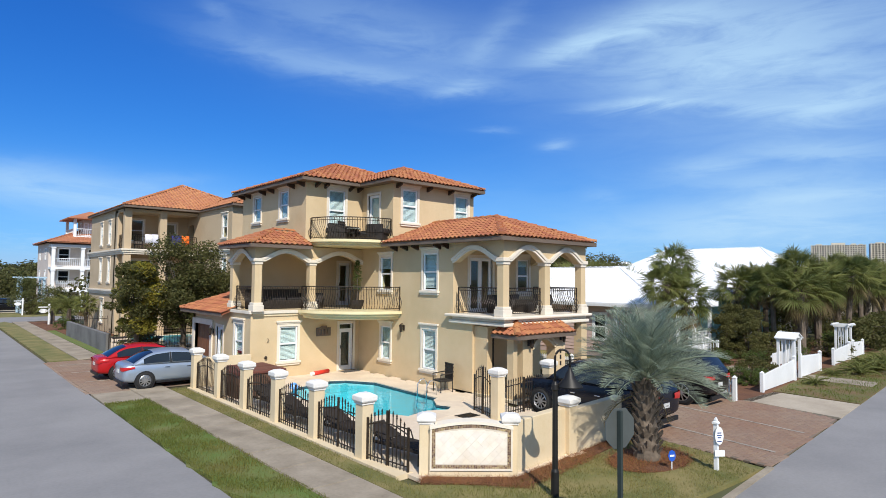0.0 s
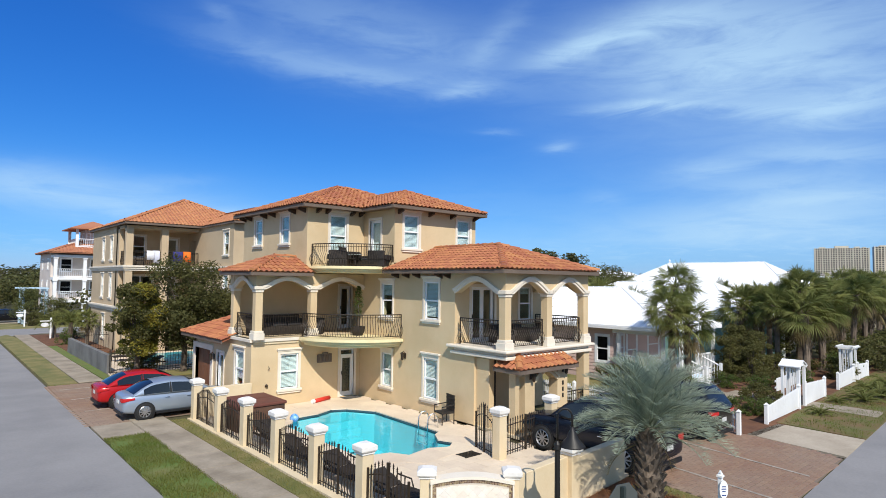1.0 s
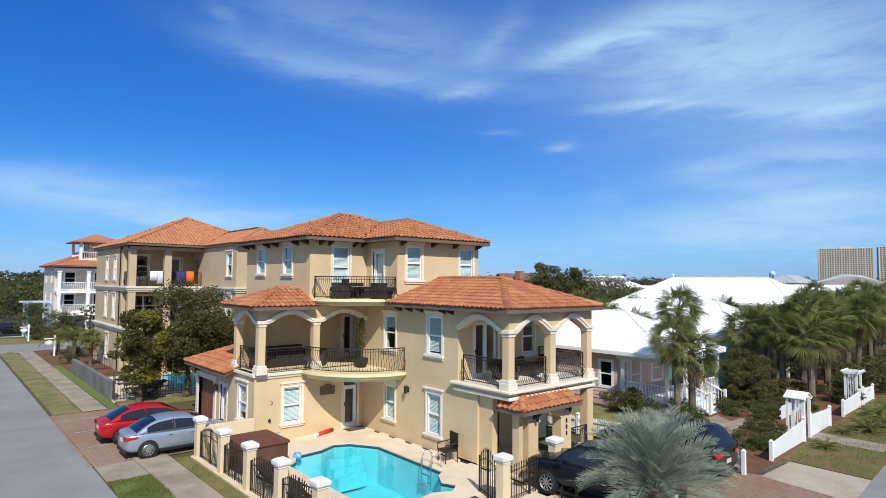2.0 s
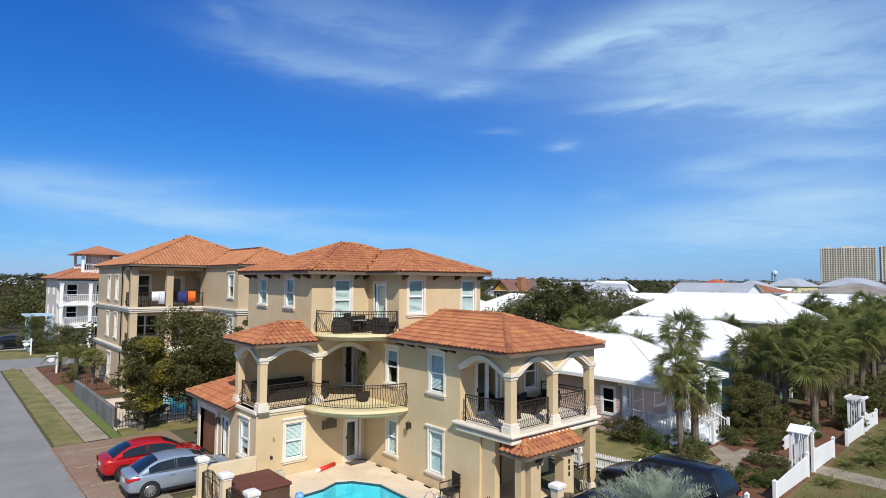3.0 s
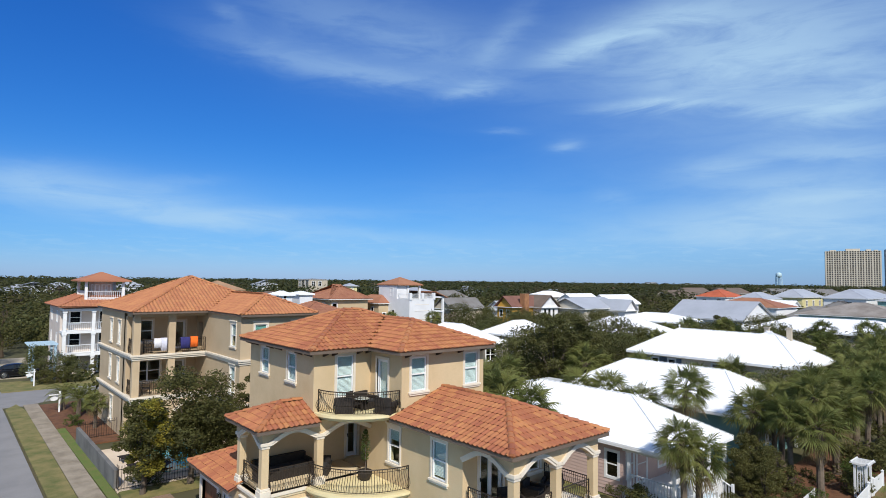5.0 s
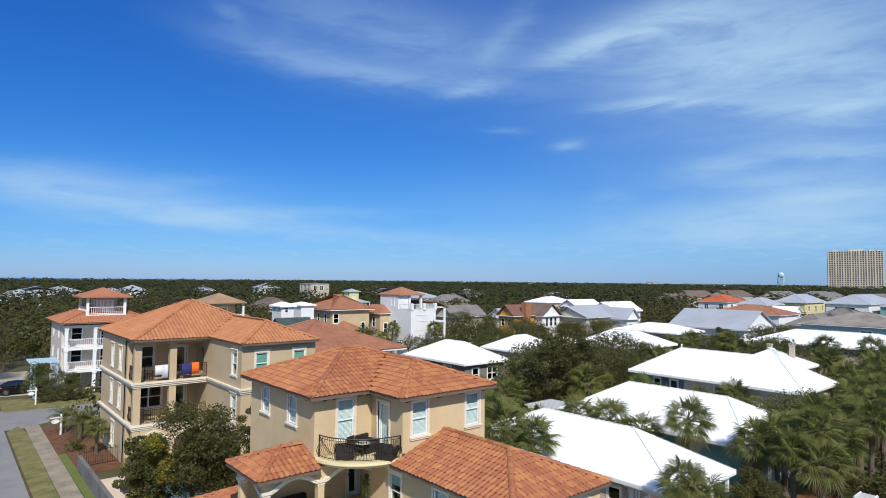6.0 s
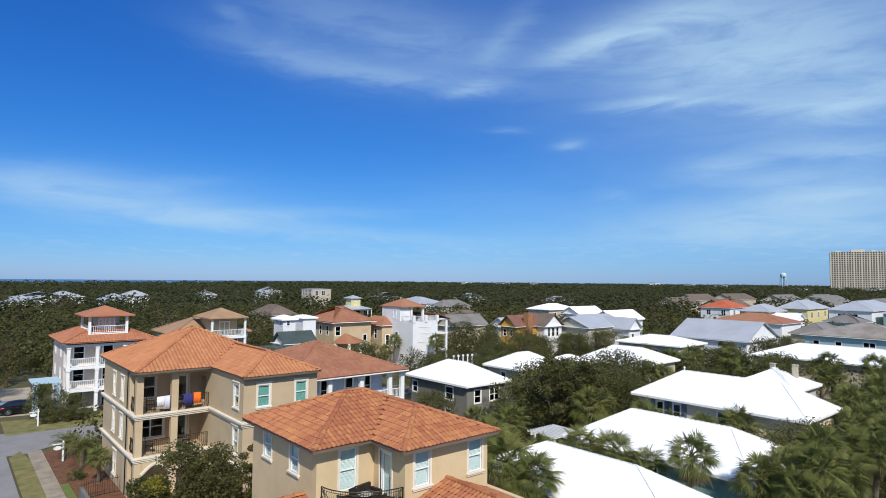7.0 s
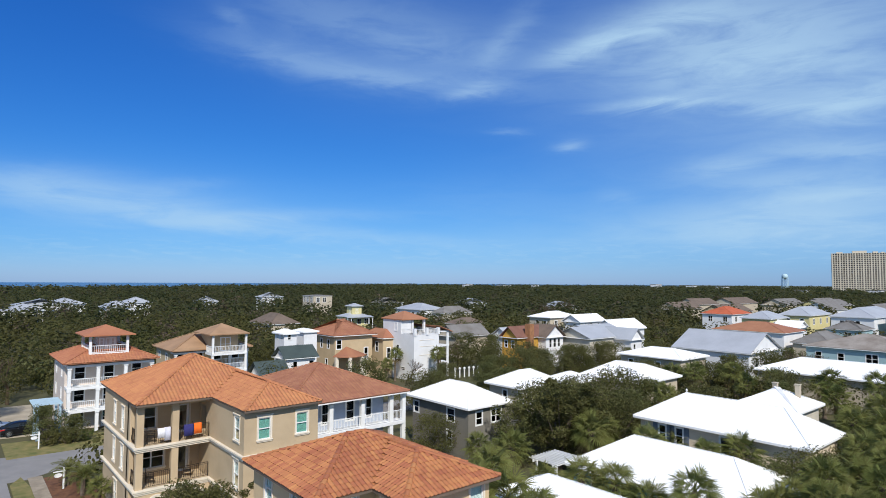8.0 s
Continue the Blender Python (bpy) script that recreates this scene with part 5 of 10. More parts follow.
def simple_window(parent, face, u0, u1, z0, z1, panes=1, trim=WHITE):
    t = 0.07
    w = part("window", frame_mesh(M(), face, u0 - 0.08, u1 + 0.08, z0 - 0.08, z1 + 0.08, t + 0.08, -0.06, 0.035), trim, parent)
    part("sash_rail", face.box(M(), u0 + t, u1 - t, -0.05, 0.01, (z0 + z1) / 2 - 0.03, (z0 + z1) / 2 + 0.03), trim, w)
    for k in range(1, panes):
        u = u0 + (u1 - u0) * k / panes
        part("mullion", face.box(M(), u - 0.05, u + 0.05, -0.048, 0.015, z0 + t, z1 - t), trim, w)
    g = M()
    face.box(g, u0 + t, u1 - t, -0.045, -0.035, z0 + t, z1 - t)
    part("pane", g, DARKGLASS, w)


WHITEROOF = mat("white_metal_roof", (0.90, 0.90, 0.90), 0.6, 0.03, 3.0, 20, 0.0)
SILVER = mat("silver_metal_roof", (0.45, 0.465, 0.49), 0.5, 0.08, 4.0, 10, 0.0, metal=0.15)
SHINGLE = mat("grey_shingle_roof", (0.20, 0.19, 0.18), 0.9, 0.2, 2.5, 12, 0.2, second=(0.15, 0.135, 0.12))
BROWNSH = mat("brown_shingle_roof", (0.17, 0.125, 0.095), 0.9, 0.22, 2.5, 12, 0.2, second=(0.12, 0.09, 0.07))
GREENROOF = mat("dark_green_roof", (0.055, 0.075, 0.07), 0.7, 0.15, 2.5, 12, 0.1)
REDROOF = mat("bright_red_tile", (0.50, 0.12, 0.05), 0.75, 0.15, 2.0, 12, 0.1)
TANROOF = mat("tan_shingle_roof", (0.38, 0.23, 0.13), 0.85, 0.15, 2.0, 12, 0.1)
PINK = mat("pink_siding", (0.58, 0.42, 0.37), 0.75, 0.06, 1.5, 30, 0.0)
GREYWALL = mat("warm_grey_siding", (0.54, 0.50, 0.42), 0.8, 0.08, 1.5, 30, 0.0)
DARKWALL = mat("olive_grey_siding", (0.20, 0.185, 0.155), 0.8, 0.10, 1.5, 30, 0.0)
BEIGE = mat("beige_siding", (0.50, 0.43, 0.33), 0.8, 0.08, 1.5, 30, 0.0)
WHITEWALL = mat("white_siding", (0.74, 0.74, 0.75), 0.7, 0.05, 1.5, 30, 0.0)
WEATHERED = mat("weathered_brown_roof", (0.30, 0.265, 0.23), 0.9, 0.2, 2.5, 12, 0.2, second=(0.20, 0.165, 0.135))
AQUA = mat("light_blue_siding", (0.34, 0.48, 0.51), 0.75, 0.06, 1.5, 30, 0.0)
YELLOWWALL = mat("pale_yellow_siding", (0.62, 0.55, 0.28), 0.8, 0.06, 1.5, 30, 0.0)
OCHRE = mat("ochre_siding", (0.55, 0.30, 0.05), 0.8, 0.08, 1.5, 30, 0.0)
SEAGREEN = mat("sea_green_siding", (0.20, 0.36, 0.34), 0.75, 0.06, 1.5, 30, 0.0)
TANWALL = mat("light_tan_stucco", (0.52, 0.40, 0.25), 0.85, 0.08, 1.5, 40, 0.1)


def seams(roof, planes, material, gap=0.45, h=0.012):
    """Standing seams up each slope, joined."""
    mm = M()
    for q in planes:
        p = [Vector(v) for v in q]
        e = (p[1] - p[0]).normalized()
        c = next(c for c in (e.cross(v - p[0]) for v in p[2:]) if c.length > 0.3).normalized()
        c = -c if c.z < 0 else c
        up = c.cross(e)
        up = -up if up.z < 0 else up
        fl = [((v - p[0]).dot(e), (v - p[0]).dot(up)) for v in p]
        s = gap / 2
        while s < (p[1] - p[0]).length:
            ts = []
            for i in range(len(fl)):
                (a, b), (c2, d) = fl[i], fl[i - 1]
                if (a > s) != (c2 > s):
                    ts.append(b + (d - b) * (s - a) / (c2 - a))
            if len(ts) >= 2:
                t0, t1 = min(ts), max(ts)
                A, B = p[0] + e * s + up * t0, p[0] + e * s + up * t1
                n = c if c.z > 0 else -c
                w = e * 0.012
                mm.add([tuple(v) for v in (A - w, A + w, B + w, B - w, A - w + n * h, A + w + n * h, B + w + n * h, B - w + n * h)],
                       [(4, 5, 6, 7), (0, 1, 5, 4), (2, 3, 7, 6), (1, 2, 6, 5), (3, 0, 4, 7)])
            s += gap
    if mm.v:
        part("seams", mm, material, roof, kind="stuff")


def siding(house, face, u0, u1, z0, z1, material, holes=(), step=0.18):
    """Clapboards: tilted strips proud of the wall, cut by the openings."""
    mm = M()
    z = z0
    P = face.p
    while z < z1 - 0.02:
        top = min(z + step, z1)
        cuts = sorted((h[0] - 0.08, h[1] + 0.08) for h in holes if h[2] - 0.08 < top and h[3] + 0.08 > z)
        a = u0
        for c, d in cuts + [(u1, u1)]:
            if c > a + 0.02:
                mm.add([P(a, 0.03, z), P(c, 0.03, z), P(c, 0.006, top), P(a, 0.006, top), P(a, 0.002, z), P(c, 0.002, z)], [(0, 1, 2, 3), (4, 5, 1, 0)])
            a = max(a, d)
        z = top
    if mm.v:
        part("siding", mm, material, house, kind="stuff")


def box_house(name, x0, x1, y0, y1, eave, ridge, wall, roof_mat, label, over=0.5, along="y", run=None, gable=False, wins_x=(), wins_y=(), boards=False, seam=False, foot=0.0, fasc=WHITE, tiles=None, group="", roof_y0=None):
    """A house whose eaves lie at x0..x1, y0..y1; hip or gable roof; windows (u0, u1, z0, z1) on the sides that look to -x and -y."""
    h = thing(name, (x0 + x1) / 2, (y0 + y1) / 2, foot, label, "house", group)
    a0, a1, b0, b1 = x0 + over, x1 - over, y0 + over, y1 - over
    fx, fy = Face("x", a0, -1), Face("y", b0, -1)
    top = eave - 0.06
    part("wall", wall_mesh(M(), fx, b0, b1, foot, top, 0.2, list(wins_x)), wall, h)
    part("wall", wall_mesh(M(), fy, a0 + 0.2, a1, foot, top, 0.2, list(wins_y)), wall, h)
    part("wall", wall_mesh(M(), Face("x", a1, 1), b0 + 0.2, b1, foot, top, 0.2), wall, h)
    part("wall", wall_mesh(M(), Face("y", b1, 1), a0 + 0.2, a1 - 0.2, foot, top, 0.2), wall, h)
    if boards:
        siding(h, fx, b0, b1, foot + 0.3, top, wall, wins_x)
        siding(h, fy, a0, a1, foot + 0.3, top, wall, wins_y)
    for u in wins_x:
        simple_window(h, fx, *u, panes=2 if u[1] - u[0] > 1.3 else 1)
    for u in wins_y:
        simple_window(h, fy, *u, panes=2 if u[1] - u[0] > 1.3 else 1)
    y0 = y0 if roof_y0 is None else roof_y0
    A, B, C, D = (x0, y0, eave), (x1, y0, eave), (x1, y1, eave), (x0, y1, eave)
    if along == "y":
        rn = (x1 - x0) / 2 if run is None else run
        rn = 0.0 if gable else rn
        r0, r1 = ((x0 + x1) / 2, y0 + rn, ridge), ((x0 + x1) / 2, y1 - rn, ridge)
        planes = [[D, A, r0, r1], [B, C, r1, r0]] + ([] if gable else [[A, B, r0], [C, D, r1]])
        lines = [(r0, r1)] + ([] if gable else [(A, r0), (B, r0), (C, r1), (D, r1)])
        if gable:
            for y in (b0 + 0.002, b1 - 0.15):
                part("gable", M().ring([[(a0, v, top), (a1, v, top), ((x0 + x1) / 2, v, ridge - 0.12)] for v in (y, y + 0.148)]), wall, h)
    else:
        rn = (y1 - y0) / 2 if run is None else run
        rn = 0.0 if gable else rn
        r0, r1 = (x0 + rn, (y0 + y1) / 2, ridge), (x1 - rn, (y0 + y1) / 2, ridge)
        planes = [[A, B, r1, r0], [C, D, r0, r1]] + ([] if gable else [[D, A, r0], [B, C, r1]])
        lines = [(r0, r1)] + ([] if gable else [(A, r0), (D, r0), (B, r1), (C, r1)])
        if gable:
            for x in (a0 + 0.002, a1 - 0.15):
                part("gable", M().ring([[(v, b0, top), (v, b1, top), (v, (y0 + y1) / 2, ridge - 0.12)] for v in (x, x + 0.148)]), wall, h)
    mm = M()
    for q in planes:
        mm.slab(q, 0.09)
    rf = part("roof", mm, roof_mat, h)
    lines = [q for q in lines if (Vector(q[0]) - Vector(q[1])).length > 0.3]
    if tiles:
        for q in planes[:1] + planes[2:3]:
            tiled(rf, q, tiles[0], tiles[1], roof_mat, h=0.035, lip=0.016)
    ridge_caps(rf, lines, roof_mat, 0.035 if not tiles else 0.11)
    if seam:
        seams(rf, planes, roof_mat)
    part("fascia", M().box(x0, x1, y0, y0 + 0.03, eave - 0.2, eave - 0.092), fasc, rf)
    part("fascia", M().box(x0, x0 + 0.03, y0 + 0.032, y1, eave - 0.2, eave - 0.092), fasc, rf)
    part("soffit", M().box(x0 + 0.04, x1 - 0.04, y0 + 0.04, y1 - 0.04, eave - 0.15, eave - 0.12), fasc, h)
    return h


def balustrade(parent, pts, z, h=0.9, gap=0.16, material=WHITE, single=False):
    """White wooden porch railing with square balusters, along a plan line."""
    mm = M()
    feet = []
    for (a, b), (c, d) in zip(pts, pts[1:]):
        l = math.hypot(c - a, d - b)
        ex, ey = (c - a) / l, (d - b) / l
        for zz, t in ((z + h, 0.05), (z + 0.1, 0.035)):
            px, py = -ey * t, ex * t
            mm.prism([(a + px, b + py), (a - px, b - py), (c - px, d - py), (c + px, d + py)], zz - 0.03, zz + 0.03)
        n = int(l / gap)
        for i in range(n + 1):
            x, y = a + ex * l * i / n, b + ey * l * i / n
            if single:
                feet.append((x, y))
            else:
                mm.box(x - 0.018, x + 0.018, y - 0.018, y + 0.018, z + 0.12, z + h - 0.02)
    rail = part("railing", mm, material, parent)
    if feet:
        me = shared("baluster", M().box(-0.018, 0.018, -0.018, 0.018, 0.12, h - 0.02), material)
        for x, y in feet:
            piece("baluster", me, rail, Matrix.Translation((x, y, z)))
    return rail


# white-roofed cottages along the side street
c1 = box_house("cottage", 27.2, 33.5, 17.2, 29.6, 2.97, 4.92, PINK, WHITEROOF, "single-storey pink clapboard cottage with a bright white metal roof", run=4.3, roof_y0=14.5, wins_x=[(17.95, 18.75, 0.95, 2.35), (22.5, 23.3, 0.95, 2.35)], boards=True, seam=True, gable=False)
# its front porch under the hipped end
part("porch_floor", M().box(27.6, 33.2, 14.8, 17.68, 0.0, 0.5), WHITEWALL, c1, bevel=0.01)
m = M()
m.box(27.55, 33.25, 14.75, 14.9, 2.55, 2.86)
m.box(27.55, 27.7, 14.9, 17.65, 2.55, 2.86)
part("porch_beam", m, WHITE, c1, bevel=0.01)
for x, y in ((27.65, 14.85), (29.5, 14.85), (31.3, 14.85), (33.15, 14.85), (27.65, 17.3)):
    part("porch_post", M().box(x - 0.08, x + 0.08, y - 0.08, y + 0.08, 0.5, 2.55), WHITE, c1, bevel=0.01)
balustrade(c1, [(27.65, 17.2), (27.65, 14.85), (29.45, 14.85)], 0.5, single=True)
balustrade(c1, [(31.4, 14.85), (33.1, 14.85)], 0.5, single=True)
for i in range(4):
    part("porch_step", M().box(29.6, 31.2, 14.78 - 0.28 * (i + 1), 14.78 - 0.28 * i, 0.0, 0.42 - 0.12 * i), mat("pale_blue_paint", (0.55, 0.66, 0.74), 0.6) if i == 0 else WHITEWALL, c1, bevel=0.01)
for x in (29.55, 31.25):
    mm = M()
    mm.tube([(x, 14.8, 1.45), (x, 13.65, 0.95)], 0.04, 4)
    mm.box(x - 0.06, x + 0.06, 13.55, 13.67, 0, 1.1)
    for i in range(7):
        y = 14.7 - i * 0.15
        mm.box(x - 0.015, x + 0.015, y - 0.015, y + 0.015, 0.1 + 0.06 * (6 - i), 1.42 - 0.065 * i)
    part("stair_rail", mm, WHITE, c1)
# front wall behind the porch
for u in ((29.0, 30.0, 0.55, 2.5), (31.2, 32.4, 1.0, 2.4), (28.0, 28.7, 1.0, 2.4)):
    simple_window(c1, Face("y", 17.69, -1), *u)

c2 = box_house("cottage", 37.5, 46.6, 15.4, 29.7, 3.25, 5.3, SEAGREEN, WHITEROOF, "sea-green cottage with a bright white metal roof", run=3.3, wins_x=[(26.7, 27.5, 0.9, 2.6), (24.3, 25.1, 0.9, 2.6), (21.9, 22.7, 0.9, 2.6), (28.2, 28.8, 0.9, 2.6)], wins_y=[(39.5, 40.4, 0.9, 2.6), (41.6, 42.5, 0.9, 2.6), (43.8, 44.6, 0.9, 2.6)], seam=True)
for x in (38.2, 40.9, 43.5, 45.9):
    part("porch_post", M().box(x - 0.09, x + 0.09, 15.5, 15.68, 0, 2.85), WHITE, c2, bevel=0.01)
part("porch_beam", M().box(38.1, 46.0, 15.5, 15.7, 2.85, 3.05), WHITE, c2, bevel=0.01)
pg = thing("pergola", 38.2, 31.0, 0, "white slatted garden pergola beside the cottage", "pergola")
for x in (37.1, 39.5):
    for y in (30.2, 32.2):
        part("post", M().box(x - 0.07, x + 0.07, y - 0.07, y + 0.07, 0, 2.9), WHITE, pg)
for y in (30.2, 32.2):
    part("beam", M().box(36.6, 40.0, y - 0.05, y + 0.05, 2.9, 3.08), WHITE, pg)
for i in range(10):
    part("slat", M().box(36.7 + i * 0.35, 36.77 + i * 0.35, 29.8, 32.7, 3.08, 3.2), WHITE, pg)
C3WALL = mat("beige_grey_siding", (0.68, 0.57, 0.43), 0.8, 0.08, 1.5, 30, 0.0)
c3 = box_house("cottage", 49.2, 56.9, 16.2, 31.0, 5.05, 7.12, C3WALL, WHITEROOF, "grey clapboard cottage with blue-grey shutters and a white roof", run=3.2, wins_x=[(26.4, 27.1, 3.2, 4.6), (28.0, 28.7, 3.2, 4.6), (22.4, 23.2, 3.2, 4.6)], boards=False, seam=True)
SHUT = mat("blue_grey_shutter", (0.16, 0.19, 0.24), 0.6, 0.1, 0.5, 40, 0.1)
f3 = Face("x", 49.7, -1)
for u in (25.85, 27.18, 27.45, 28.78):
    m = M()
    f3.box(m, u, u + 0.45, 0.0, 0.06, 3.1, 4.7)
    for i in range(12):
        f3.box(m, u + 0.05, u + 0.4, 0.06, 0.075, 3.2 + i * 0.12, 3.27 + i * 0.12)
    part("shutter", m, SHUT, c3)
m = M().turn(53.05, 27.75, [(0.0, 7.07), (0.08, 7.12), (0.05, 7.27), (0.11, 7.37), (0.0, 7.52)], 8)
part("finial", m, WHITE, c3)
c8 = box_house("cottage", 64.3, 71.8, 22.2, 28.8, 4.6, 6.3, GREYWALL, WHITEROOF, "low cottage with a white hip roof and two chimneys", run=3.6, seam=True)
for x, y in ((68.6, 25.9), (69.2, 23.9)):
    m = M().box(x - 0.22, x + 0.22, y - 0.22, y + 0.22, 5.3, 6.6)
    m.box(x - 0.28, x + 0.28, y - 0.28, y + 0.28, 6.6, 6.7)
    part("chimney", m, BEIGE, c8)
box_house("cottage", 65.5, 75.5, 40.0, 49.5, 5.0, 6.7, BEIGE, WHITEROOF, "cottage with a white hip roof among oaks", run=2.6, seam=True)
box_house("cottage", 51.3, 59.4, 47.0, 53.0, 5.0, 6.5, BEIGE, WHITEROOF, "cottage with a white hip roof and dark porch windows", along="x", seam=True, wins_x=[(47.0, 47.8, 2.8, 4.4), (49.5, 50.3, 2.8, 4.4)], wins_y=[(53.0, 53.8, 2.8, 4.4), (55.5, 56.3, 2.8, 4.4), (58.0, 58.8, 2.8, 4.4)])
box_house("cottage", 58.2, 64.0, 45.2, 50.0, 5.0, 6.0, BEIGE, WHITEROOF, "small annex with a white hip roof", along="x", seam=True)
box_house("house", 38.8, 45.1, 42.3, 52.2, 5.1, 6.8, DARKWALL, WHITEROOF, "olive-grey two-storey house with a white hip roof", run=3.5, boards=True, seam=True,
          wins_x=[(50.6, 51.5, 3.3, 4.5), (44.8, 46.0, 3.3, 4.6), (45.2, 46.0, 0.8, 2.4)], wins_y=[(40.3, 41.2, 3.2, 4.5), (42.4, 43.8, 3.2, 4.5)])
box_house("cottage", 90.5, 100.0, 48.0, 60.0, 5.0, 6.2, BEIGE, WHITEROOF, "beige house with a white hip roof", run=4, wins_x=[(52.0, 53.0, 2.8, 4.2), (57.0, 58.0, 2.8, 4.2)], seam=True)
box_house("cottage", 90.0, 102.0, 18.0, 37.0, 5.0, 6.6, BEIGE, WHITEROOF, "long low house with a white hip roof", run=4.5, seam=True)
box_house("house", 109.0, 123.5, 45.0, 60.0, 4.9, 8.1, WHITEWALL, SILVER, "white house with a steep silver metal gable roof", gable=True, seam=True, wins_y=[(112, 113.2, 2, 3.8), (116, 117.2, 2, 3.8)])
box_house("house", 121.5, 137.0, 24.0, 41.0, 6.0, 8.2, AQUA, WEATHERED, "light blue house with a weathered brown hip roof", wins_x=[(38.0, 39.0, 3.6, 5.0), (34.5, 35.5, 3.6, 5.0), (29.5, 31.3, 3.6, 5.2)])
box_house("house", 147.0, 160.0, 53.0, 70.0, 6.0, 8.0, WHITEWALL, TILE3, "white house with a terracotta hip roof", wins_x=[(56.0, 57.2, 3.6, 5.0), (60.0, 61.2, 3.6, 5.0)])
rh = box_house("house", 200.0, 215.0, 88.0, 99.0, 7.0, 9.4, WHITEWALL, REDROOF, "white two-storey house with a bright red roof", along="x", wins_x=[(90, 91.4, 4.4, 6.2), (95, 96.4, 4.4, 6.2)], wins_y=[(203, 204.5, 4.4, 6.2), (209, 212, 3.8, 6.2), (213, 214, 4.4, 6.2)])
box_house("house", 184.0, 198.0, 70.0, 79.0, 7.0, 9.0, YELLOWWALL, SILVER, "house with a silver metal hip roof", along="x", wins_y=[(187, 188.5, 4.5, 6)])
box_house("house", 203.5, 223.0, 66.0, 75.5, 7.5, 10.0, YELLOWWALL, SILVER, "pale yellow two-storey house with a silver hip roof", along="x", wins_x=[(68, 69.2, 4.6, 6.4), (72, 73.2, 4.6, 6.4)], wins_y=[(207, 208.5, 4.6, 6.4), (213, 214.5, 4.6, 6.4), (219, 220.5, 4.6, 6.4)])
box_house("house", 206.0, 238.0, 50.0, 62.0, 7.5, 10.2, WHITEWALL, SILVER, "white two-storey house with a silver hip roof", along="x", wins_x=[(54, 55.2, 4.6, 6.4), (58, 59.2, 4.6, 6.4)])
box_house("house", 190.0, 201.0, 49.0, 58.5, 4.8, 7.0, AQUA, SHINGLE, "light blue cottage with a grey hip roof", wins_x=[(52, 53.5, 2.4, 4)])
box_house("house", 182.0, 190.0, 62.0, 69.0, 5.0, 6.8, WHITEWALL, WHITEROOF, "small white cottage with a white gable roof", gable=True)
box_house("house", 148.0, 163.0, 44.0, 52.5, 4.0, 6.4, BEIGE, SHINGLE, "low house with a grey shingle roof", along="x")
box_house("house", 209.0, 225.0, 36.0, 49.0, 7.0, 9.2, SEAGREEN, SILVER, "aqua house with a silver hip roof", wins_x=[(44, 45.4, 4.2, 6), (39, 40.4, 4.2, 6)])
for x, y, w, d, wl_, rf_, z in ((337, 120, 30, 14, BEIGE, SHINGLE, 6), (372, 112, 28, 14, BEIGE, SHINGLE, 6), (330, 100, 44, 14, YELLOWWALL, SHINGLE, 6), (300, 150, 26, 12, BEIGE, BROWNSH, 6), (335, 146, 32, 14, BEIGE, BROWNSH, 6), (268, 60, 24, 12, TANWALL, SHINGLE, 6.5), (290, 86, 22, 12, WHITEWALL, SHINGLE, 6), (250, 112, 26, 12, TANWALL, BROWNSH, 5), (262, 140, 24, 12, BEIGE, BROWNSH, 5)):
    box_house("house", x, x + w, y, y + d, z, z + 3.2, wl_, rf_, "distant house with a gable roof", along="x", gable=True, group="distant houses")

# houses in the middle distance
REDSH = mat("red_brown_shingle", (0.20, 0.095, 0.07), 0.9, 0.15, 1.5, 40, 0.15)
oh = box_house("house", 86.5, 97.0, 80.0, 85.0, 6.3, 8.4, OCHRE, REDSH, "ochre house with a red-brown gable roof and brick chimney", along="x", gable=True, wins_x=[(81.2, 82.0, 4.2, 5.6), (83, 83.8, 4.2, 5.6)], wins_y=[(88, 89, 2.5, 4), (90.5, 91.5, 2.5, 4)])
part("chimney", M().box(89.6, 90.9, 79.4, 80.7, 0, 8.9), mat("orange_brick", (0.36, 0.17, 0.08), 0.9, 0.2, 0.6, 30, 0.2), oh, "orange brick chimney")
box_house("house", 93.0, 99.5, 78.0, 84.0, 6.2, 8.6, WHITEWALL, BROWNSH, "white gabled wing with tall windows", gable=True, wins_y=[(94.5, 95.3, 4, 5.8), (95.8, 96.7, 4, 5.8), (97.2, 98.0, 4, 5.8)])
box_house("house", 99.5, 112.0, 72.0, 82.0, 6.0, 8.0, GREYWALL, SILVER, "grey house with a silver gable roof", along="x", gable=True, wins_y=[(102, 103, 3, 4.6)])
box_house("house", 104.0, 116.0, 73.5, 84.0, 6.2, 8.1, GREYWALL, SILVER, "white house with a long silver gable roof", along="x", gable=True, wins_y=[(106, 107, 3.8, 5.4), (110, 111, 3.8, 5.4), (114, 115, 3.8, 5.4)])
box_house("house", 108.0, 113.0, 68.0, 76.0, 5.6, 7.8, WHITEWALL, SILVER, "small white gabled house", gable=True, wins_y=[(109.4, 110.2, 3, 4.6)])
box_house("house", 135.5, 149.0, 112.0, 121.0, 7.0, 8.6, BEIGE, WHITEROOF, "beige two-storey house with a white hip roof", along="x", wins_x=[(114, 115, 4.5, 6), (117, 118, 4.5, 6)], wins_y=[(138, 139.4, 4.5, 6), (143, 144.4, 4.5, 6)])
box_house("house", 139.0, 152.0, 104.0, 111.0, 6.0, 8.0, WHITEWALL, WHITEROOF, "white-roofed house behind trees", along="x", gable=True)
box_house("house", 121.0, 134.0, 80.0, 87.0, 6.2, 8.4, WHITEWALL, WHITEROOF, "white house with a white gable roof", along="x", gable=True, wins_y=[(124, 125, 3.9, 5.4)])
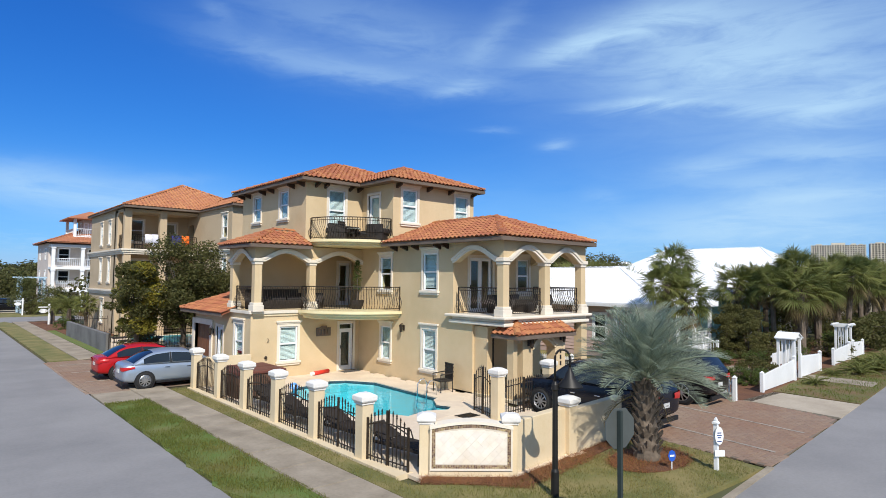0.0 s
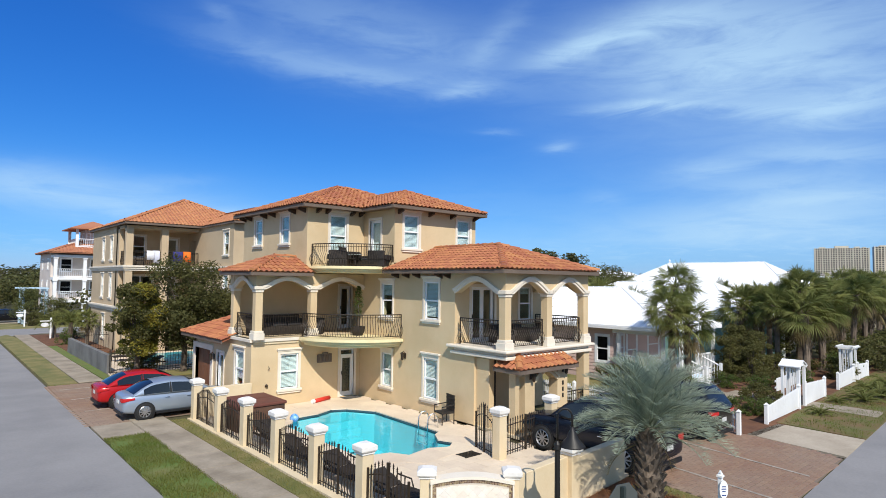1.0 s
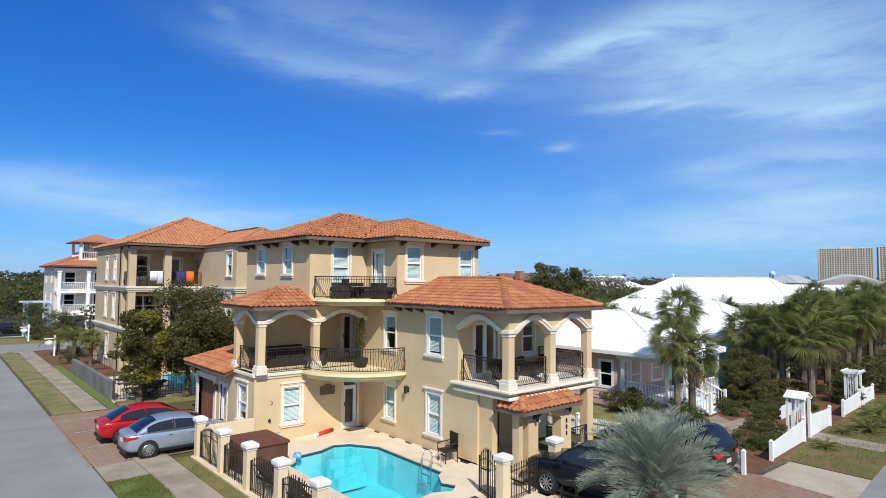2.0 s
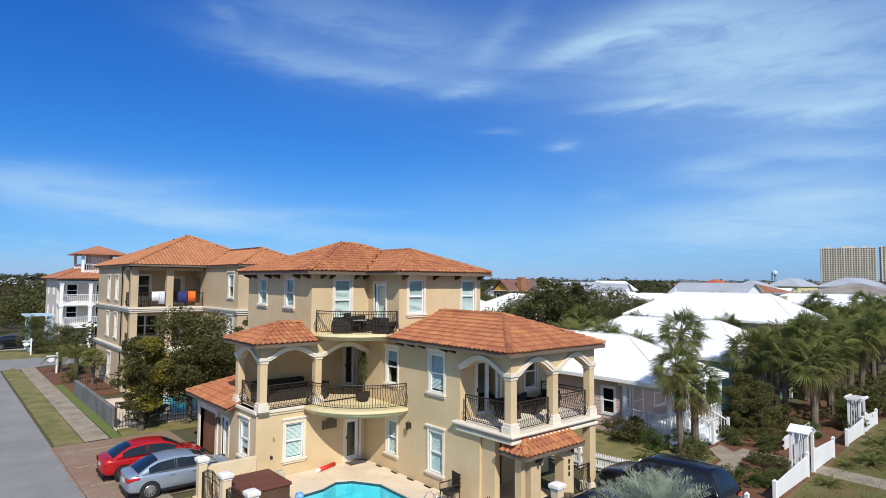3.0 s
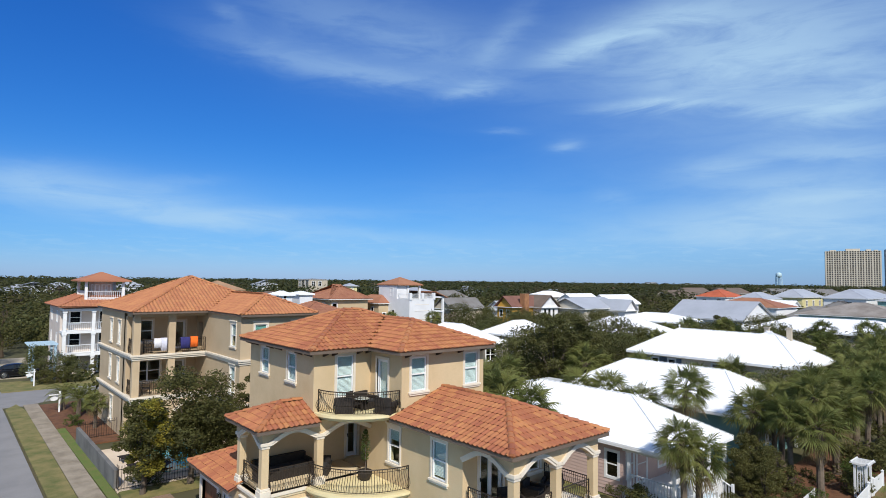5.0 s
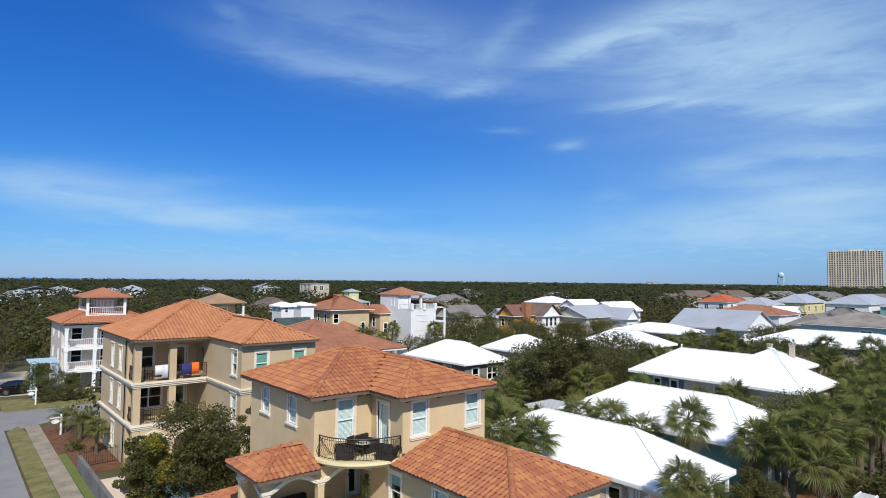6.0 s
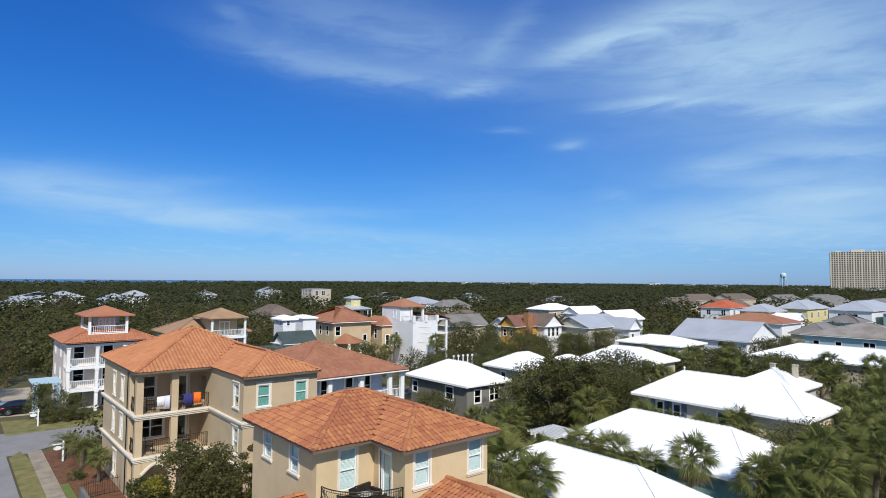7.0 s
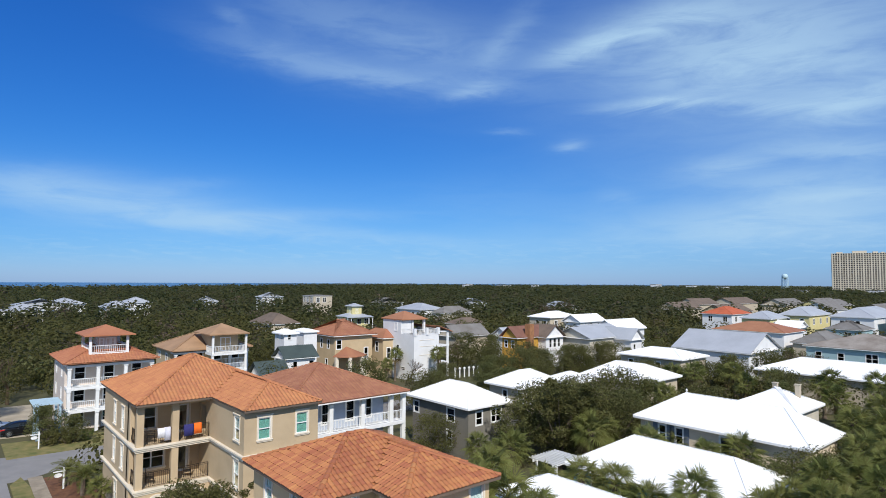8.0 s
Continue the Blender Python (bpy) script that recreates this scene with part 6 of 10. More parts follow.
box_house("house", 88.0, 99.0, 100.0, 107.0, 5.0, 7.4, BEIGE, SHINGLE, "house with a grey gable roof", along="x", gable=True, wins_y=[(92, 93.2, 3.2, 4.6)])
box_house("house", 98.0, 106.0, 93.0, 99.5, 4.8, 6.8, WHITEWALL, SILVER, "small house with a pale metal roof", along="x", gable=True)
box_house("house", 146.0, 160.0, 188.0, 206.0, 6.0, 8.4, WHITEWALL, SILVER, "house with a grey hip roof behind pines", wins_x=[(192, 194, 3, 5), (198, 200, 3, 5)])
box_house("house", 150.0, 166.0, 178.0, 186.0, 5.0, 7.5, GREYWALL, SHINGLE, "house with a dark hip roof behind pines", along="x")
box_house("house", 126.0, 138.0, 141.0, 149.0, 3.8, 5.6, BEIGE, BROWNSH, "low house with a brown hip roof", along="x")
box_house("house", 74.0, 84.0, 168.0, 184.0, 4.4, 7.4, BEIGE, BROWNSH, "house with a broad brown hip roof among trees", wins_x=[(170, 172, 2, 3.8)])
fb = box_house("house", 116.5, 125.5, 222.0, 232.0, 11.2, 11.6, BEIGE, SHINGLE, "tall flat-roofed beige house above the woods", over=0.15, wins_x=[(223, 225, 8.5, 11), (226.5, 228.5, 8.5, 11), (229.5, 231, 8.5, 11)], wins_y=[(118, 119.5, 8.5, 10.5), (121, 122.5, 8.5, 10.5)])
yt = box_house("house", 99.0, 112.0, 160.0, 170.0, 8.0, 9.6, YELLOWWALL, SILVER, "yellow house with silver roof, white verandas and lookout tower", along="x", wins_y=[(101, 103, 4.6, 7), (105, 107, 4.6, 7), (109, 111, 4.6, 7)], wins_x=[(162, 164, 4.6, 7), (166, 168, 4.6, 7)])
part("tower", M().box(103.5, 108.5, 162.5, 167.5, 8.6, 12.2), YELLOWWALL, yt)
m = M().taper(106, 165, 12.2, 12.35, 3.3, 3.3, 3.3, 3.3).taper(106, 165, 12.35, 13.6, 3.3, 3.3, 0.1, 0.1)
part("tower_roof", m, SILVER, yt)
for z in (9.3, 10.9):
    simple_window(yt, Face("x", 103.49, -1), 164.2, 165.4, z, z + 1.0)
    simple_window(yt, Face("y", 162.49, -1), 105.4, 106.6, z, z + 1.0)
for x in (98.6, 100.5, 110.0, 112.0):
    part("veranda_post", M().box(x - 0.15, x + 0.15, 158.2, 158.5, 0, 7.6), WHITE, yt)
part("veranda_roof", M().slab([(98.3, 157.8, 7.7), (112.3, 157.8, 7.7), (112.3, 160.4, 8.2), (98.3, 160.4, 8.2)], 0.12), SILVER, yt)
yt.location += Vector((-3.0, 2.6, 0))
yt.scale = (0.7, 0.7, 0.75)
for i, (x, y, w, d, z) in enumerate(((16, 278, 14, 14, 5.4), (22, 320, 22, 14, 6), (36, 330, 16, 20, 6), (50, 275, 10, 16, 6), (62, 300, 12, 12, 7), (140, 330, 14, 10, 8), (95, 300, 10, 8, 7), (175, 260, 16, 10, 6), (210, 230, 16, 10, 6), (235, 190, 18, 12, 5))):
    box_house("house", x, x + w, y, y + d, z, z + 2.6, WHITEWALL, SILVER if i != 7 else SHINGLE, "distant white house with a pale metal roof", group="distant houses", wins_x=[(y + 3, y + 4.5, z - 2.4, z - 0.8), (y + d - 4.5, y + d - 3, z - 2.4, z - 0.8)], wins_y=[(x + 2, x + 3.5, z - 2.4, z - 0.8), (x + w - 4, x + w - 2.5, z - 2.4, z - 0.8)])

# the red-brown roofed house behind the second villa
rb = box_house("house", 22.5, 35.8, 47.6, 61.4, 6.45, 9.0, mat("pale_blue_stucco", (0.42, 0.47, 0.56), 0.8, 0.06, 1.5, 40, 0.1), TILE3, "pale blue house with white porch columns and red-brown roof", over=1.9, tiles=(0.34, 0.4), wins_y=[(27.0, 27.9, 4.0, 5.9), (29.6, 30.5, 4.0, 5.9), (31.8, 32.5, 4.0, 5.9)])
part("porch_floor", M().box(24.0, 35.6, 48.1, 49.5, 3.2, 3.5), WHITEWALL, rb)
for x in (24.3, 27.3, 30.7, 34.0, 35.5):
    part("porch_column", M().box(x - 0.2, x + 0.2, 48.15, 48.55, 0.0, 6.3), WHITE, rb, bevel=0.02)
balustrade(rb, [(24.3, 48.35), (35.5, 48.35)], 3.5, h=1.0)


# ---- towered houses ----
def galleried(name, x0, x1, y0, y1, floors, eave, ridge, wall, roof_mat, label, deep=2.0, cols=4, tiles=None, over=0.5, rail=True, wins=2):
    """A house with stacked galleries on the side that looks to -y: posts, slabs and railings on every floor."""
    h = thing(name, (x0 + x1) / 2, (y0 + y1) / 2, 0, label, "house")
    step = (eave - 0.3) / floors
    a0, a1, b0, b1 = x0 + over, x1 - over, y0 + over, y1 - over
    fx, fy = Face("x", a0, -1), Face("y", b0 + deep, -1)
    hx, hy = [], []
    for f in range(floors):
        z = f * step
        for k in range(wins):
            u = b0 + deep + (b1 - b0 - deep) * (k + 0.5) / wins
            hx.append((u - 0.4, u + 0.4, z + 0.9, z + min(2.3, step - 0.4)))
        for k in range(cols - 1):
            u = a0 + (a1 - a0) * (k + 0.5) / (cols - 1)
            hy.append((u - 0.55, u + 0.55, z + (0.15 if k == 1 else 0.7), z + min(2.35, step - 0.4)))
    part("wall", wall_mesh(M(), fx, b0 + deep, b1, 0, eave - 0.1, 0.25, hx), wall, h)
    part("wall", wall_mesh(M(), fy, a0 + 0.25, a1, 0, eave - 0.1, 0.25, hy), wall, h)
    part("wall", wall_mesh(M(), Face("x", a1, 1), b0 + deep + 0.25, b1, 0, eave - 0.1, 0.25), wall, h)
    part("wall", wall_mesh(M(), Face("y", b1, 1), a0 + 0.25, a1 - 0.25, 0, eave - 0.1, 0.25), wall, h)
    for u in hx:
        simple_window(h, fx, *u)
    for u in hy:
        simple_window(h, fy, *u)
    for f in range(1, floors + 1):
        z = f * step
        part("gallery_floor", M().box(a0, a1, b0, b0 + deep, z - 0.28, z), WHITE, h, bevel=0.01)
    for f in range(floors):
        z = f * step
        for k in range(cols):
            x = a0 + 0.22 + (a1 - a0 - 0.44) * k / (cols - 1)
            m = M().box(x - 0.17, x + 0.17, b0 + 0.05, b0 + 0.39, z, z + step - 0.28)
            m.box(x - 0.23, x + 0.23, b0 - 0.01, b0 + 0.45, z + step - 0.45, z + step - 0.281)
            part("gallery_post", m, WHITE, h)
        if rail and f > 0:
            balustrade(h, [(a0 + 0.2, b0 + 0.2), (a1 - 0.2, b0 + 0.2)], z, h=0.95, gap=0.2)
    r = min((x1 - x0) / 2, (y1 - y0) / 2)
    A, B, C, D = (x0, y0, eave), (x1, y0, eave), (x1, y1, eave), (x0, y1, eave)
    if x1 - x0 >= y1 - y0:
        r0, r1 = (x0 + r, (y0 + y1) / 2, ridge), (x1 - r, (y0 + y1) / 2, ridge)
        planes = [[A, B, r1, r0], [D, A, r0], [C, D, r0, r1], [B, C, r1]]
        lines = [(A, r0), (D, r0), (B, r1), (C, r1), (r0, r1)]
    else:
        r0, r1 = ((x0 + x1) / 2, y0 + r, ridge), ((x0 + x1) / 2, y1 - r, ridge)
        planes = [[A, B, r0], [D, A, r0, r1], [C, D, r1], [B, C, r1, r0]]
        lines = [(A, r0), (D, r1), (B, r0), (C, r1), (r0, r1)]
    m = M()
    for q in planes:
        m.slab(q, 0.12)
    rf = part("roof", m, roof_mat, h)
    if tiles:
        for q in planes[:2]:
            tiled(rf, q, *tiles, roof_mat, h=0.035, lip=0.016)
    ridge_caps(rf, [q for q in lines if (Vector(q[0]) - Vector(q[1])).length > 0.3], roof_mat)
    return h


def roof_tower(h, x0, x1, y0, y1, z0, eave, peak, wall, roof_mat, veranda=1.1, over=0.6):
    """A lookout room on the roof with a railed veranda round it."""
    fx, fy = Face("x", x0 + veranda, -1), Face("y", y0 + veranda, -1)
    part("deck", M().box(x0, x1, y0, y1, z0 - 0.5, z0), WHITE, h)
    m = M()
    m.box(x0 + veranda, x1 - veranda, y0 + veranda, y1 - veranda, z0, eave - 0.05)
    part("tower", m, wall, h)
    w = (x1 - x0 - 2 * veranda)
    for k, u in enumerate((0.08, 0.42, 0.68)):
        a = x0 + veranda + w * u
        simple_window(h, Face("y", y0 + veranda - 0.005, -1), a, a + w * 0.2, z0 + (0.1 if k == 1 else 0.8), eave - 0.5)
    simple_window(h, Face("x", x0 + veranda - 0.005, -1), y0 + veranda + 0.5, y0 + veranda + 1.3, z0 + 0.8, eave - 0.5)
    for x in (x0 + 0.15, x1 - 0.15):
        for y in (y0 + 0.15, y1 - 0.15):
            part("tower_post", M().box(x - 0.14, x + 0.14, y - 0.14, y + 0.14, z0, eave - 0.1), WHITE, h)
    balustrade(h, [(x0 + 0.1, y1 - 0.1), (x0 + 0.1, y0 + 0.1), (x1 - 0.1, y0 + 0.1), (x1 - 0.1, y1 - 0.1)], z0, h=0.85, gap=0.22)
    cx, cy = (x0 + x1) / 2, (y0 + y1) / 2
    a, b = (x1 - x0) / 2 + over, (y1 - y0) / 2 + over
    m = M().taper(cx, cy, eave - 0.12, eave, a, b, a, b).taper(cx, cy, eave + 0.002, peak, a, b, 0.08, 0.08)
    part("tower_roof", m, roof_mat, h)


LILAC = mat("lilac_white_stucco", (0.60, 0.52, 0.46), 0.8, 0.06, 1.5, 40, 0.1)
wh = galleried("house", 10.2, 20.2, 77.6, 89.0, 3, 7.95, 10.0, LILAC, TILE4, "white house with galleries, an orange roof and lookout tower", cols=4, tiles=(0.36, 0.42))
roof_tower(wh, 12.9, 17.1, 79.2, 84.4, 8.75, 10.85, 11.9, LILAC, TILE4)
# blue pergola beside the white house
pb = thing("pergola", 9.0, 78.5, 0, "pale blue timber pergola beside the white house", "pergola")
BLUEP = mat("pale_blue_timber", (0.42, 0.56, 0.66), 0.6, 0.08, 0.5, 40, 0.05)
for x in (8.0, 10.0):
    for y in (77.0, 80.0):
        part("post", M().box(x - 0.12, x + 0.12, y - 0.12, y + 0.12, 0, 3.6), BLUEP, pb)
for x in (8.0, 10.0):
    part("beam", M().box(x - 0.06, x + 0.06, 76.5, 80.5, 3.6, 3.8), BLUEP, pb)
for i in range(9):
    part("slat", M().box(7.5, 10.2, 76.6 + i * 0.46, 76.72 + i * 0.46, 3.8, 3.95), BLUEP, pb)
wp = thing("swimming_pool", 16.5, 74.6, 0, "small turquoise pool in front of the white house", "pool", kind="structure")
part("basin", M().box(14.6, 19.5, 73.4, 75.8, -0.04, 0.42), WHITEWALL, wp)
part("pool_water", M().box(14.85, 19.25, 73.65, 75.55, 0.42, 0.45), mat("far_pool_water", (0.08, 0.50, 0.55), 0.08), wp)

bh = galleried("house", 24.6, 36.4, 88.6, 99.0, 3, 7.3, 9.5, TANWALL, TANROOF, "tan house with white galleries and a lookout tower", cols=5)
for z in (4.4, 6.9):
    part("gallery_floor", M().box(29.2, 34.3, 85.6, 88.6, z - 0.3, z), WHITE, bh)
    balustrade(bh, [(29.3, 88.4), (29.3, 85.8), (34.2, 85.8), (34.2, 88.4)], z, h=0.95, gap=0.2)
for x in (29.35, 34.15):
    part("gallery_post", M().box(x - 0.14, x + 0.14, 85.7, 85.98, 0, 9.5), WHITE, bh)
part("tower", M().box(29.8, 33.8, 88.0, 92.5, 6.9, 9.55), TANWALL, bh)
simple_window(bh, Face("y", 87.99, -1), 31.2, 32.6, 7.0, 8.9, panes=2)
m = M().taper(31.6, 88.9, 9.5, 9.65, 2.9, 3.6, 2.9, 3.6).taper(31.6, 88.9, 9.652, 10.95, 2.9, 3.6, 0.08, 0.08)
part("tower_roof", m, TANROOF, bh)

# tan house with a hip roof and round porch
th = box_house("house", 50.6, 59.6, 89.0, 99.8, 8.0, 10.4, TANWALL, TILE3, "tan stucco house with a red-brown hip roof and a porch", along="x", over=0.7, tiles=(0.36, 0.42),
               wins_x=[(91.6, 92.4, 5.6, 7.2), (94.0, 94.8, 5.6, 7.2), (92.2, 93.0, 2.2, 3.8)], wins_y=[(51.6, 52.6, 5.6, 7.2), (57.2, 58.0, 3.4, 5.6)])
P0 = [(53.5 + 3.2 * math.cos(a), 88.6 + 2.6 * math.sin(a), 4.6) for a in [math.pi + math.pi * i / 6 for i in range(7)]]
for a, b in zip(P0, P0[1:]):
    part("porch_roof", M().slab([a, b, (53.5, 89.6, 6.0)], 0.12), TILE3, th)
for x, y in ((50.7, 88.0), (52.4, 86.5), (54.8, 86.5), (56.3, 88.0)):
    part("porch_column", M().box(x - 0.25, x + 0.25, y - 0.25, y + 0.25, 0, 4.5), PALE, th)
box_house("house", 60.0, 64.5, 88.0, 96.0, 7.2, 8.6, TANWALL, TILE3, "lower tan wing with a tile roof and arched balcony", over=0.4, wins_y=[(61.2, 62.0, 3.4, 5.4), (62.6, 63.4, 5.0, 6.4)], wins_x=[(90, 90.9, 4.6, 6.4)])

# white house with a roof terrace
wt2 = thing("house", 66, 86, 0, "tall white stucco house with a roof terrace and lookout roof", "house")
fx, fy = Face("x", 61.4, -1), Face("y", 82.0, -1)
hx = [(86.4, 87.3, 6.9, 8.6), (86.4, 87.3, 4.2, 6.0), (84.6, 85.8, 1.6, 2.2)]
hy = [(63.2, 65.0, 2.6, 5.2)]
part("wall", wall_mesh(M(), fx, 82.0, 92.0, 0, 8.0, 0.3, [h for h in hx if h[3] < 8]), WHITEWALL, wt2)
part("wall", wall_mesh(M(), fy, 61.7, 67.0, 0, 8.0, 0.3), WHITEWALL, wt2)
part("wall", wall_mesh(M(), Face("x", 67.0, 1), 82.3, 92.0, 0, 8.0, 0.3), WHITEWALL, wt2)
part("wall", wall_mesh(M(), Face("y", 92.0, 1), 61.7, 66.7, 0, 8.0, 0.3), WHITEWALL, wt2)
part("terrace", M().box(61.6, 66.8, 82.2, 91.8, 7.3, 7.5), CONCRETE, wt2)
for h in hx:
    if h[3] < 8:
        simple_window(wt2, fx, *h)
m = M()
for z in (4.4, 5.9, 7.0):
    fy.box(m, 62.6, 65.8, 0, 0.05, z, z + 0.06)
part("wall_ledge", m, PALE, wt2)
part("tower", M().box(61.4, 63.6, 85.8, 91.5, 8.0, 10.4), WHITEWALL, wt2)
simple_window(wt2, Face("x", 61.39, -1), 87.0, 87.9, 8.4, 9.9)
for x, y in ((63.9, 85.9), (66.6, 85.9), (66.6, 91.3)):
    part("tower_post", M().box(x - 0.2, x + 0.2, y - 0.2, y + 0.2, 8.0, 10.4), WHITEWALL, wt2)
m = M().taper(64.1, 88.6, 10.4, 10.55, 2.9, 3.4, 2.9, 3.4).taper(64.1, 88.6, 10.552, 11.9, 2.9, 3.4, 0.1, 0.1)
part("tower_roof", m, TILE3, wt2)
balustrade(wt2, [(61.6, 85.7), (61.6, 82.1), (66.9, 82.1), (66.9, 88)], 8.0, h=0.9, gap=0.25)
for x, y in ((61.6, 82.1), (64.3, 82.1), (66.9, 82.1)):
    part("pier", M().box(x - 0.25, x + 0.25, y - 0.25, y + 0.25, 7.9, 9.1), WHITEWALL, wt2)
for z in (0.0, 3.0, 5.6):
    part("balcony", M().box(67.05, 69.6, 82.2, 91, z + 2.6, z + 2.85), WHITEWALL, wt2)
for y in (82.4, 86.5, 90.8):
    part("balcony_post", M().box(69.2, 69.55, y - 0.17, y + 0.17, 0, 8.2), WHITE, wt2)
part("side_roof", M().slab([(70.2, 81.8, 8.3), (70.2, 91.5, 8.3), (67.1, 91.5, 9.4), (67.1, 81.8, 9.4)], 0.12), TILE3, wt2)
wt2.location.x += 1.1
wallf = thing("garden_wall", 73, 80, 0, "white garden fence with round caps", "fence")
for i in range(7):
    part("post", M().turn(70.8 + i * 1.0, 80.6 - i * 0.15, [(0.12, 0), (0.12, 1.4), (0.22, 1.5), (0.22, 1.7), (0.05, 1.85)], 8), WHITE, wallf)

# white houses with dark green roofs
box_house("house", 40.5, 46.6, 86.4, 91.2, 5.2, 6.9, WHITEWALL, GREENROOF, "white house with a dark green gable roof", along="x", gable=True, wins_x=[(88.4, 89.2, 3, 4.6)], wins_y=[(42.2, 43.0, 2.8, 4.6), (45, 45.9, 2.8, 4.6)])
box_house("house", 35.4, 40.4, 83.4, 88.6, 3.2, 5.2, WHITEWALL, GREENROOF, "low white house with a steep dark green gable roof", along="x", gable=True)
box_house("house", 42.2, 45.2, 90.6, 95.0, 8.7, 9.3, WHITEWALL, WHITEROOF, "white lookout room above the green roof", over=0.4, wins_x=[(91.6, 92.1, 7.6, 8.5), (93.1, 93.6, 7.6, 8.5)], wins_y=[(43.2, 43.8, 7.6, 8.5)])
box_house("house", 46.0, 49.0, 91.0, 95.5, 8.8, 9.2, WHITEWALL, WHITEROOF, "white roof terrace cabin with blue posts", over=0.3)

# ---- towers on the horizon ----
CONDO = mat("cream_tower_concrete", (0.55, 0.50, 0.41), 0.85, 0.06, 30, 2, 0.0)
CONDOIN = mat("balcony_recess", (0.13, 0.125, 0.12), 0.5, 0.1, 10, 2, 0.0)


def condo(cx, cy, turn, w, d, floors, bays, label, step=2.95):
    """A slab of flats: recessed balconies between floor plates and upright fins, with roof plant."""
    h = thing("apartment_tower", 0, 0, 0, label, "tower block", "towers on the horizon")
    top = floors * step
    part("core", M().box(-w / 2 + 0.3, w / 2 - 0.3, -d / 2 + 1.6, d / 2 - 1.6, 0, top), CONDOIN, h)
    for f in range(floors + 1):
        part("floor_plate", M().box(-w / 2, w / 2, -d / 2, d / 2, f * step - 0.15, f * step + (0.15 if f in (0, floors) else 0.75)), CONDO, h)
    for b in range(bays + 1):
        x = -w / 2 + w * b / bays
        k = 0.95 if b % 3 == 0 else 0.55
        part("fin", M().box(x - k, x + k, -d / 2 - 0.25, d / 2 + 0.25, 0, top + 0.3), CONDO, h)
    for x0, x1, z in ((-0.42, -0.3, 2.2), (-0.12, 0.14, 4.0), (0.25, 0.34, 2.6), (0.4, 0.46, 1.8)):
        m = M().box(w * x0, w * x1, -d / 4, d / 4, top + 0.3, top + z)
        part("roof_plant", m, CONDO, h)
    h.matrix_basis = Matrix.Translation((cx, cy, 0)) @ Matrix.Rotation(radians(turn), 4, "Z")
    return h


condo(1085, 282, -72, 70, 25, 22, 21, "cream high-rise apartment tower with rows of balconies")
condo(1135, 208, -72, 82, 25, 23, 20, "cream high-rise apartment tower beyond the first")
wx, wy = 1496, 536
wtw = thing("water_tower", wx, wy, 0, "pale blue water tower on slender legs", "water tower")
PALEBLUE = mat("pale_blue_steel", (0.45, 0.60, 0.66), 0.5, 0.05, 5, 5, 0.0)
part("tank", M().turn(wx, wy, [(1.5, 28), (5.5, 30), (6.5, 33), (6.5, 36.5), (5, 39), (1.8, 40.3), (0.3, 40.6)], 20), PALEBLUE, wtw, smooth=True)
for k in range(6):
    a = 2 * math.pi * k / 6
    part("leg", M().tube([(wx + 8.0 * math.cos(a), wy + 8.0 * math.sin(a), 0), (wx + 6.2 * math.cos(a), wy + 6.2 * math.sin(a), 33)], 0.6, 6), PALEBLUE, wtw)
part("riser", M().tube([(wx, wy, 0), (wx, wy, 29)], 0.9, 8), PALEBLUE, wtw)
# pale town strip far off
for i, (d, a, w, h) in enumerate(((1500, 47.5, 40, 17), (1550, 44, 60, 14), (1480, 41, 30, 16), (1700, 30, 50, 20), (1600, 27, 45, 16), (1450, 24.5, 50, 14), (900, 13.5, 40, 14), (870, 18.5, 30, 13))):
    x, y = d * math.cos(radians(a)), d * math.sin(radians(a))
    w, h = w * 0.55, h * 0.68
    bb = thing("house", x, y, 0, "pale building on the horizon", "building", "pale buildings on the horizon")
    part("wall", M().box(x - w / 2, x + w / 2, y - w / 3, y + w / 3, 0, h), WHITEWALL, bb)
    part("roof", M().box(x - w / 2 - 0.5, x + w / 2 + 0.5, y - w / 3 - 0.5, y + w / 3 + 0.5, h, h + 0.6), SHINGLE, bb)
    for k in range(6):
        part("window", M().box(x - w / 2 + w * (k + 0.3) / 6, x - w / 2 + w * (k + 0.7) / 6, y - w / 3 - 0.2, y - w / 3 + 0.1, h - 4, h - 1.5), CONDOIN, bb)


# ---- plants ----
BARK = mat("grey_brown_bark", (0.13, 0.10, 0.075), 0.95, 0.3, 0.5, 40, 0.6, stretch=(1, 1, 0.3))
PALMBARK = mat("palm_trunk", (0.17, 0.13, 0.095), 0.95, 0.35, 0.4, 40, 0.7)
SABAL = leaf_mat("sabal_leaf", (0.128, 0.148, 0.040), (0.215, 0.215, 0.066), 0.4)
SABALDRY = leaf_mat("dry_palm_leaf", (0.26, 0.20, 0.10), (0.19, 0.14, 0.06))
PINDO = leaf_mat("blue_grey_palm_leaf", (0.29, 0.34, 0.25), (0.41, 0.45, 0.33), 0.45, 0.5)
OAK = leaf_mat("oak_leaf", (0.110, 0.110, 0.038), (0.155, 0.145, 0.050))
# lighter yellow leaf: sunlight put into the colour of one crown side
YOAK = leaf_mat("sunlit_yellow_leaf", (0.34, 0.29, 0.05), (0.20, 0.20, 0.042))
FOREST = leaf_mat("woodland_leaf", (0.086, 0.088, 0.027), (0.128, 0.112, 0.038), rand=0.25, scale=9.0)
OLIVE = leaf_mat("olive_shrub_leaf", (0.12, 0.13, 0.045), (0.17, 0.165, 0.06))
BRONZELEAF = leaf_mat("bare_twigs", (0.17, 0.125, 0.085), (0.13, 0.10, 0.07))
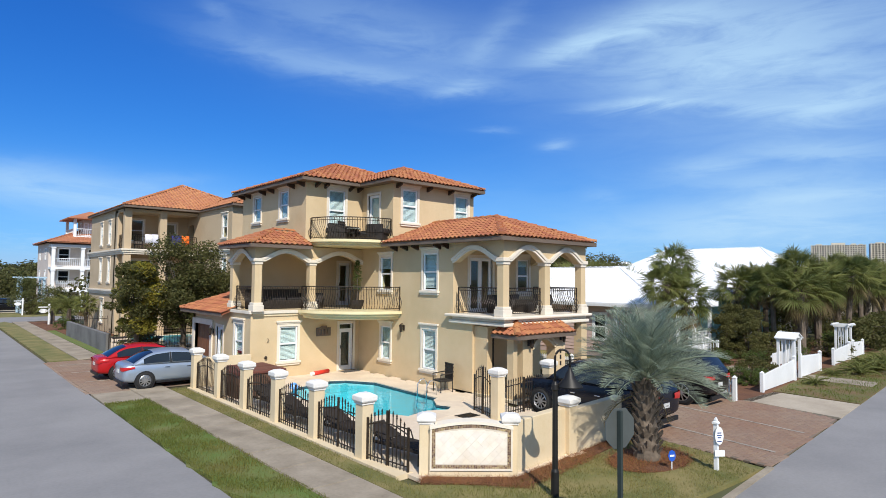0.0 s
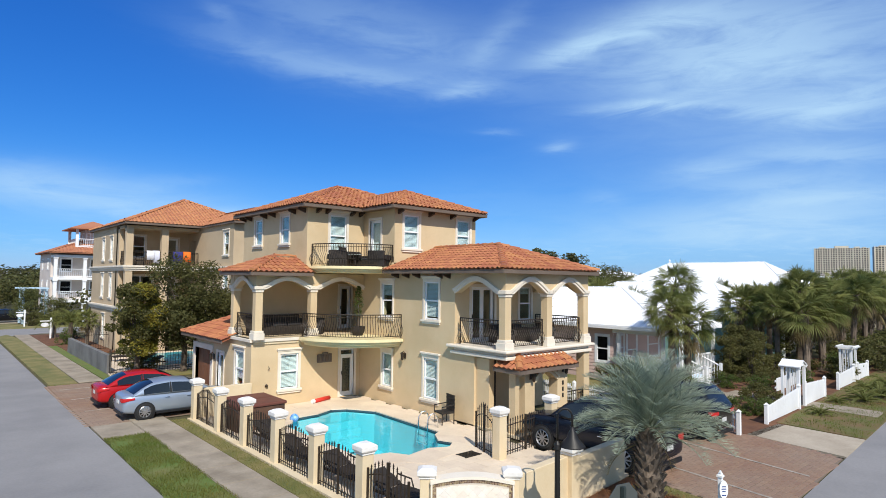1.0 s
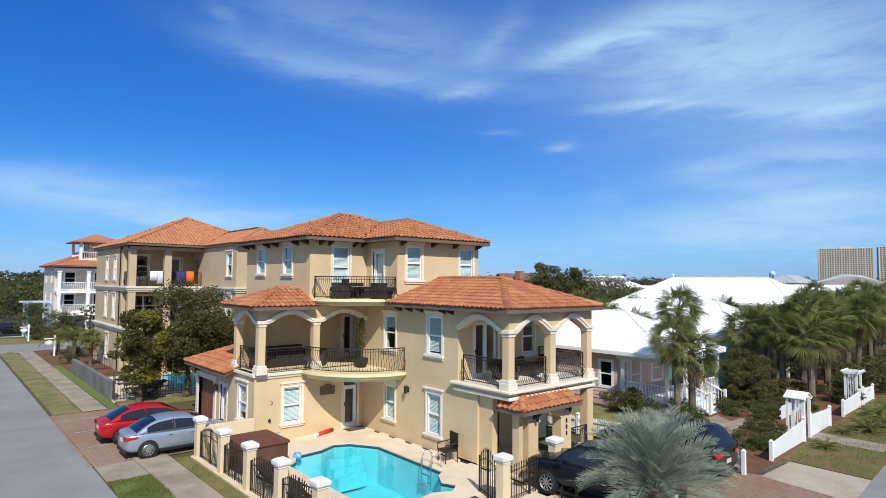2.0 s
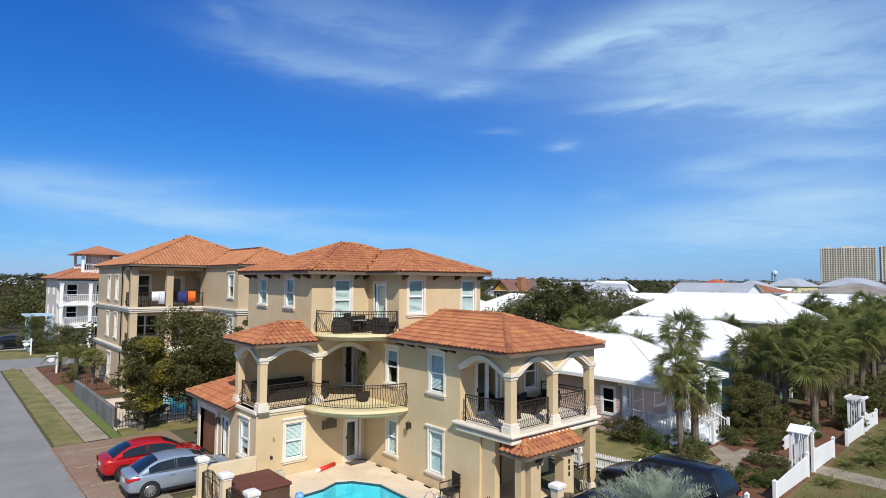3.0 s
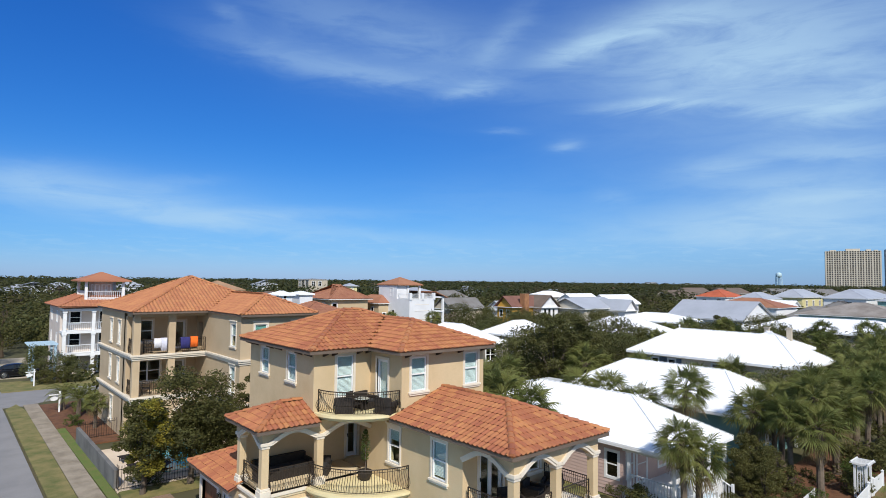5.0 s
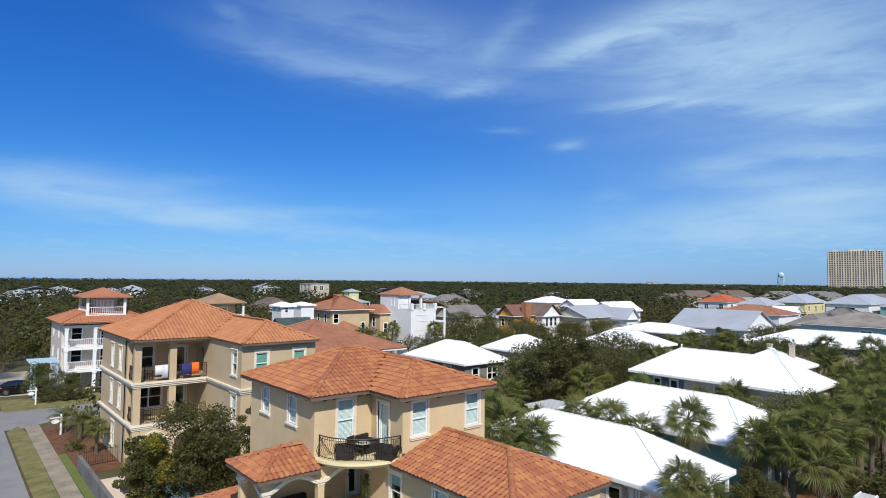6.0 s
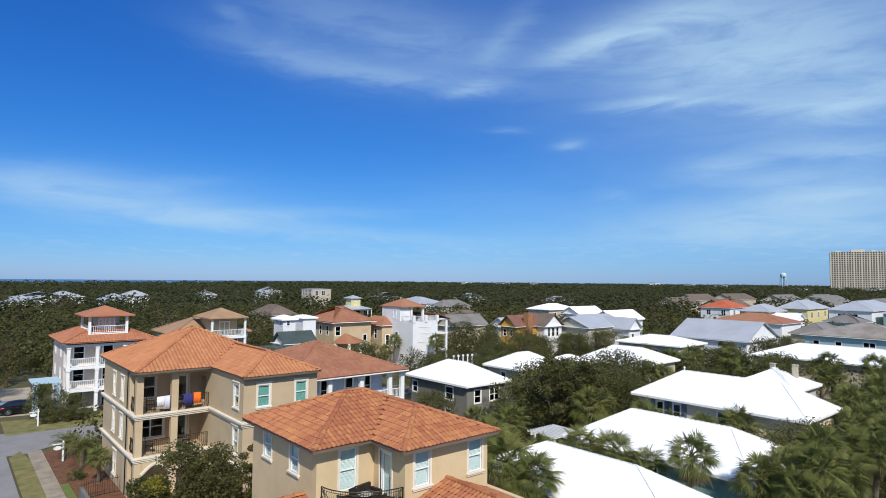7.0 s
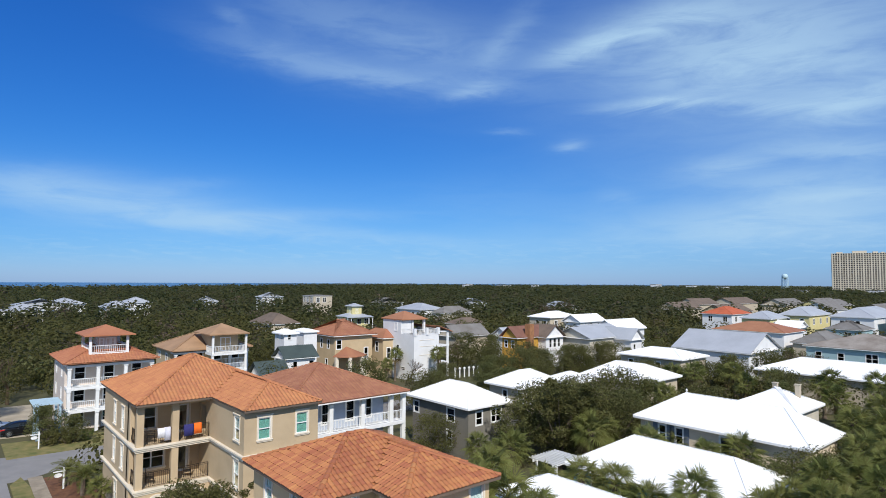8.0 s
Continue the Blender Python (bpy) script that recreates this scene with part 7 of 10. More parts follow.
SHRUB = leaf_mat("shrub_leaf", (0.09, 0.13, 0.032), (0.135, 0.17, 0.045))


def fan_leaf(m, base, yaw, pitch, stem, size, rnd, blades=22, droop=0.22, spread=210):
    """A palmetto fan: an arched stem and folded blades that split and hang at the tips."""
    c, s = math.cos(yaw), math.sin(yaw)
    out = Vector((c, s, 0))
    side = Vector((-s, c, 0))
    up = Vector((0, 0, 1))
    p0 = Vector(base)
    d = out * math.cos(pitch) + up * math.sin(pitch)
    p1 = p0 + d * stem - up * (stem * stem * 0.12)
    m.tube([p0, p0 + d * stem * 0.5, p1], 0.022, 4, 0.012)
    fwd = (d - up * 0.2).normalized()
    tw = rnd.uniform(-1.0, 1.0)
    nrm = side.cross(fwd).normalized()
    side = (side * math.cos(tw) + nrm * math.sin(tw)).normalized()
    nrm = side.cross(fwd).normalized()
    for i in range(blades):
        a = radians(-spread / 2 + spread * (i + 0.5) / blades + rnd.uniform(-3, 3))
        l = size * (1.0 - 0.25 * abs(a) / 1.6) * rnd.uniform(0.85, 1.08)
        dirn = (fwd * math.cos(a) + side * math.sin(a)).normalized()
        w = size * 0.03
        sd = dirn.cross(nrm).normalized()
        q1 = p1 + dirn * l * 0.55 - up * l * 0.02
        q2 = p1 + dirn * l - up * l * (droop + rnd.uniform(-0.05, 0.2)) * (0.6 + 0.4 * abs(a))
        k = len(m.v)
        m.v.extend([tuple(p1), tuple(q1 + sd * w + nrm * w * 0.4), tuple(q1 - sd * w + nrm * w * 0.4), tuple(q2), tuple(q1 - nrm * w * 0.3)])
        m.f.extend([(k, k + 1, k + 4), (k, k + 4, k + 2), (k + 1, k + 3, k + 4), (k + 4, k + 3, k + 2)])


def feather_leaf(m, base, yaw, pitch, length, rnd, pairs=26, leaflet=0.55, bend=0.55, width=0.02):
    """A feather frond that arches over, with stiff leaflets in a V."""
    c, s = math.cos(yaw), math.sin(yaw)
    out, up, side = Vector((c, s, 0)), Vector((0, 0, 1)), Vector((-s, c, 0))
    pts = []
    p, a = Vector(base), pitch
    n = 9
    for i in range(n + 1):
        pts.append(p.copy())
        p = p + (out * math.cos(a) + up * math.sin(a)) * (length / n)
        a -= bend * 2.2 / n * (0.5 + i / n)
    m.tube(pts, 0.022, 4, 0.006)
    for i in range(pairs):
        t = 0.16 + 0.82 * i / (pairs - 1)
        k = t * n
        j = min(int(k), n - 1)
        q = pts[j].lerp(pts[j + 1], k - j)
        d = (pts[j + 1] - pts[j]).normalized()
        nrm = side.cross(d)
        nrm = nrm if nrm.z > 0 else -nrm
        l = leaflet * math.sin(math.pi * min(0.97, t * 0.85 + 0.15)) ** 0.6 * rnd.uniform(0.85, 1.1)
        for sg in (-1, 1):
            e = (d * 0.72 + side * sg * 0.6 + nrm * 0.42).normalized()
            tip = q + e * l - up * l * rnd.uniform(0.05, 0.2)
            mid = q + e * l * 0.5
            w = d * width
            kk = len(m.v)
            m.v.extend([tuple(q), tuple(mid + w), tuple(tip), tuple(mid - w)])
            m.f.append((kk, kk + 1, kk + 2, kk + 3))


def sabal(height, seed, leaves=32, size=0.85, dry=4, name="palm_tree", label="sabal palm with a rough trunk and fan leaves"):
    rnd = random.Random(seed)
    h = thing(name, 0, 0, 0, label, "palm tree", "sabal palms")
    m = M()
    lean = rnd.uniform(-0.06, 0.06)
    rings = []
    n = 14
    for i in range(n + 1):
        t = i / n
        r = 0.17 * (1 - 0.25 * t) + (0.05 if i == 0 else 0) + rnd.uniform(-0.008, 0.012)
        rings.append([(lean * height * t * t + r * math.cos(2 * math.pi * k / 9), r * math.sin(2 * math.pi * k / 9), height * t) for k in range(9)])
    m.ring(rings)
    for i in range(40):
        z = height * (0.45 + 0.55 * rnd.random())
        a = rnd.uniform(0, 2 * math.pi)
        x = lean * height * (z / height) ** 2
        m.tube([(x + 0.13 * math.cos(a), 0.13 * math.sin(a), z), (x + 0.27 * math.cos(a), 0.27 * math.sin(a), z + 0.22)], 0.03, 3, 0.012)
    part("trunk", m, PALMBARK, h)
    top = (lean * height, 0, height)
    c, dr = M(), M()
    for i in range(leaves):
        f = i / leaves
        pitch = math.asin(max(-0.55, 0.98 - 1.42 * f)) + rnd.uniform(-0.12, 0.12)
        fan_leaf(c, (top[0], top[1], top[2] + 0.1 - 0.25 * f), i * 2.4 + rnd.uniform(-0.3, 0.3), pitch, rnd.uniform(0.7, 0.95) * size, size * rnd.uniform(0.85, 1.1), rnd)
    part("crown", c, SABAL, h)
    for i in range(dry):
        fan_leaf(dr, (top[0], top[1], top[2] - 0.25), i * 1.7 + rnd.uniform(-0.3, 0.3), -0.75 + rnd.uniform(-0.3, 0.1), 0.8 * size, size * 0.8, rnd, droop=0.6)
    if dry:
        part("dry_leaves", dr, SABALDRY, h)
    return h


def place(ob, x, y, turn, k, z=0.0):
    ob.matrix_basis = Matrix.Translation((x, y, z)) @ Matrix.Rotation(radians(turn), 4, "Z") @ Matrix.Diagonal((k, k, k, 1))
    return ob


def again(ob, x, y, turn, k=1.0, z=0.0):
    """A copy of a plant, turned and scaled."""
    c = copy_thing(ob, Matrix.Identity(4))
    return place(c, x, y, turn, k, z)


def clumps(m, centres, leaf, per, rnd, flat=0.75):
    """Leaves round clump centres (x, y, z, radius), as bent little quads in all directions."""
    for cx, cy, cz, r in centres:
        for _ in range(per):
            while True:
                a, b, c = rnd.uniform(-1, 1), rnd.uniform(-1, 1), rnd.uniform(-1, 1)
                q = a * a + b * b + c * c
                if 0.25 < q < 1:
                    break
            p = Vector((cx + a * r, cy + b * r, cz + c * r * flat))
            e = Vector((rnd.uniform(-1, 1), rnd.uniform(-1, 1), rnd.uniform(-0.7, 0.7))).normalized()
            o = e.cross(Vector((rnd.uniform(-1, 1), rnd.uniform(-1, 1), rnd.uniform(-1, 1)))).normalized()
            l, w = leaf * rnd.uniform(0.7, 1.4), leaf * rnd.uniform(0.35, 0.6)
            k = len(m.v)
            m.v.extend([tuple(p - e * l), tuple(p + o * w), tuple(p + e * l), tuple(p - o * w)])
            m.f.append((k, k + 1, k + 2, k + 3))


def broadleaf(height, spread, seed, material, leaf=0.09, n_clump=46, per=170, low=0.28, name="tree", label="evergreen oak with a dense dark crown", category="tree", group="", second=None):
    rnd = random.Random(seed)
    h = thing(name, 0, 0, 0, label, category, group)
    t, cs = M(), []
    trunk_top = height * low
    t.tube([(0, 0, 0), (0.06, 0.03, trunk_top * 0.5), (0.02, 0.0, trunk_top * 1.1)], 0.05 * height ** 0.75, 8, 0.032 * height ** 0.75)
    for i in range(9):
        a = i * 2.4 + rnd.uniform(-0.4, 0.4)
        r = spread * rnd.uniform(0.4, 0.85)
        z = trunk_top + (height - trunk_top) * rnd.uniform(0.2, 0.8)
        p0 = (0.02, 0, trunk_top * rnd.uniform(0.8, 1.05))
        p1 = (r * 0.45 * math.cos(a), r * 0.45 * math.sin(a), (p0[2] + z) / 2 + 0.3)
        p2 = (r * math.cos(a), r * math.sin(a), z)
        t.tube([p0, p1, p2], 0.016 * height ** 0.8, 5, 0.008)
    part("trunk", t, BARK, h)
    for i in range(n_clump):
        a = rnd.uniform(0, 2 * math.pi)
        u = rnd.random() ** 0.6
        zz = rnd.random()
        prof = math.sin(math.pi * (0.12 + 0.8 * zz)) ** 0.6
        r = spread * u * prof
        cs.append((r * math.cos(a), r * math.sin(a), trunk_top * 0.85 + (height - trunk_top * 0.85) * (0.06 + 0.88 * zz), spread * rnd.uniform(0.2, 0.36)))
    c = M()
    # clumps towards one side take the colour that stands for sunlit leaves
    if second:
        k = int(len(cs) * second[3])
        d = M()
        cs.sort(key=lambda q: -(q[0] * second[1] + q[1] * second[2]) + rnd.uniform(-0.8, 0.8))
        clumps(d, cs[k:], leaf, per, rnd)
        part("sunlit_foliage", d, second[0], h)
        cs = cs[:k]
    clumps(c, cs, leaf, per, rnd)
    part("crown", c, material, h)
    return h


# the pindo palm at the corner
rnd = random.Random(8)
pindo = thing("palm_tree", 12.7, 7.16, 0, "blue-grey pindo palm with a stout rough trunk on the lawn", "palm tree")
m = M()
rings = []
for i in range(15):
    t = i / 14
    r = 0.27 - 0.05 * t + rnd.uniform(-0.02, 0.03) + (0.06 if i == 0 else 0)
    rings.append([(12.7 + r * math.cos(2 * math.pi * k / 11) * (1 + 0.06 * ((k + i) % 2)), 7.16 + r * math.sin(2 * math.pi * k / 11) * (1 + 0.06 * ((k + i) % 2)), 1.9 * t) for k in range(11)])
m.ring(rings)
for i in range(90):
    z, a = 0.15 + 1.6 * (i / 90), i * 2.4
    m.tube([(12.7 + 0.22 * math.cos(a), 7.16 + 0.22 * math.sin(a), z), (12.7 + 0.36 * math.cos(a), 7.16 + 0.36 * math.sin(a), z + 0.17)], 0.05, 4, 0.02)
part("trunk", m, PALMBARK, pindo)
c = M()
for i in range(84):
    f = i / 84
    feather_leaf(c, (12.7 + rnd.uniform(-0.08, 0.08), 7.16 + rnd.uniform(-0.08, 0.08), 1.9 - 0.15 * f), i * 2.399 + rnd.uniform(-0.2, 0.2), 1.5 - 1.25 * f ** 1.1 + rnd.uniform(-0.1, 0.1), rnd.uniform(1.6, 2.0), rnd, pairs=40, leaflet=0.56, bend=0.5, width=0.011)
part("crown", c, PINDO, pindo)
dr = M()
for i in range(3):
    feather_leaf(dr, (12.7, 7.16, 1.55), i * 0.95, -0.35 + rnd.uniform(-0.2, 0.1), 1.4, rnd, pairs=20, leaflet=0.35, bend=0.6, width=0.011)
part("dry_fronds", dr, SABALDRY, pindo)

# sabal palms: three grown forms, then copies
pa = place(sabal(3.15, 1), 27.35, 13.45, 20, 1.04)
pb1 = place(sabal(4.4, 2, leaves=33, size=0.9), 26.55, 13.75, 70, 0.9)
pc = place(sabal(2.6, 3, leaves=30, size=0.8, dry=3), 30.6, 30.9, 40, 1.5)
PALMS = [
    # beside the cottages
    (pb1, 33.2, 34.6, 130, 0.95), (pa, 35.4, 33.4, 210, 1.25), (pa, 33.9, 29.0, 100, 0.95), (pa, 34.0, 25.3, 0, 1.24), (pa, 34.05, 23.0, 160, 1.27), (pa, 33.95, 20.4, 220, 1.16), (pb1, 36.2, 12.6, 30, 0.92), (pb1, 34.1, 17.8, 300, 1.14),
    (pa, 26.3, 25.3, 80, 1.4), (pa, 26.6, 23.2, 190, 1.25), (pb1, 25.6, 27.3, 300, 1.1), (pb1, 24.0, 30.5, 250, 1.15),
    (pc, 45.0, 27.0, 50, 1.5), (pa, 46.5, 23.0, 120, 1.15), (pc, 48.5, 21.0, 200, 1.5), (pa, 50.0, 27.0, 10, 1.0), (pc, 44.5, 32.0, 310, 1.6), (pa, 47.5, 33.0, 75, 1.15),
    (pb1, 38.4, 14.2, 60, 0.95), (pa, 37.3, 14.8, 290, 1.2), (pb1, 40.6, 14.6, 200, 0.95),
    # the grove by the picket fence
    (pb1, 38.9, 12.0, 140, 1.1), (pa, 41.4, 11.9, 10, 1.25), (pb1, 45.4, 11.3, 260, 1.05), (pa, 36.3, 11.2, 200, 1.15), (pb1, 43.3, 13.2, 90, 1.12), (pa, 48.2, 12.6, 350, 1.3), (pb1, 50.5, 11.8, 170, 1.1),
    (pa, 46.0, 14.6, 45, 1.3), (pb1, 52.0, 14.0, 290, 1.15), (pa, 54.5, 12.4, 130, 1.3), (pb1, 57.0, 13.6, 220, 1.12), (pa, 60.0, 12.6, 15, 1.35), (pb1, 63.0, 14.5, 85, 1.15), (pa, 66.0, 13.6, 175, 1.35),
    (pb1, 62.5, 17.5, 255, 1.1), (pa, 66.5, 18.0, 320, 1.35), (pb1, 70.0, 16.0, 65, 1.2), (pa, 74.0, 18.0, 145, 1.4), (pb1, 78.0, 17.0, 205, 1.25), (pa, 77.0, 22.5, 275, 1.4), (pb1, 82.0, 20.0, 5, 1.3), (pa, 86.0, 18.5, 110, 1.4),
    (pb1, 72.0, 12.5, 185, 1.25), (pa, 80.0, 13.5, 240, 1.4), (pb1, 90.0, 15.5, 330, 1.3), (pa, 96.0, 14.0, 55, 1.4), (pb1, 83.0, 24.5, 125, 1.25), (pa, 87.0, 27.0, 215, 1.35),
    (pb1, 62.0, 35.0, 25, 1.1), (pa, 78.0, 33.0, 95, 1.4), (pb1, 82.0, 36.0, 165, 1.2), (pa, 86.0, 39.0, 235, 1.35), (pb1, 78.0, 40.0, 305, 1.2), (pa, 82.0, 45.0, 45, 1.3), (pb1, 62.5, 55.0, 100, 1.0), (pa, 87.0, 33.0, 155, 1.35),
    # between houses on the far side
    (pb1, 60.3, 84.5, 30, 1.05), (pb1, 66.0, 79.5, 80, 1.1), (pa, 58.0, 84.0, 140, 1.0),
]
for ob, x, y, t, k in PALMS:
    again(ob, x, y, t, k)
# small palms by the second villa
pd = thing("palm_tree", 0, 0, 0, "low feather palm in a pine straw bed", "palm tree", "low palms by the villa")
m = M().tube([(0, 0, 0), (0, 0, 1.3)], 0.16, 8, 0.13)
part("trunk", m, PALMBARK, pd)
c = M()
for i in range(30):
    f = i / 30
    feather_leaf(c, (0, 0, 1.3), i * 2.4, 1.3 - 1.3 * f, rnd.uniform(1.3, 1.7), rnd, pairs=22, leaflet=0.35, bend=0.7, width=0.018)
part("crown", c, SABAL, pd)
place(pd, 9.0, 55.5, 0, 1.15)
again(pd, 8.4, 59.0, 70, 1.0)
again(pc, 9.3, 50.6, 30, 0.75)

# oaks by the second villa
oak_a = place(broadleaf(4.9, 1.35, 21, OAK, leaf=0.075, n_clump=70, per=190, low=0.26, label="small oak with dark leaves, one side coloured a sunlit yellow", second=(YOAK, -0.9, -0.6, 0.4)), 8.55, 33.9, 0, 1.0)
oak_b = place(broadleaf(6.3, 2.55, 22, OAK, leaf=0.082, n_clump=105, per=190, low=0.24), 11.0, 34.1, 0, 1.0)
again(oak_b, 13.1, 34.4, 140, 0.72)
slim = place(broadleaf(6.2, 0.9, 23, OAK, leaf=0.07, n_clump=26, per=160, low=0.15, label="slender evergreen tree beside the villa"), 14.1, 33.6, 0, 1.0)
oak_c = place(broadleaf(7.6, 4.2, 24, OAK, leaf=0.135, n_clump=62, per=120, low=0.2, label="broad evergreen oak between the houses", group="oaks between the houses"), 47.0, 37.5, 0, 1.0)
oak_d = place(broadleaf(6.4, 3.6, 25, OLIVE, leaf=0.135, n_clump=54, per=115, low=0.15, label="olive-green oak between the houses", group="oaks between the houses"), 51.5, 38.5, 0, 1.0)
magnolia = place(broadleaf(8.6, 2.2, 26, OAK, leaf=0.13, n_clump=50, per=150, low=0.1, label="tall conical magnolia with glossy dark leaves", group="oaks between the houses"), 43.8, 35.2, 0, 1.0)
OAKS = [(oak_c, 56.0, 41.0, 60, 0.9), (oak_c, 60.5, 39.8, 200, 0.95), (oak_d, 57.5, 36.2, 100, 0.9), (oak_d, 63.5, 37.0, 40, 0.95), (oak_d, 42.5, 39.3, 300, 0.9), (oak_c, 49.5, 43.0, 150, 0.85),
        (magnolia, 46.4, 34.0, 80, 0.95), (oak_c, 52.5, 34.8, 250, 0.8), (oak_c, 78.5, 47.5, 10, 0.75), (oak_c, 83.5, 50.5, 120, 0.72), (oak_d, 86.0, 46.5, 190, 0.7), (oak_d, 80.0, 54.0, 270, 0.75), (oak_c, 86.5, 42.0, 330, 0.75),
        (oak_d, 103.5, 45.5, 75, 0.8), (oak_c, 105.5, 41.0, 135, 0.8), (magnolia, 88.0, 39.5, 0, 0.8), (magnolia, 71.0, 55.5, 45, 0.75), (oak_c, 70.0, 60.0, 225, 0.72), (oak_d, 63.0, 60.5, 305, 0.75), (oak_d, 57.0, 58.0, 15, 0.75), (oak_c, 76.0, 66.0, 95, 0.84), (oak_c, 88.0, 67.0, 20, 0.8), (oak_d, 78.0, 71.5, 280, 0.9), (oak_d, 70.0, 68.0, 130, 0.85), (oak_d, 82.0, 70.0, 165, 0.82),
        (oak_d, 66.0, 68.0, 245, 0.7), (oak_c, 60.0, 70.5, 330, 0.62), (oak_d, 53.5, 64.0, 50, 0.75), (oak_c, 47.5, 61.0, 130, 0.75), (oak_c, 36.4, 44.6, 210, 0.6), (oak_d, 45.0, 70.5, 280, 1.0), (oak_d, 38.0, 68.0, 355, 0.9), (oak_c, 79.0, 80.0, 60, 0.68), (oak_d, 74.0, 75.0, 150, 0.68),
        (oak_d, 90.0, 68.0, 240, 0.84), (oak_c, 96.0, 66.5, 320, 0.8), (oak_d, 104.0, 66.0, 25, 0.7), (oak_c, 112.0, 64.5, 115, 0.7), (oak_c, 3.0, 93.0, 200, 0.8), (oak_d, 8.8, 76.2, 80, 0.6), (oak_c, -1.0, 97.0, 290, 0.8), (oak_d, 10.9, 74.2, 30, 0.45),
        (oak_d, 116.0, 41.0, 70, 0.9), (oak_d, 45.2, 16.5, 20, 0.75), (oak_c, 48.0, 16.0, 110, 0.7), (oak_d, 56.0, 16.0, 210, 0.8), (oak_c, 64.5, 31.8, 300, 0.8), (oak_d, 76.0, 27.5, 35, 0.9), (oak_c, 80.0, 29.5, 125, 0.85),
        (oak_c, 84.0, 76.0, 75, 0.82), (oak_d, 93.0, 73.5, 190, 0.8), (oak_c, 101.0, 68.5, 280, 0.75), (oak_d, 117.0, 72.0, 15, 0.85), (oak_c, 86.0, 95.0, 100, 0.85), (oak_d, 95.0, 96.0, 220, 0.85), (oak_c, 118.0, 78.0, 310, 0.8)]
for ob, x, y, t, k in OAKS:
    again(ob, x, y, t, k)
# dark evergreens before the sea-green cottage
ev = place(broadleaf(4.1, 1.45, 27, OAK, leaf=0.08, n_clump=50, per=130, low=0.08, label="dark bushy evergreen tree in the cottage garden", group="garden evergreens"), 33.2, 14.0, 0, 0.6)
for x, y, t, k in ((34.2, 13.2, 90, 0.66), (33.4, 12.9, 200, 0.55), (34.9, 14.2, 300, 0.72)):
    again(ev, x, y, t, k)

# bare trees
def bare(height, seed, label="leafless tree with fine brown twigs"):
    rnd = random.Random(seed)
    h = thing("tree", 0, 0, 0, label, "tree", "bare trees")
    t = M()

    def grow(p, d, l, r, depth):
        q = p + d * l
        t.tube([p, (p + q) / 2 + Vector((rnd.uniform(-0.04, 0.04), rnd.uniform(-0.04, 0.04), 0)) * l, q], r, 4 if depth > 1 else 7, r * 0.65)
        if depth == 5:
            return
        for _ in range(3 if depth < 4 else 2):
            e = (d + Vector((rnd.uniform(-0.75, 0.75), rnd.uniform(-0.75, 0.75), rnd.uniform(-0.1, 0.5)))).normalized()
            grow(q, e, l * rnd.uniform(0.62, 0.82), r * 0.6, depth + 1)
    grow(Vector((0, 0, 0)), Vector((0, 0, 1)), height * 0.27, 0.03 * height, 0)
    part("trunk", t, BRONZELEAF, h)
    return h


bt = place(bare(7.5, 4), 108.0, 39.0, 0, 1.0)
for x, y, t, k in ((112.5, 37.5, 60, 0.95), (105.0, 37.0, 140, 0.85), (-1.0, 95.0, 30, 1.1), (3.0, 98.0, 200, 1.15), (-4.0, 99.0, 100, 1.2), (7.0, 102.0, 280, 1.1), (0.0, 104.0, 320, 1.2), (38.5, 54.8, 80, 0.62), (60.5, 80.0, 10, 0.7), (170.0, 145.0, 50, 1.6), (200.0, 160.0, 90, 1.6), (78.0, 88.0, 170, 0.9)):
    again(bt, x, y, t, k)

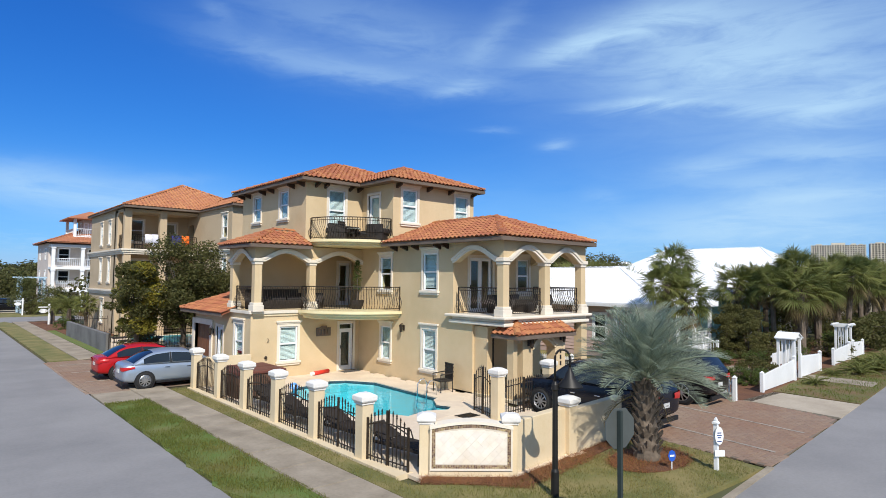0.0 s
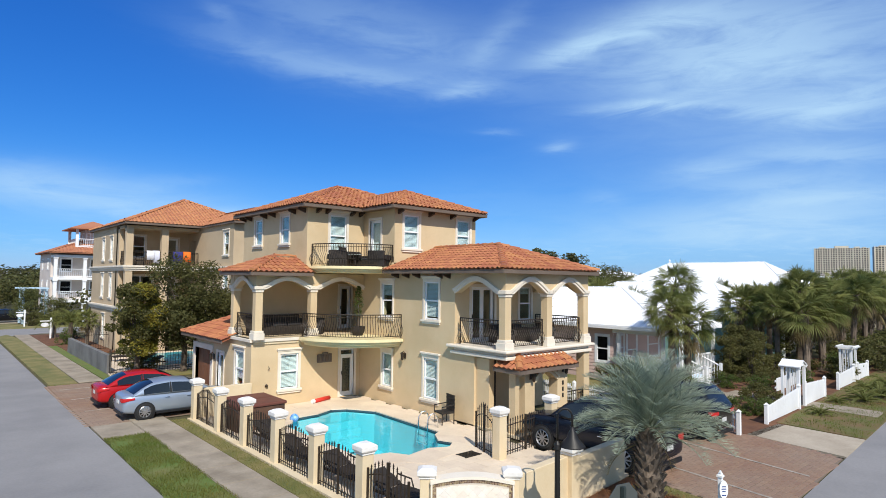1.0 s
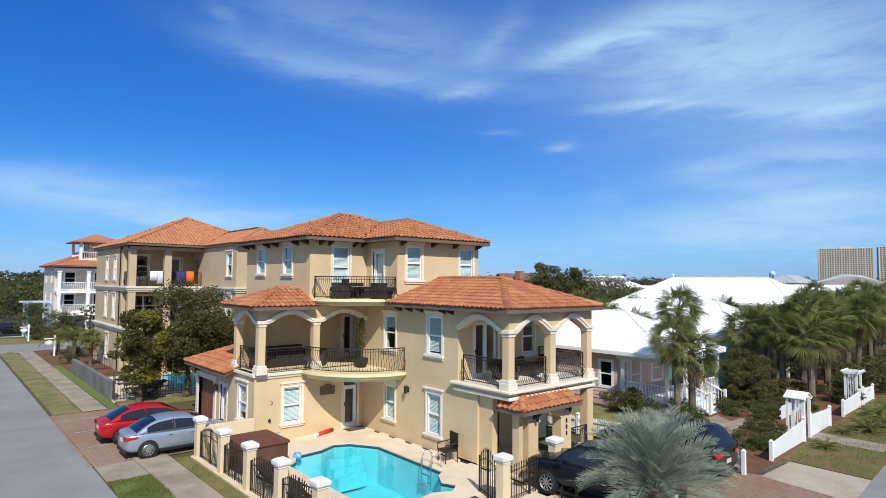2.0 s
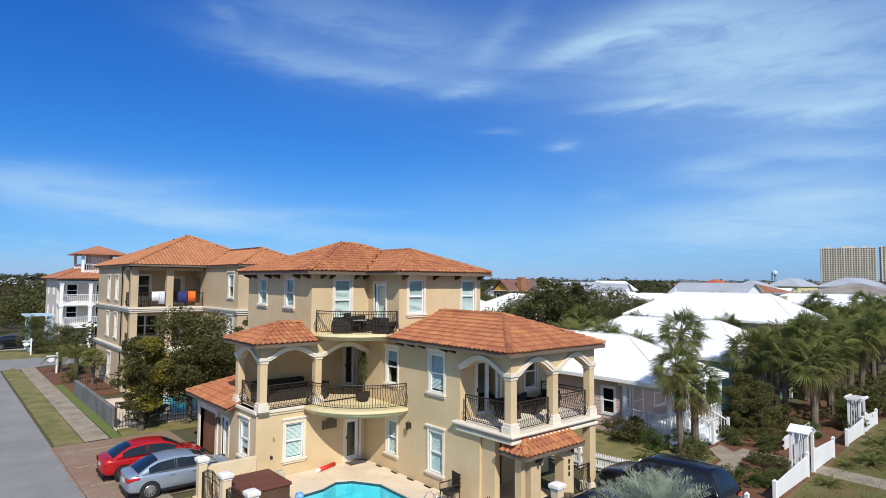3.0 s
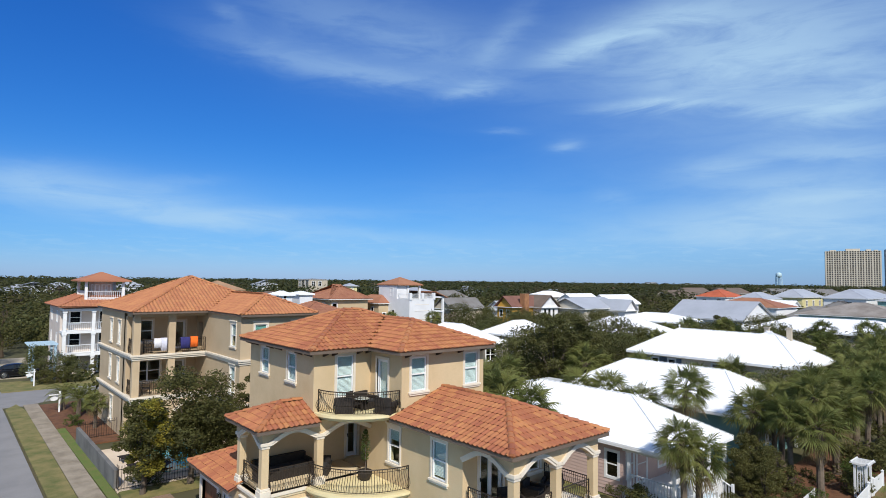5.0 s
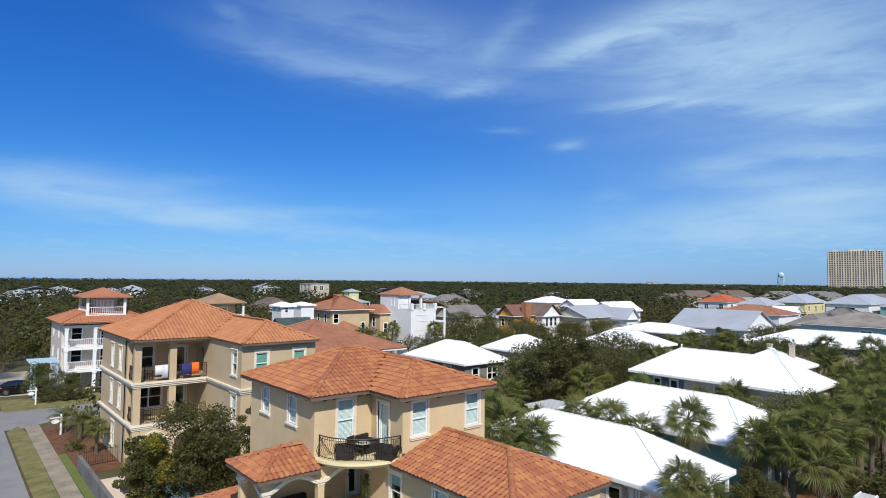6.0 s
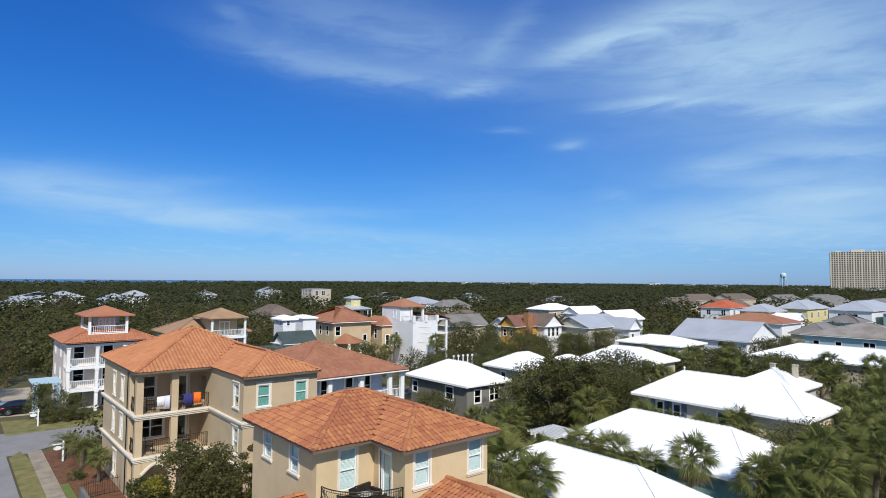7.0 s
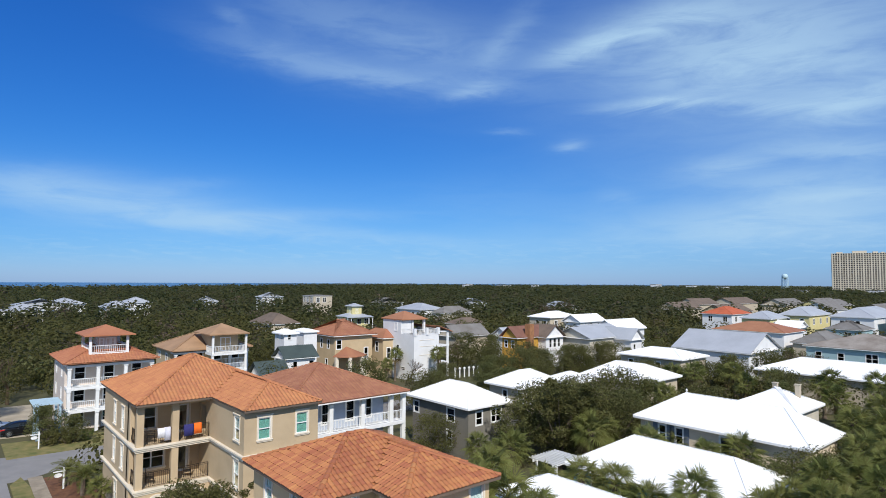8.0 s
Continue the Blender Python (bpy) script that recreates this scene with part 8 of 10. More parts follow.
# shrubs
shrub_a = place(broadleaf(0.95, 0.75, 31, SHRUB, leaf=0.042, n_clump=20, per=95, low=0.05, name="shrub", label="rounded green shrub in pine straw", category="shrub", group="garden shrubs"), 26.4, 12.9, 0, 1.0)
shrub_b = place(broadleaf(0.9, 0.8, 32, OAK, leaf=0.046, n_clump=20, per=95, low=0.05, name="shrub", label="dark rounded shrub in pine straw", category="shrub", group="garden shrubs"), 25.2, 12.7, 0, 1.0)
for ob, x, y, t, k in ((shrub_a, 24.6, 10.55, 40, 0.72), (shrub_a, 24.75, 9.85, 10, 0.75), (shrub_a, 25.2, 9.3, 130, 0.72), (shrub_b, 26.6, 9.9, 90, 0.92), (shrub_b, 27.6, 10.5, 160, 0.95), (shrub_a, 30.3, 12.9, 220, 0.75), (shrub_a, 27.0, 13.9, 300, 1.1), (shrub_b, 26.9, 16.4, 20, 1.35), (shrub_b, 26.7, 17.2, 80, 1.1), (shrub_a, 30.7, 11.5, 70, 0.8), (shrub_b, 31.8, 12.0, 140, 0.85), (shrub_b, 33.2, 11.6, 200, 0.8), (shrub_a, 34.6, 11.0, 260, 0.9), (shrub_b, 36.0, 12.6, 320, 1.5), (shrub_a, 22.6, 12.9, 30, 1.0), (shrub_b, 38.0, 10.4, 110, 1.3), (shrub_a, 40.0, 10.6, 190, 1.3), (shrub_b, 42.5, 10.9, 250, 1.9), (shrub_b, 44.2, 10.2, 330, 2.2), (shrub_b, 46.5, 10.3, 15, 2.3), (shrub_b, 48.8, 10.6, 85, 2.3), (shrub_b, 51.5, 10.6, 120, 2.3),
                        (shrub_b, 31.0, 13.6, 45, 0.8), (shrub_b, 32.8, 13.5, 95, 0.9), (shrub_a, 26.2, 14.9, 10, 1.0), (shrub_b, 9.2, 35.4, 33, 1.2), (shrub_b, 13.6, 31.2, 75, 1.6), (shrub_a, 8.2, 52.4, 0, 0.9), (shrub_a, 9.4, 57.5, 60, 1.0), (shrub_b, 8.6, 74.5, 130, 1.5), (shrub_b, 10.2, 74.0, 190, 1.4), (shrub_a, 12.2, 74.6, 230, 1.2)):
    again(ob, x, y, t, k)
# low fan clumps in the front gardens
cyc = thing("shrub", 0, 0, 0, "low spiky cycad on the lawn", "shrub", "low cycads")
c = M()
for i in range(18):
    feather_leaf(c, (0, 0, 0.08), i * 2.4, 1.0 - 0.9 * i / 18, 0.62, rnd, pairs=18, leaflet=0.13, bend=0.6, width=0.012)
part("crown", c, SABAL, cyc)
place(cyc, 27.0, 7.9, 0, 1.0)
for x, y, k in ((31.5, 7.5, 1.6), (33.0, 7.2, 1.9), (35.4, 8.2, 1.3), (36.8, 7.6, 1.7), (30.3, 8.2, 0.9)):
    again(cyc, x, y, x * 40, k)

# ---- woods: one joined body for each kind of growth ----
FOOT = [(8, 44, -8, 33), (8, 22, 33, 57), (21, 38, 46, 64), (33, 44, 13, 29), (50, 76, 10, 40), (36, 50, 40, 56), (49, 68, 42, 56), (63, 78, 38, 53), (88, 104, 15, 64), (106, 168, 22, 72), (180, 242, 34, 104),
        (8, 26, 70, 92), (-9, 9, -60, 104), (20, 40, 82, 102), (33, 72, 78, 102), (84, 122, 64, 110), (120, 140, 77, 90), (133, 154, 102, 124), (72, 86, 165, 186), (97, 114, 155, 172), (114, 128, 219, 235), (144, 168, 176, 208), (118, 152, 138, 152),
        (14, 32, 275, 294), (20, 46, 317, 336), (34, 54, 328, 352), (48, 62, 272, 293), (60, 76, 297, 314), (326, 402, 98, 136), (248, 372, 108, 164), (266, 316, 58, 100), (690, 740, 60, 230), (4, 60, 62, 72), (48, 88, 56, 82)]


def wood(name, n, r0, r1, quads, leaf, height, crown, seed, material, label, az=(2, 100), power=0.5, rise=0.25, stray=0.42):
    """n trees strewn over a sector, each a crown of leaf sprays; far ones are larger and fewer."""
    g = np.random.default_rng(seed)
    a = np.radians(g.uniform(az[0], az[1], n))
    r = np.sqrt(g.uniform((r0 / r1) ** 2, 1, n)) * r1 if power == 0.5 else r0 * (r1 / r0) ** g.uniform(0, 1, n)
    x, y = r * np.cos(a), r * np.sin(a)
    keep = r < 0.98 * np.interp(np.degrees(a), (0, 56, 66, 76, 130), (2600, 2600, 1900, 1050, 900))
    for x0, x1, y0, y1 in FOOT:
        keep &= ~((x > x0 - 1.5) & (x < x1 + 1.5) & (y > y0 - 1.5) & (y < y1 + 1.5))
    x, y = x[keep], y[keep]
    k = len(x)
    h = height * g.uniform(0.7, 1.25, k)
    w = crown * g.uniform(0.7, 1.3, k)
    t = np.repeat(np.arange(k), quads)
    N = len(t)
    v = g.normal(size=(N, 3))
    v /= np.linalg.norm(v, axis=1)[:, None]
    v *= g.uniform(0.55, 1.0, N)[:, None] ** 0.5
    lob = 1 + 0.25 * np.sin(3 * np.arctan2(v[:, 1], v[:, 0]) + t * 1.7) + 0.2 * np.sin(5 * v[:, 2] + t)
    c = np.empty((N, 3))
    c[:, 0] = x[t] + v[:, 0] * w[t] * lob
    c[:, 1] = y[t] + v[:, 1] * w[t] * lob
    c[:, 2] = h[t] * (0.56 + 0.44 * v[:, 2])
    out = v + np.array((0, 0, rise)) + stray * g.normal(size=(N, 3))
    out /= np.linalg.norm(out, axis=1)[:, None]
    e = np.cross(out, g.normal(size=(N, 3)))
    e /= np.linalg.norm(e, axis=1)[:, None]
    o = np.cross(out, e)
    o /= np.linalg.norm(o, axis=1)[:, None]
    l = (leaf * g.uniform(0.6, 1.4, N))[:, None]
    q = np.stack([c - e * l, c + o * l * 0.6, c + e * l, c - o * l * 0.6], 1).reshape(-1, 3)
    me = bpy.data.meshes.new(name)
    me.vertices.add(len(q))
    me.vertices.foreach_set("co", q.ravel().astype(np.float32))
    me.loops.add(len(q))
    me.loops.foreach_set("vertex_index", np.arange(len(q), dtype=np.int32))
    me.polygons.add(N)
    me.polygons.foreach_set("loop_start", np.arange(0, 4 * N, 4, dtype=np.int32))
    me.update(calc_edges=True)
    me.materials.append(material)
    ob = new(name, me)
    tagged(ob, label, "woods", kind="stuff")
    return ob


FAROAK = leaf_mat("far_woodland", (0.068, 0.080, 0.028), (0.096, 0.087, 0.033), rand=0.22, scale=22.0)
wood("woods_near", 470, 58, 130, 430, 0.19, 5.6, 2.9, 1, FOREST, "dense evergreen oak and pine woods between the houses", rise=0.5, stray=0.35)
wood("woods_beyond", 1240, 128, 230, 130, 0.38, 5.8, 2.9, 7, FOREST, "oak and pine woods beyond the houses", rise=0.6, stray=0.3)
wood("woods_olive", 420, 58, 260, 230, 0.25, 5.2, 2.3, 2, OLIVE, "olive-green thickets between the houses")
wood("woods_bare", 160, 70, 320, 110, 0.3, 6.5, 2.6, 3, BRONZELEAF, "leafless brown trees among the woods")
wood("woods_middle", 4800, 220, 620, 62, 0.7, 8.6, 4.2, 4, FAROAK, "pine and oak woods in the middle distance", rise=0.8, stray=0.28)
wood("woods_middle_bare", 260, 240, 620, 40, 0.7, 8.0, 3.6, 5, BRONZELEAF, "leafless trees in the middle distance")
wood("woods_tall", 150, 230, 560, 150, 0.6, 9.8, 3.6, 8, FAROAK, "taller pines standing above the woods", rise=0.4, stray=0.4)
wood("woods_far", 8500, 600, 2500, 20, 1.95, 10.0, 8.0, 6, FAROAK, "woods reaching to the horizon", power=0, rise=0.9, stray=0.25)


# ---- garden wall, posts and iron fence round the pool ----
def gate_post(x, y, turn=0.0, h=1.25, half=0.15, label="cream stucco post with a white stepped cap"):
    g = thing("fence_post", 0, 0, 0, label, "fence post", "fence posts")
    part("shaft", M().box(-half, half, -half, half, 0.0, h), CREAM, g, bevel=0.012)
    m = M()
    m.box(-half - 0.02, half + 0.02, -half - 0.02, half + 0.02, h, h + 0.04)
    m.taper(0, 0, h + 0.04, h + 0.085, half + 0.025, half + 0.025, half + 0.06, half + 0.06)
    m.box(-half - 0.062, half + 0.062, -half - 0.062, half + 0.062, h + 0.085, h + 0.19)
    m.taper(0, 0, h + 0.19, h + 0.25, half + 0.062, half + 0.062, half * 0.7, half * 0.7)
    part("cap", m, CAPWHITE, g, bevel=0.012)
    g.matrix_basis = Matrix.Translation((x, y, 0.0)) @ Matrix.Rotation(radians(turn), 4, "Z")
    return g


POSTY = [11.33, 13.5, 15.68, 17.84, 19.98, 22.28]
p0 = gate_post(7.74, POSTY[0])
for y in POSTY[1:]:
    copy_thing(p0, Matrix.Translation((7.74, y, 0)))
for x, y, t in ((8.15, 9.62, 42), (9.5, 8.48, 42)):
    copy_thing(p0, Matrix.Translation((x, y, 0)) @ Matrix.Rotation(radians(-t), 4, "Z") @ Matrix.Diagonal((0.95, 0.95, 0.86, 1)))
for x, y in ((12.82, 11.95), (15.5, 12.2)):
    copy_thing(p0, Matrix.Translation((x, y, 0)) @ Matrix.Diagonal((1, 1, 1.02, 1)))
copy_thing(p0, Matrix.Translation((11.65, 8.58, 0)) @ Matrix.Diagonal((1, 1, 0.92, 1)))


def picket_mesh(name, material):
    m = M()
    m.box(-0.009, 0.009, -0.009, 0.009, 0, 1.0)
    m.turn(0, 0, [(0.012, 0.985), (0.024, 1.0), (0.012, 1.015), (0.022, 1.04), (0.002, 1.1)], 5)
    return shared(name, m, material)


PICKET = picket_mesh("iron_picket", BRONZE)


def iron_panel(x0, y0, x1, y1, low=0.95, rise=0.25, z=0.06, gap=0.115, label="black iron fence panel with spear tops and an arched head"):
    l = math.hypot(x1 - x0, y1 - y0)
    ex, ey = (x1 - x0) / l, (y1 - y0) / l
    h = thing("iron_fence", (x0 + x1) / 2, (y0 + y1) / 2, 0, label, "fence", "iron fence panels")
    top = M()
    n = max(3, int(l / gap))
    pts = []
    for i in range(n + 1):
        t = i / n
        pts.append((x0 + ex * l * t, y0 + ey * l * t, z + low - 0.16 + rise * 0.55 * math.sin(math.pi * t)))
    top.tube(pts, 0.016, 4)
    part("top_rail", top, BRONZE, h)
    part("bottom_rail", M().tube([(x0, y0, z + 0.1), (x1, y1, z + 0.1)], 0.016, 4), BRONZE, h)
    for t in (0.0, 0.5, 1.0):
        x, y = x0 + ex * l * t, y0 + ey * l * t
        part("standard", M().box(x - 0.022, x + 0.022, y - 0.022, y + 0.022, 0.02, z + low + (rise if t == 0.5 else 0.0)), BRONZE, h)
    a = math.atan2(ey, ex)
    for i in range(1, n):
        t = i / n
        if abs(t - 0.5) < 0.5 / n:
            continue
        k = low + rise * math.sin(math.pi * t) - 0.06
        piece("picket", PICKET, h, Matrix.Translation((x0 + ex * l * t, y0 + ey * l * t, z)) @ Matrix.Rotation(a, 4, "Z") @ Matrix.Diagonal((1, 1, k, 1)))
    return h


ys = [9.85] + POSTY
for i, (a, b) in enumerate(zip(ys, ys[1:])):
    iron_panel(7.72 if i else 7.85, a + (0.17 if i else 0.0), 7.72, b - 0.17, low=0.92)
iron_panel(13.02, 12.0, 15.3, 12.2, low=1.0, rise=0.05)
iron_panel(12.75, 12.15, 13.1, 13.2, low=1.1, rise=0.3, label="open iron gate leaf with spear tops")
m = M().box(7.5, 7.94, 9.8, 22.5, -0.05, 0.06)
tagged(part("fence_curb", m, CREAM, None, "low cream curb under the iron fence"), category="curb", kind="structure")

# curved-topped sign wall set with pale stone, in a mosaic border
def oriented(m, x0, y0, x1, y1):
    """Turns a mesh built along x (front to -y, from 0 to its length) onto a plan line."""
    l = math.hypot(x1 - x0, y1 - y0)
    c, s = (x1 - x0) / l, (y1 - y0) / l
    m.v = [(x0 + x * c - y * s, y0 + x * s + y * c, z) for x, y, z in m.v]
    return m


SA, SB = (8.06, 9.41), (9.38, 8.29)
L = math.hypot(SB[0] - SA[0], SB[1] - SA[1])
sw = thing("sign_wall", 8.72, 8.97, 0, "cream corner wall with blank pale stone panel, mosaic border", "wall")


def crown(u):
    return 1.03 + 0.11 * math.sin(math.pi * u / L)


m = M()
n = 14
for i in range(n):
    a, b = L * i / n, L * (i + 1) / n
    m.add([(a, 0, 0), (b, 0, 0), (b, 0.26, 0), (a, 0.26, 0), (a, 0, crown(a)), (b, 0, crown(b)), (b, 0.26, crown(b)), (a, 0.26, crown(a))],
          [(3, 2, 1, 0), (4, 5, 6, 7), (0, 1, 5, 4), (2, 3, 7, 6)] + ([(3, 0, 4, 7)] if i == 0 else []) + ([(1, 2, 6, 5)] if i == n - 1 else []))
part("wall", oriented(m, *SA, *SB), CREAM, sw)
bk_ = M()
for i in range(n):
    a, b = 0.05 + (L - 0.1) * i / n, 0.05 + (L - 0.1) * (i + 1) / n
    bk_.add([(a, -0.012, 0.2), (b, -0.012, 0.2), (b, -0.012, crown(b) - 0.05), (a, -0.012, crown(a) - 0.05), (a, 0, 0.2), (b, 0, 0.2), (b, 0, crown(b) - 0.05), (a, 0, crown(a) - 0.05)], [(0, 1, 2, 3), (4, 5, 1, 0), (3, 2, 6, 7)])
STONEBED = mat("stone_joint", (0.62, 0.54, 0.44), 0.9, 0.1, 0.5, 50, 0.1)
part("stone_bed", oriented(bk_, *SA, *SB), STONEBED, sw)
STONE = mat("pale_travertine_stone", (0.76, 0.70, 0.62), 0.7, 0.06, 0.5, 50, 0.12, second=(0.70, 0.60, 0.47), rand=0.10)
MOSA = mat("brown_mosaic", (0.30, 0.20, 0.12), 0.5, 0.25, 0.3, 60, 0.1, rand=1.1)
st_ = M()
q = 0.135
rr = random.Random(2)


def clip(poly, k, lim, keep_above):
    """Cuts a flat polygon at one border of the panel."""
    res = []
    for i, p in enumerate(poly):
        p0 = poly[i - 1]
        ins, ins0 = (p[k] >= lim) == keep_above, (p0[k] >= lim) == keep_above
        if ins != ins0:
            t = (lim - p0[k]) / (p[k] - p0[k])
            res.append((p0[0] + (p[0] - p0[0]) * t, p0[1] + (p[1] - p0[1]) * t))
        if ins:
            res.append(p)
    return res


for i in range(-14, 16):
    for j in range(-14, 18):
        u = (i + j) * q * 0.7071 + L / 2
        z = (j - i) * q * 0.7071 + 0.6
        hq = q * 0.7071 - 0.0015
        ps = [(u - hq, z), (u, z - hq), (u + hq, z), (u, z + hq)]
        for k, lim, up_ in ((0, 0.13, True), (0, L - 0.13, False), (1, 0.29, True), (1, crown(min(max(u, 0.13), L - 0.13)) - 0.15, False)):
            ps = clip(ps, k, lim, up_) if len(ps) > 2 else []
        if len(ps) > 2:
            d = -0.018 - rr.uniform(0, 0.004)
            k, c = len(st_.v), len(ps)
            st_.v.extend([(a, d, b) for a, b in ps] + [(a, 0.0, b) for a, b in ps])
            st_.f.extend([tuple(k + e for e in range(c))] + [(k + e, k + (e + 1) % c, k + c + (e + 1) % c, k + c + e) for e in range(c)])
part("stone_tiles", oriented(st_, *SA, *SB), STONE, sw, "pale stone tiles laid on the diagonal", kind="stuff")
mo = M()
s = 0.034
for row in range(2):
    o = row * s
    u = 0.07
    while u < L - 0.07:
        for z in (0.21 + o, crown(u) - 0.07 - o):
            mo.box(u + 0.002, u + s - 0.002, -0.016 - rr.uniform(0, 0.004), 0, z, z + s - 0.004)
        u += s
    z = 0.21
    while z < 0.99:
        for u in (0.05 + o, L - 0.05 - o - s):
            mo.box(u + 0.002, u + s - 0.002, -0.016 - rr.uniform(0, 0.004), 0, z, z + s - 0.004)
        z += s
part("mosaic_border", oriented(mo, *SA, *SB), MOSA, sw, "brown and cream mosaic border", kind="stuff")
fr = M()
for a, b, c, d in ((0.015, L - 0.015, 0.165, 0.2), (0.015, 0.045, 0.2, 1.02), (L - 0.045, L - 0.015, 0.2, 1.02)):
    fr.box(a, b, -0.03, 0.0, c, d)
for i in range(n):
    a, b = L * i / n, L * (i + 1) / n
    fr.add([(a, -0.04, crown(a) - 0.03), (b, -0.04, crown(b) - 0.03), (b, 0.3, crown(b) - 0.03), (a, 0.3, crown(a) - 0.03), (a, -0.04, crown(a) + 0.03), (b, -0.04, crown(b) + 0.03), (b, 0.3, crown(b) + 0.03), (a, 0.3, crown(a) + 0.03)],
           [(4, 5, 6, 7), (0, 1, 5, 4), (2, 3, 7, 6), (3, 2, 1, 0)])
part("moulding", oriented(fr, *SA, *SB), PALE, sw)
# low cream wall along the lawn, and the one beside the cars
gw = thing("garden_wall", 12, 8.6, 0, "low smooth cream stucco garden wall on the lawn", "wall")
part("wall", oriented(M().box(0, 2.05, 0, 0.22, 0, 1.12), 9.6, 8.38, 11.5, 8.55), CREAM, gw, bevel=0.015)
part("wall", oriented(M().box(0, 2.35, 0, 0.22, 0, 1.05), 11.82, 8.5, 14.1, 8.7), CREAM, gw, bevel=0.015)
gw2 = thing("garden_wall", 8.8, 22.4, 0, "low cream wall between the house and the fence", "wall")
part("wall", M().box(7.95, 9.83, 22.3, 22.48, 0, 1.1), CREAM, gw2, bevel=0.015)

# ---- pool side things ----
WICKER = mat("dark_wicker", (0.026, 0.020, 0.016), 0.7, 0.3, 0.2, 120, 0.5)
CUSHION = mat("charcoal_cushion", (0.035, 0.034, 0.036), 0.9, 0.15, 0.5, 80, 0.2)


def lounger():
    h = thing("sun_lounger", 0, 0, 0, "dark wicker sun lounger with a raised back by the pool fence", "sun lounger", "sun loungers")
    for i in range(13):
        part("slat", M().box(-0.31, 0.31, 0.0 + i * 0.1, 0.085 + i * 0.1, 0.3, 0.33), WICKER, h)
    for sx in (-0.33, 0.33):
        part("side_rail", M().box(sx - 0.02, sx + 0.02, 0, 1.95, 0.26, 0.32), WICKER, h)
    for i in range(7):
        y, z = 1.3 + i * 0.085, 0.34 + i * 0.035
        b = M().add([(-0.32, y, z), (0.32, y, z), (0.32, y + 0.065, z + 0.065), (-0.32, y + 0.065, z + 0.065), (-0.32, y + 0.02, z - 0.02), (0.32, y + 0.02, z - 0.02), (0.32, y + 0.085, z + 0.045), (-0.32, y + 0.085, z + 0.045)],
              [(0, 1, 2, 3), (4, 7, 6, 5), (0, 4, 5, 1), (1, 5, 6, 2), (2, 6, 7, 3), (3, 7, 4, 0)])
        part("back_slat", b, WICKER, h)
    for sx in (-0.33, 0.33):
        for y in (0.12, 1.8):
            part("leg", M().tube([(sx, y, 0), (sx, y, 0.28)], 0.022, 6), WICKER, h)
        r = M()
        r.tube([(sx, 0.9, 0.3), (sx * 1.05, 1.0, 0.5), (sx * 1.05, 1.45, 0.52), (sx, 1.55, 0.32)], 0.02, 5)
        part("armrest", r, WICKER, h)
    return h


l0 = lounger()
l0.matrix_basis = Matrix.Translation((8.62, 9.95, 0.05)) @ Matrix.Rotation(radians(8), 4, "Z")
for x, y, t in ((8.48, 12.0, 6), (8.42, 14.2, 10), (8.5, 16.3, 4)):
    copy_thing(l0, Matrix.Translation((x, y, 0.05)) @ Matrix.Rotation(radians(t), 4, "Z"))

ht = thing("hot_tub", 8.9, 20.2, 0.05, "square hot tub with a closed brown cover", "hot tub")
part("cabinet", M().box(8.05, 9.75, 19.3, 21.1, 0.05, 0.82), mat("brown_slat_cabinet", (0.10, 0.05, 0.03), 0.7, 0.2, 0.5, 60, 0.2), ht, bevel=0.03)
m = M().box(8.0, 9.8, 19.25, 20.19, 0.82, 0.93).box(8.0, 9.8, 20.21, 21.15, 0.82, 0.93)
part("cover", m, mat("maroon_cover", (0.14, 0.045, 0.03), 0.6, 0.12, 0.6, 60, 0.1), ht, bevel=0.03)


def wicker_chair(x, y, turn):
    h = thing("patio_chair", 0, 0, 0, "dark woven patio chair with arms", "chair", "patio chairs")
    part("seat", M().box(-0.27, 0.27, -0.27, 0.27, 0.38, 0.44), WICKER, h, bevel=0.01)
    b = M()
    for i in range(9):
        b.box(-0.27 + i * 0.06, -0.225 + i * 0.06, 0.25, 0.28, 0.44, 0.98)
    for z in (0.55, 0.7, 0.85, 0.97):
        b.box(-0.28, 0.28, 0.245, 0.285, z, z + 0.04)
    part("backrest", b, WICKER, h)
    for sx in (-0.27, 0.27):
        part("armrest", M().tube([(sx, -0.25, 0.4), (sx, -0.26, 0.64), (sx, 0.27, 0.68)], 0.022, 5), WICKER, h)
        for sy in (-0.24, 0.25):
            part("leg", M().tube([(sx * 0.95, sy, 0), (sx * 0.95, sy, 0.4)], 0.02, 5), WICKER, h)
    h.matrix_basis = Matrix.Translation((x, y, 0.05)) @ Matrix.Rotation(radians(turn), 4, "Z")
    return h


ch = wicker_chair(14.35, 16.1, -100)
copy_thing(ch, Matrix.Translation((13.55, 21.55, F3B + 0.13)) @ Matrix.Rotation(radians(20), 4, "Z") @ Matrix.Diagonal((0.9, 0.9, 0.82, 1)))

ld = thing("pool_ladder", 13.3, 15.6, 0.0, "chrome pool ladder with two bent rails", "pool ladder")
CHROME = mat("chrome", (0.75, 0.76, 0.78), 0.15, 0.02, 1, 20, 0.0, metal=1.0)
for y in (15.75, 16.25):
    part("rail", M().tube([(13.75, y, 0.03), (13.72, y, 0.42), (13.6, y, 0.56), (13.42, y, 0.56), (13.3, y, 0.4), (13.25, y, -0.6)], 0.022, 8), CHROME, ld, smooth=True)
for z in (-0.2, -0.45):
    part("tread", M().box(13.2, 13.3, 15.75, 16.25, z, z + 0.03), CHROME, ld)

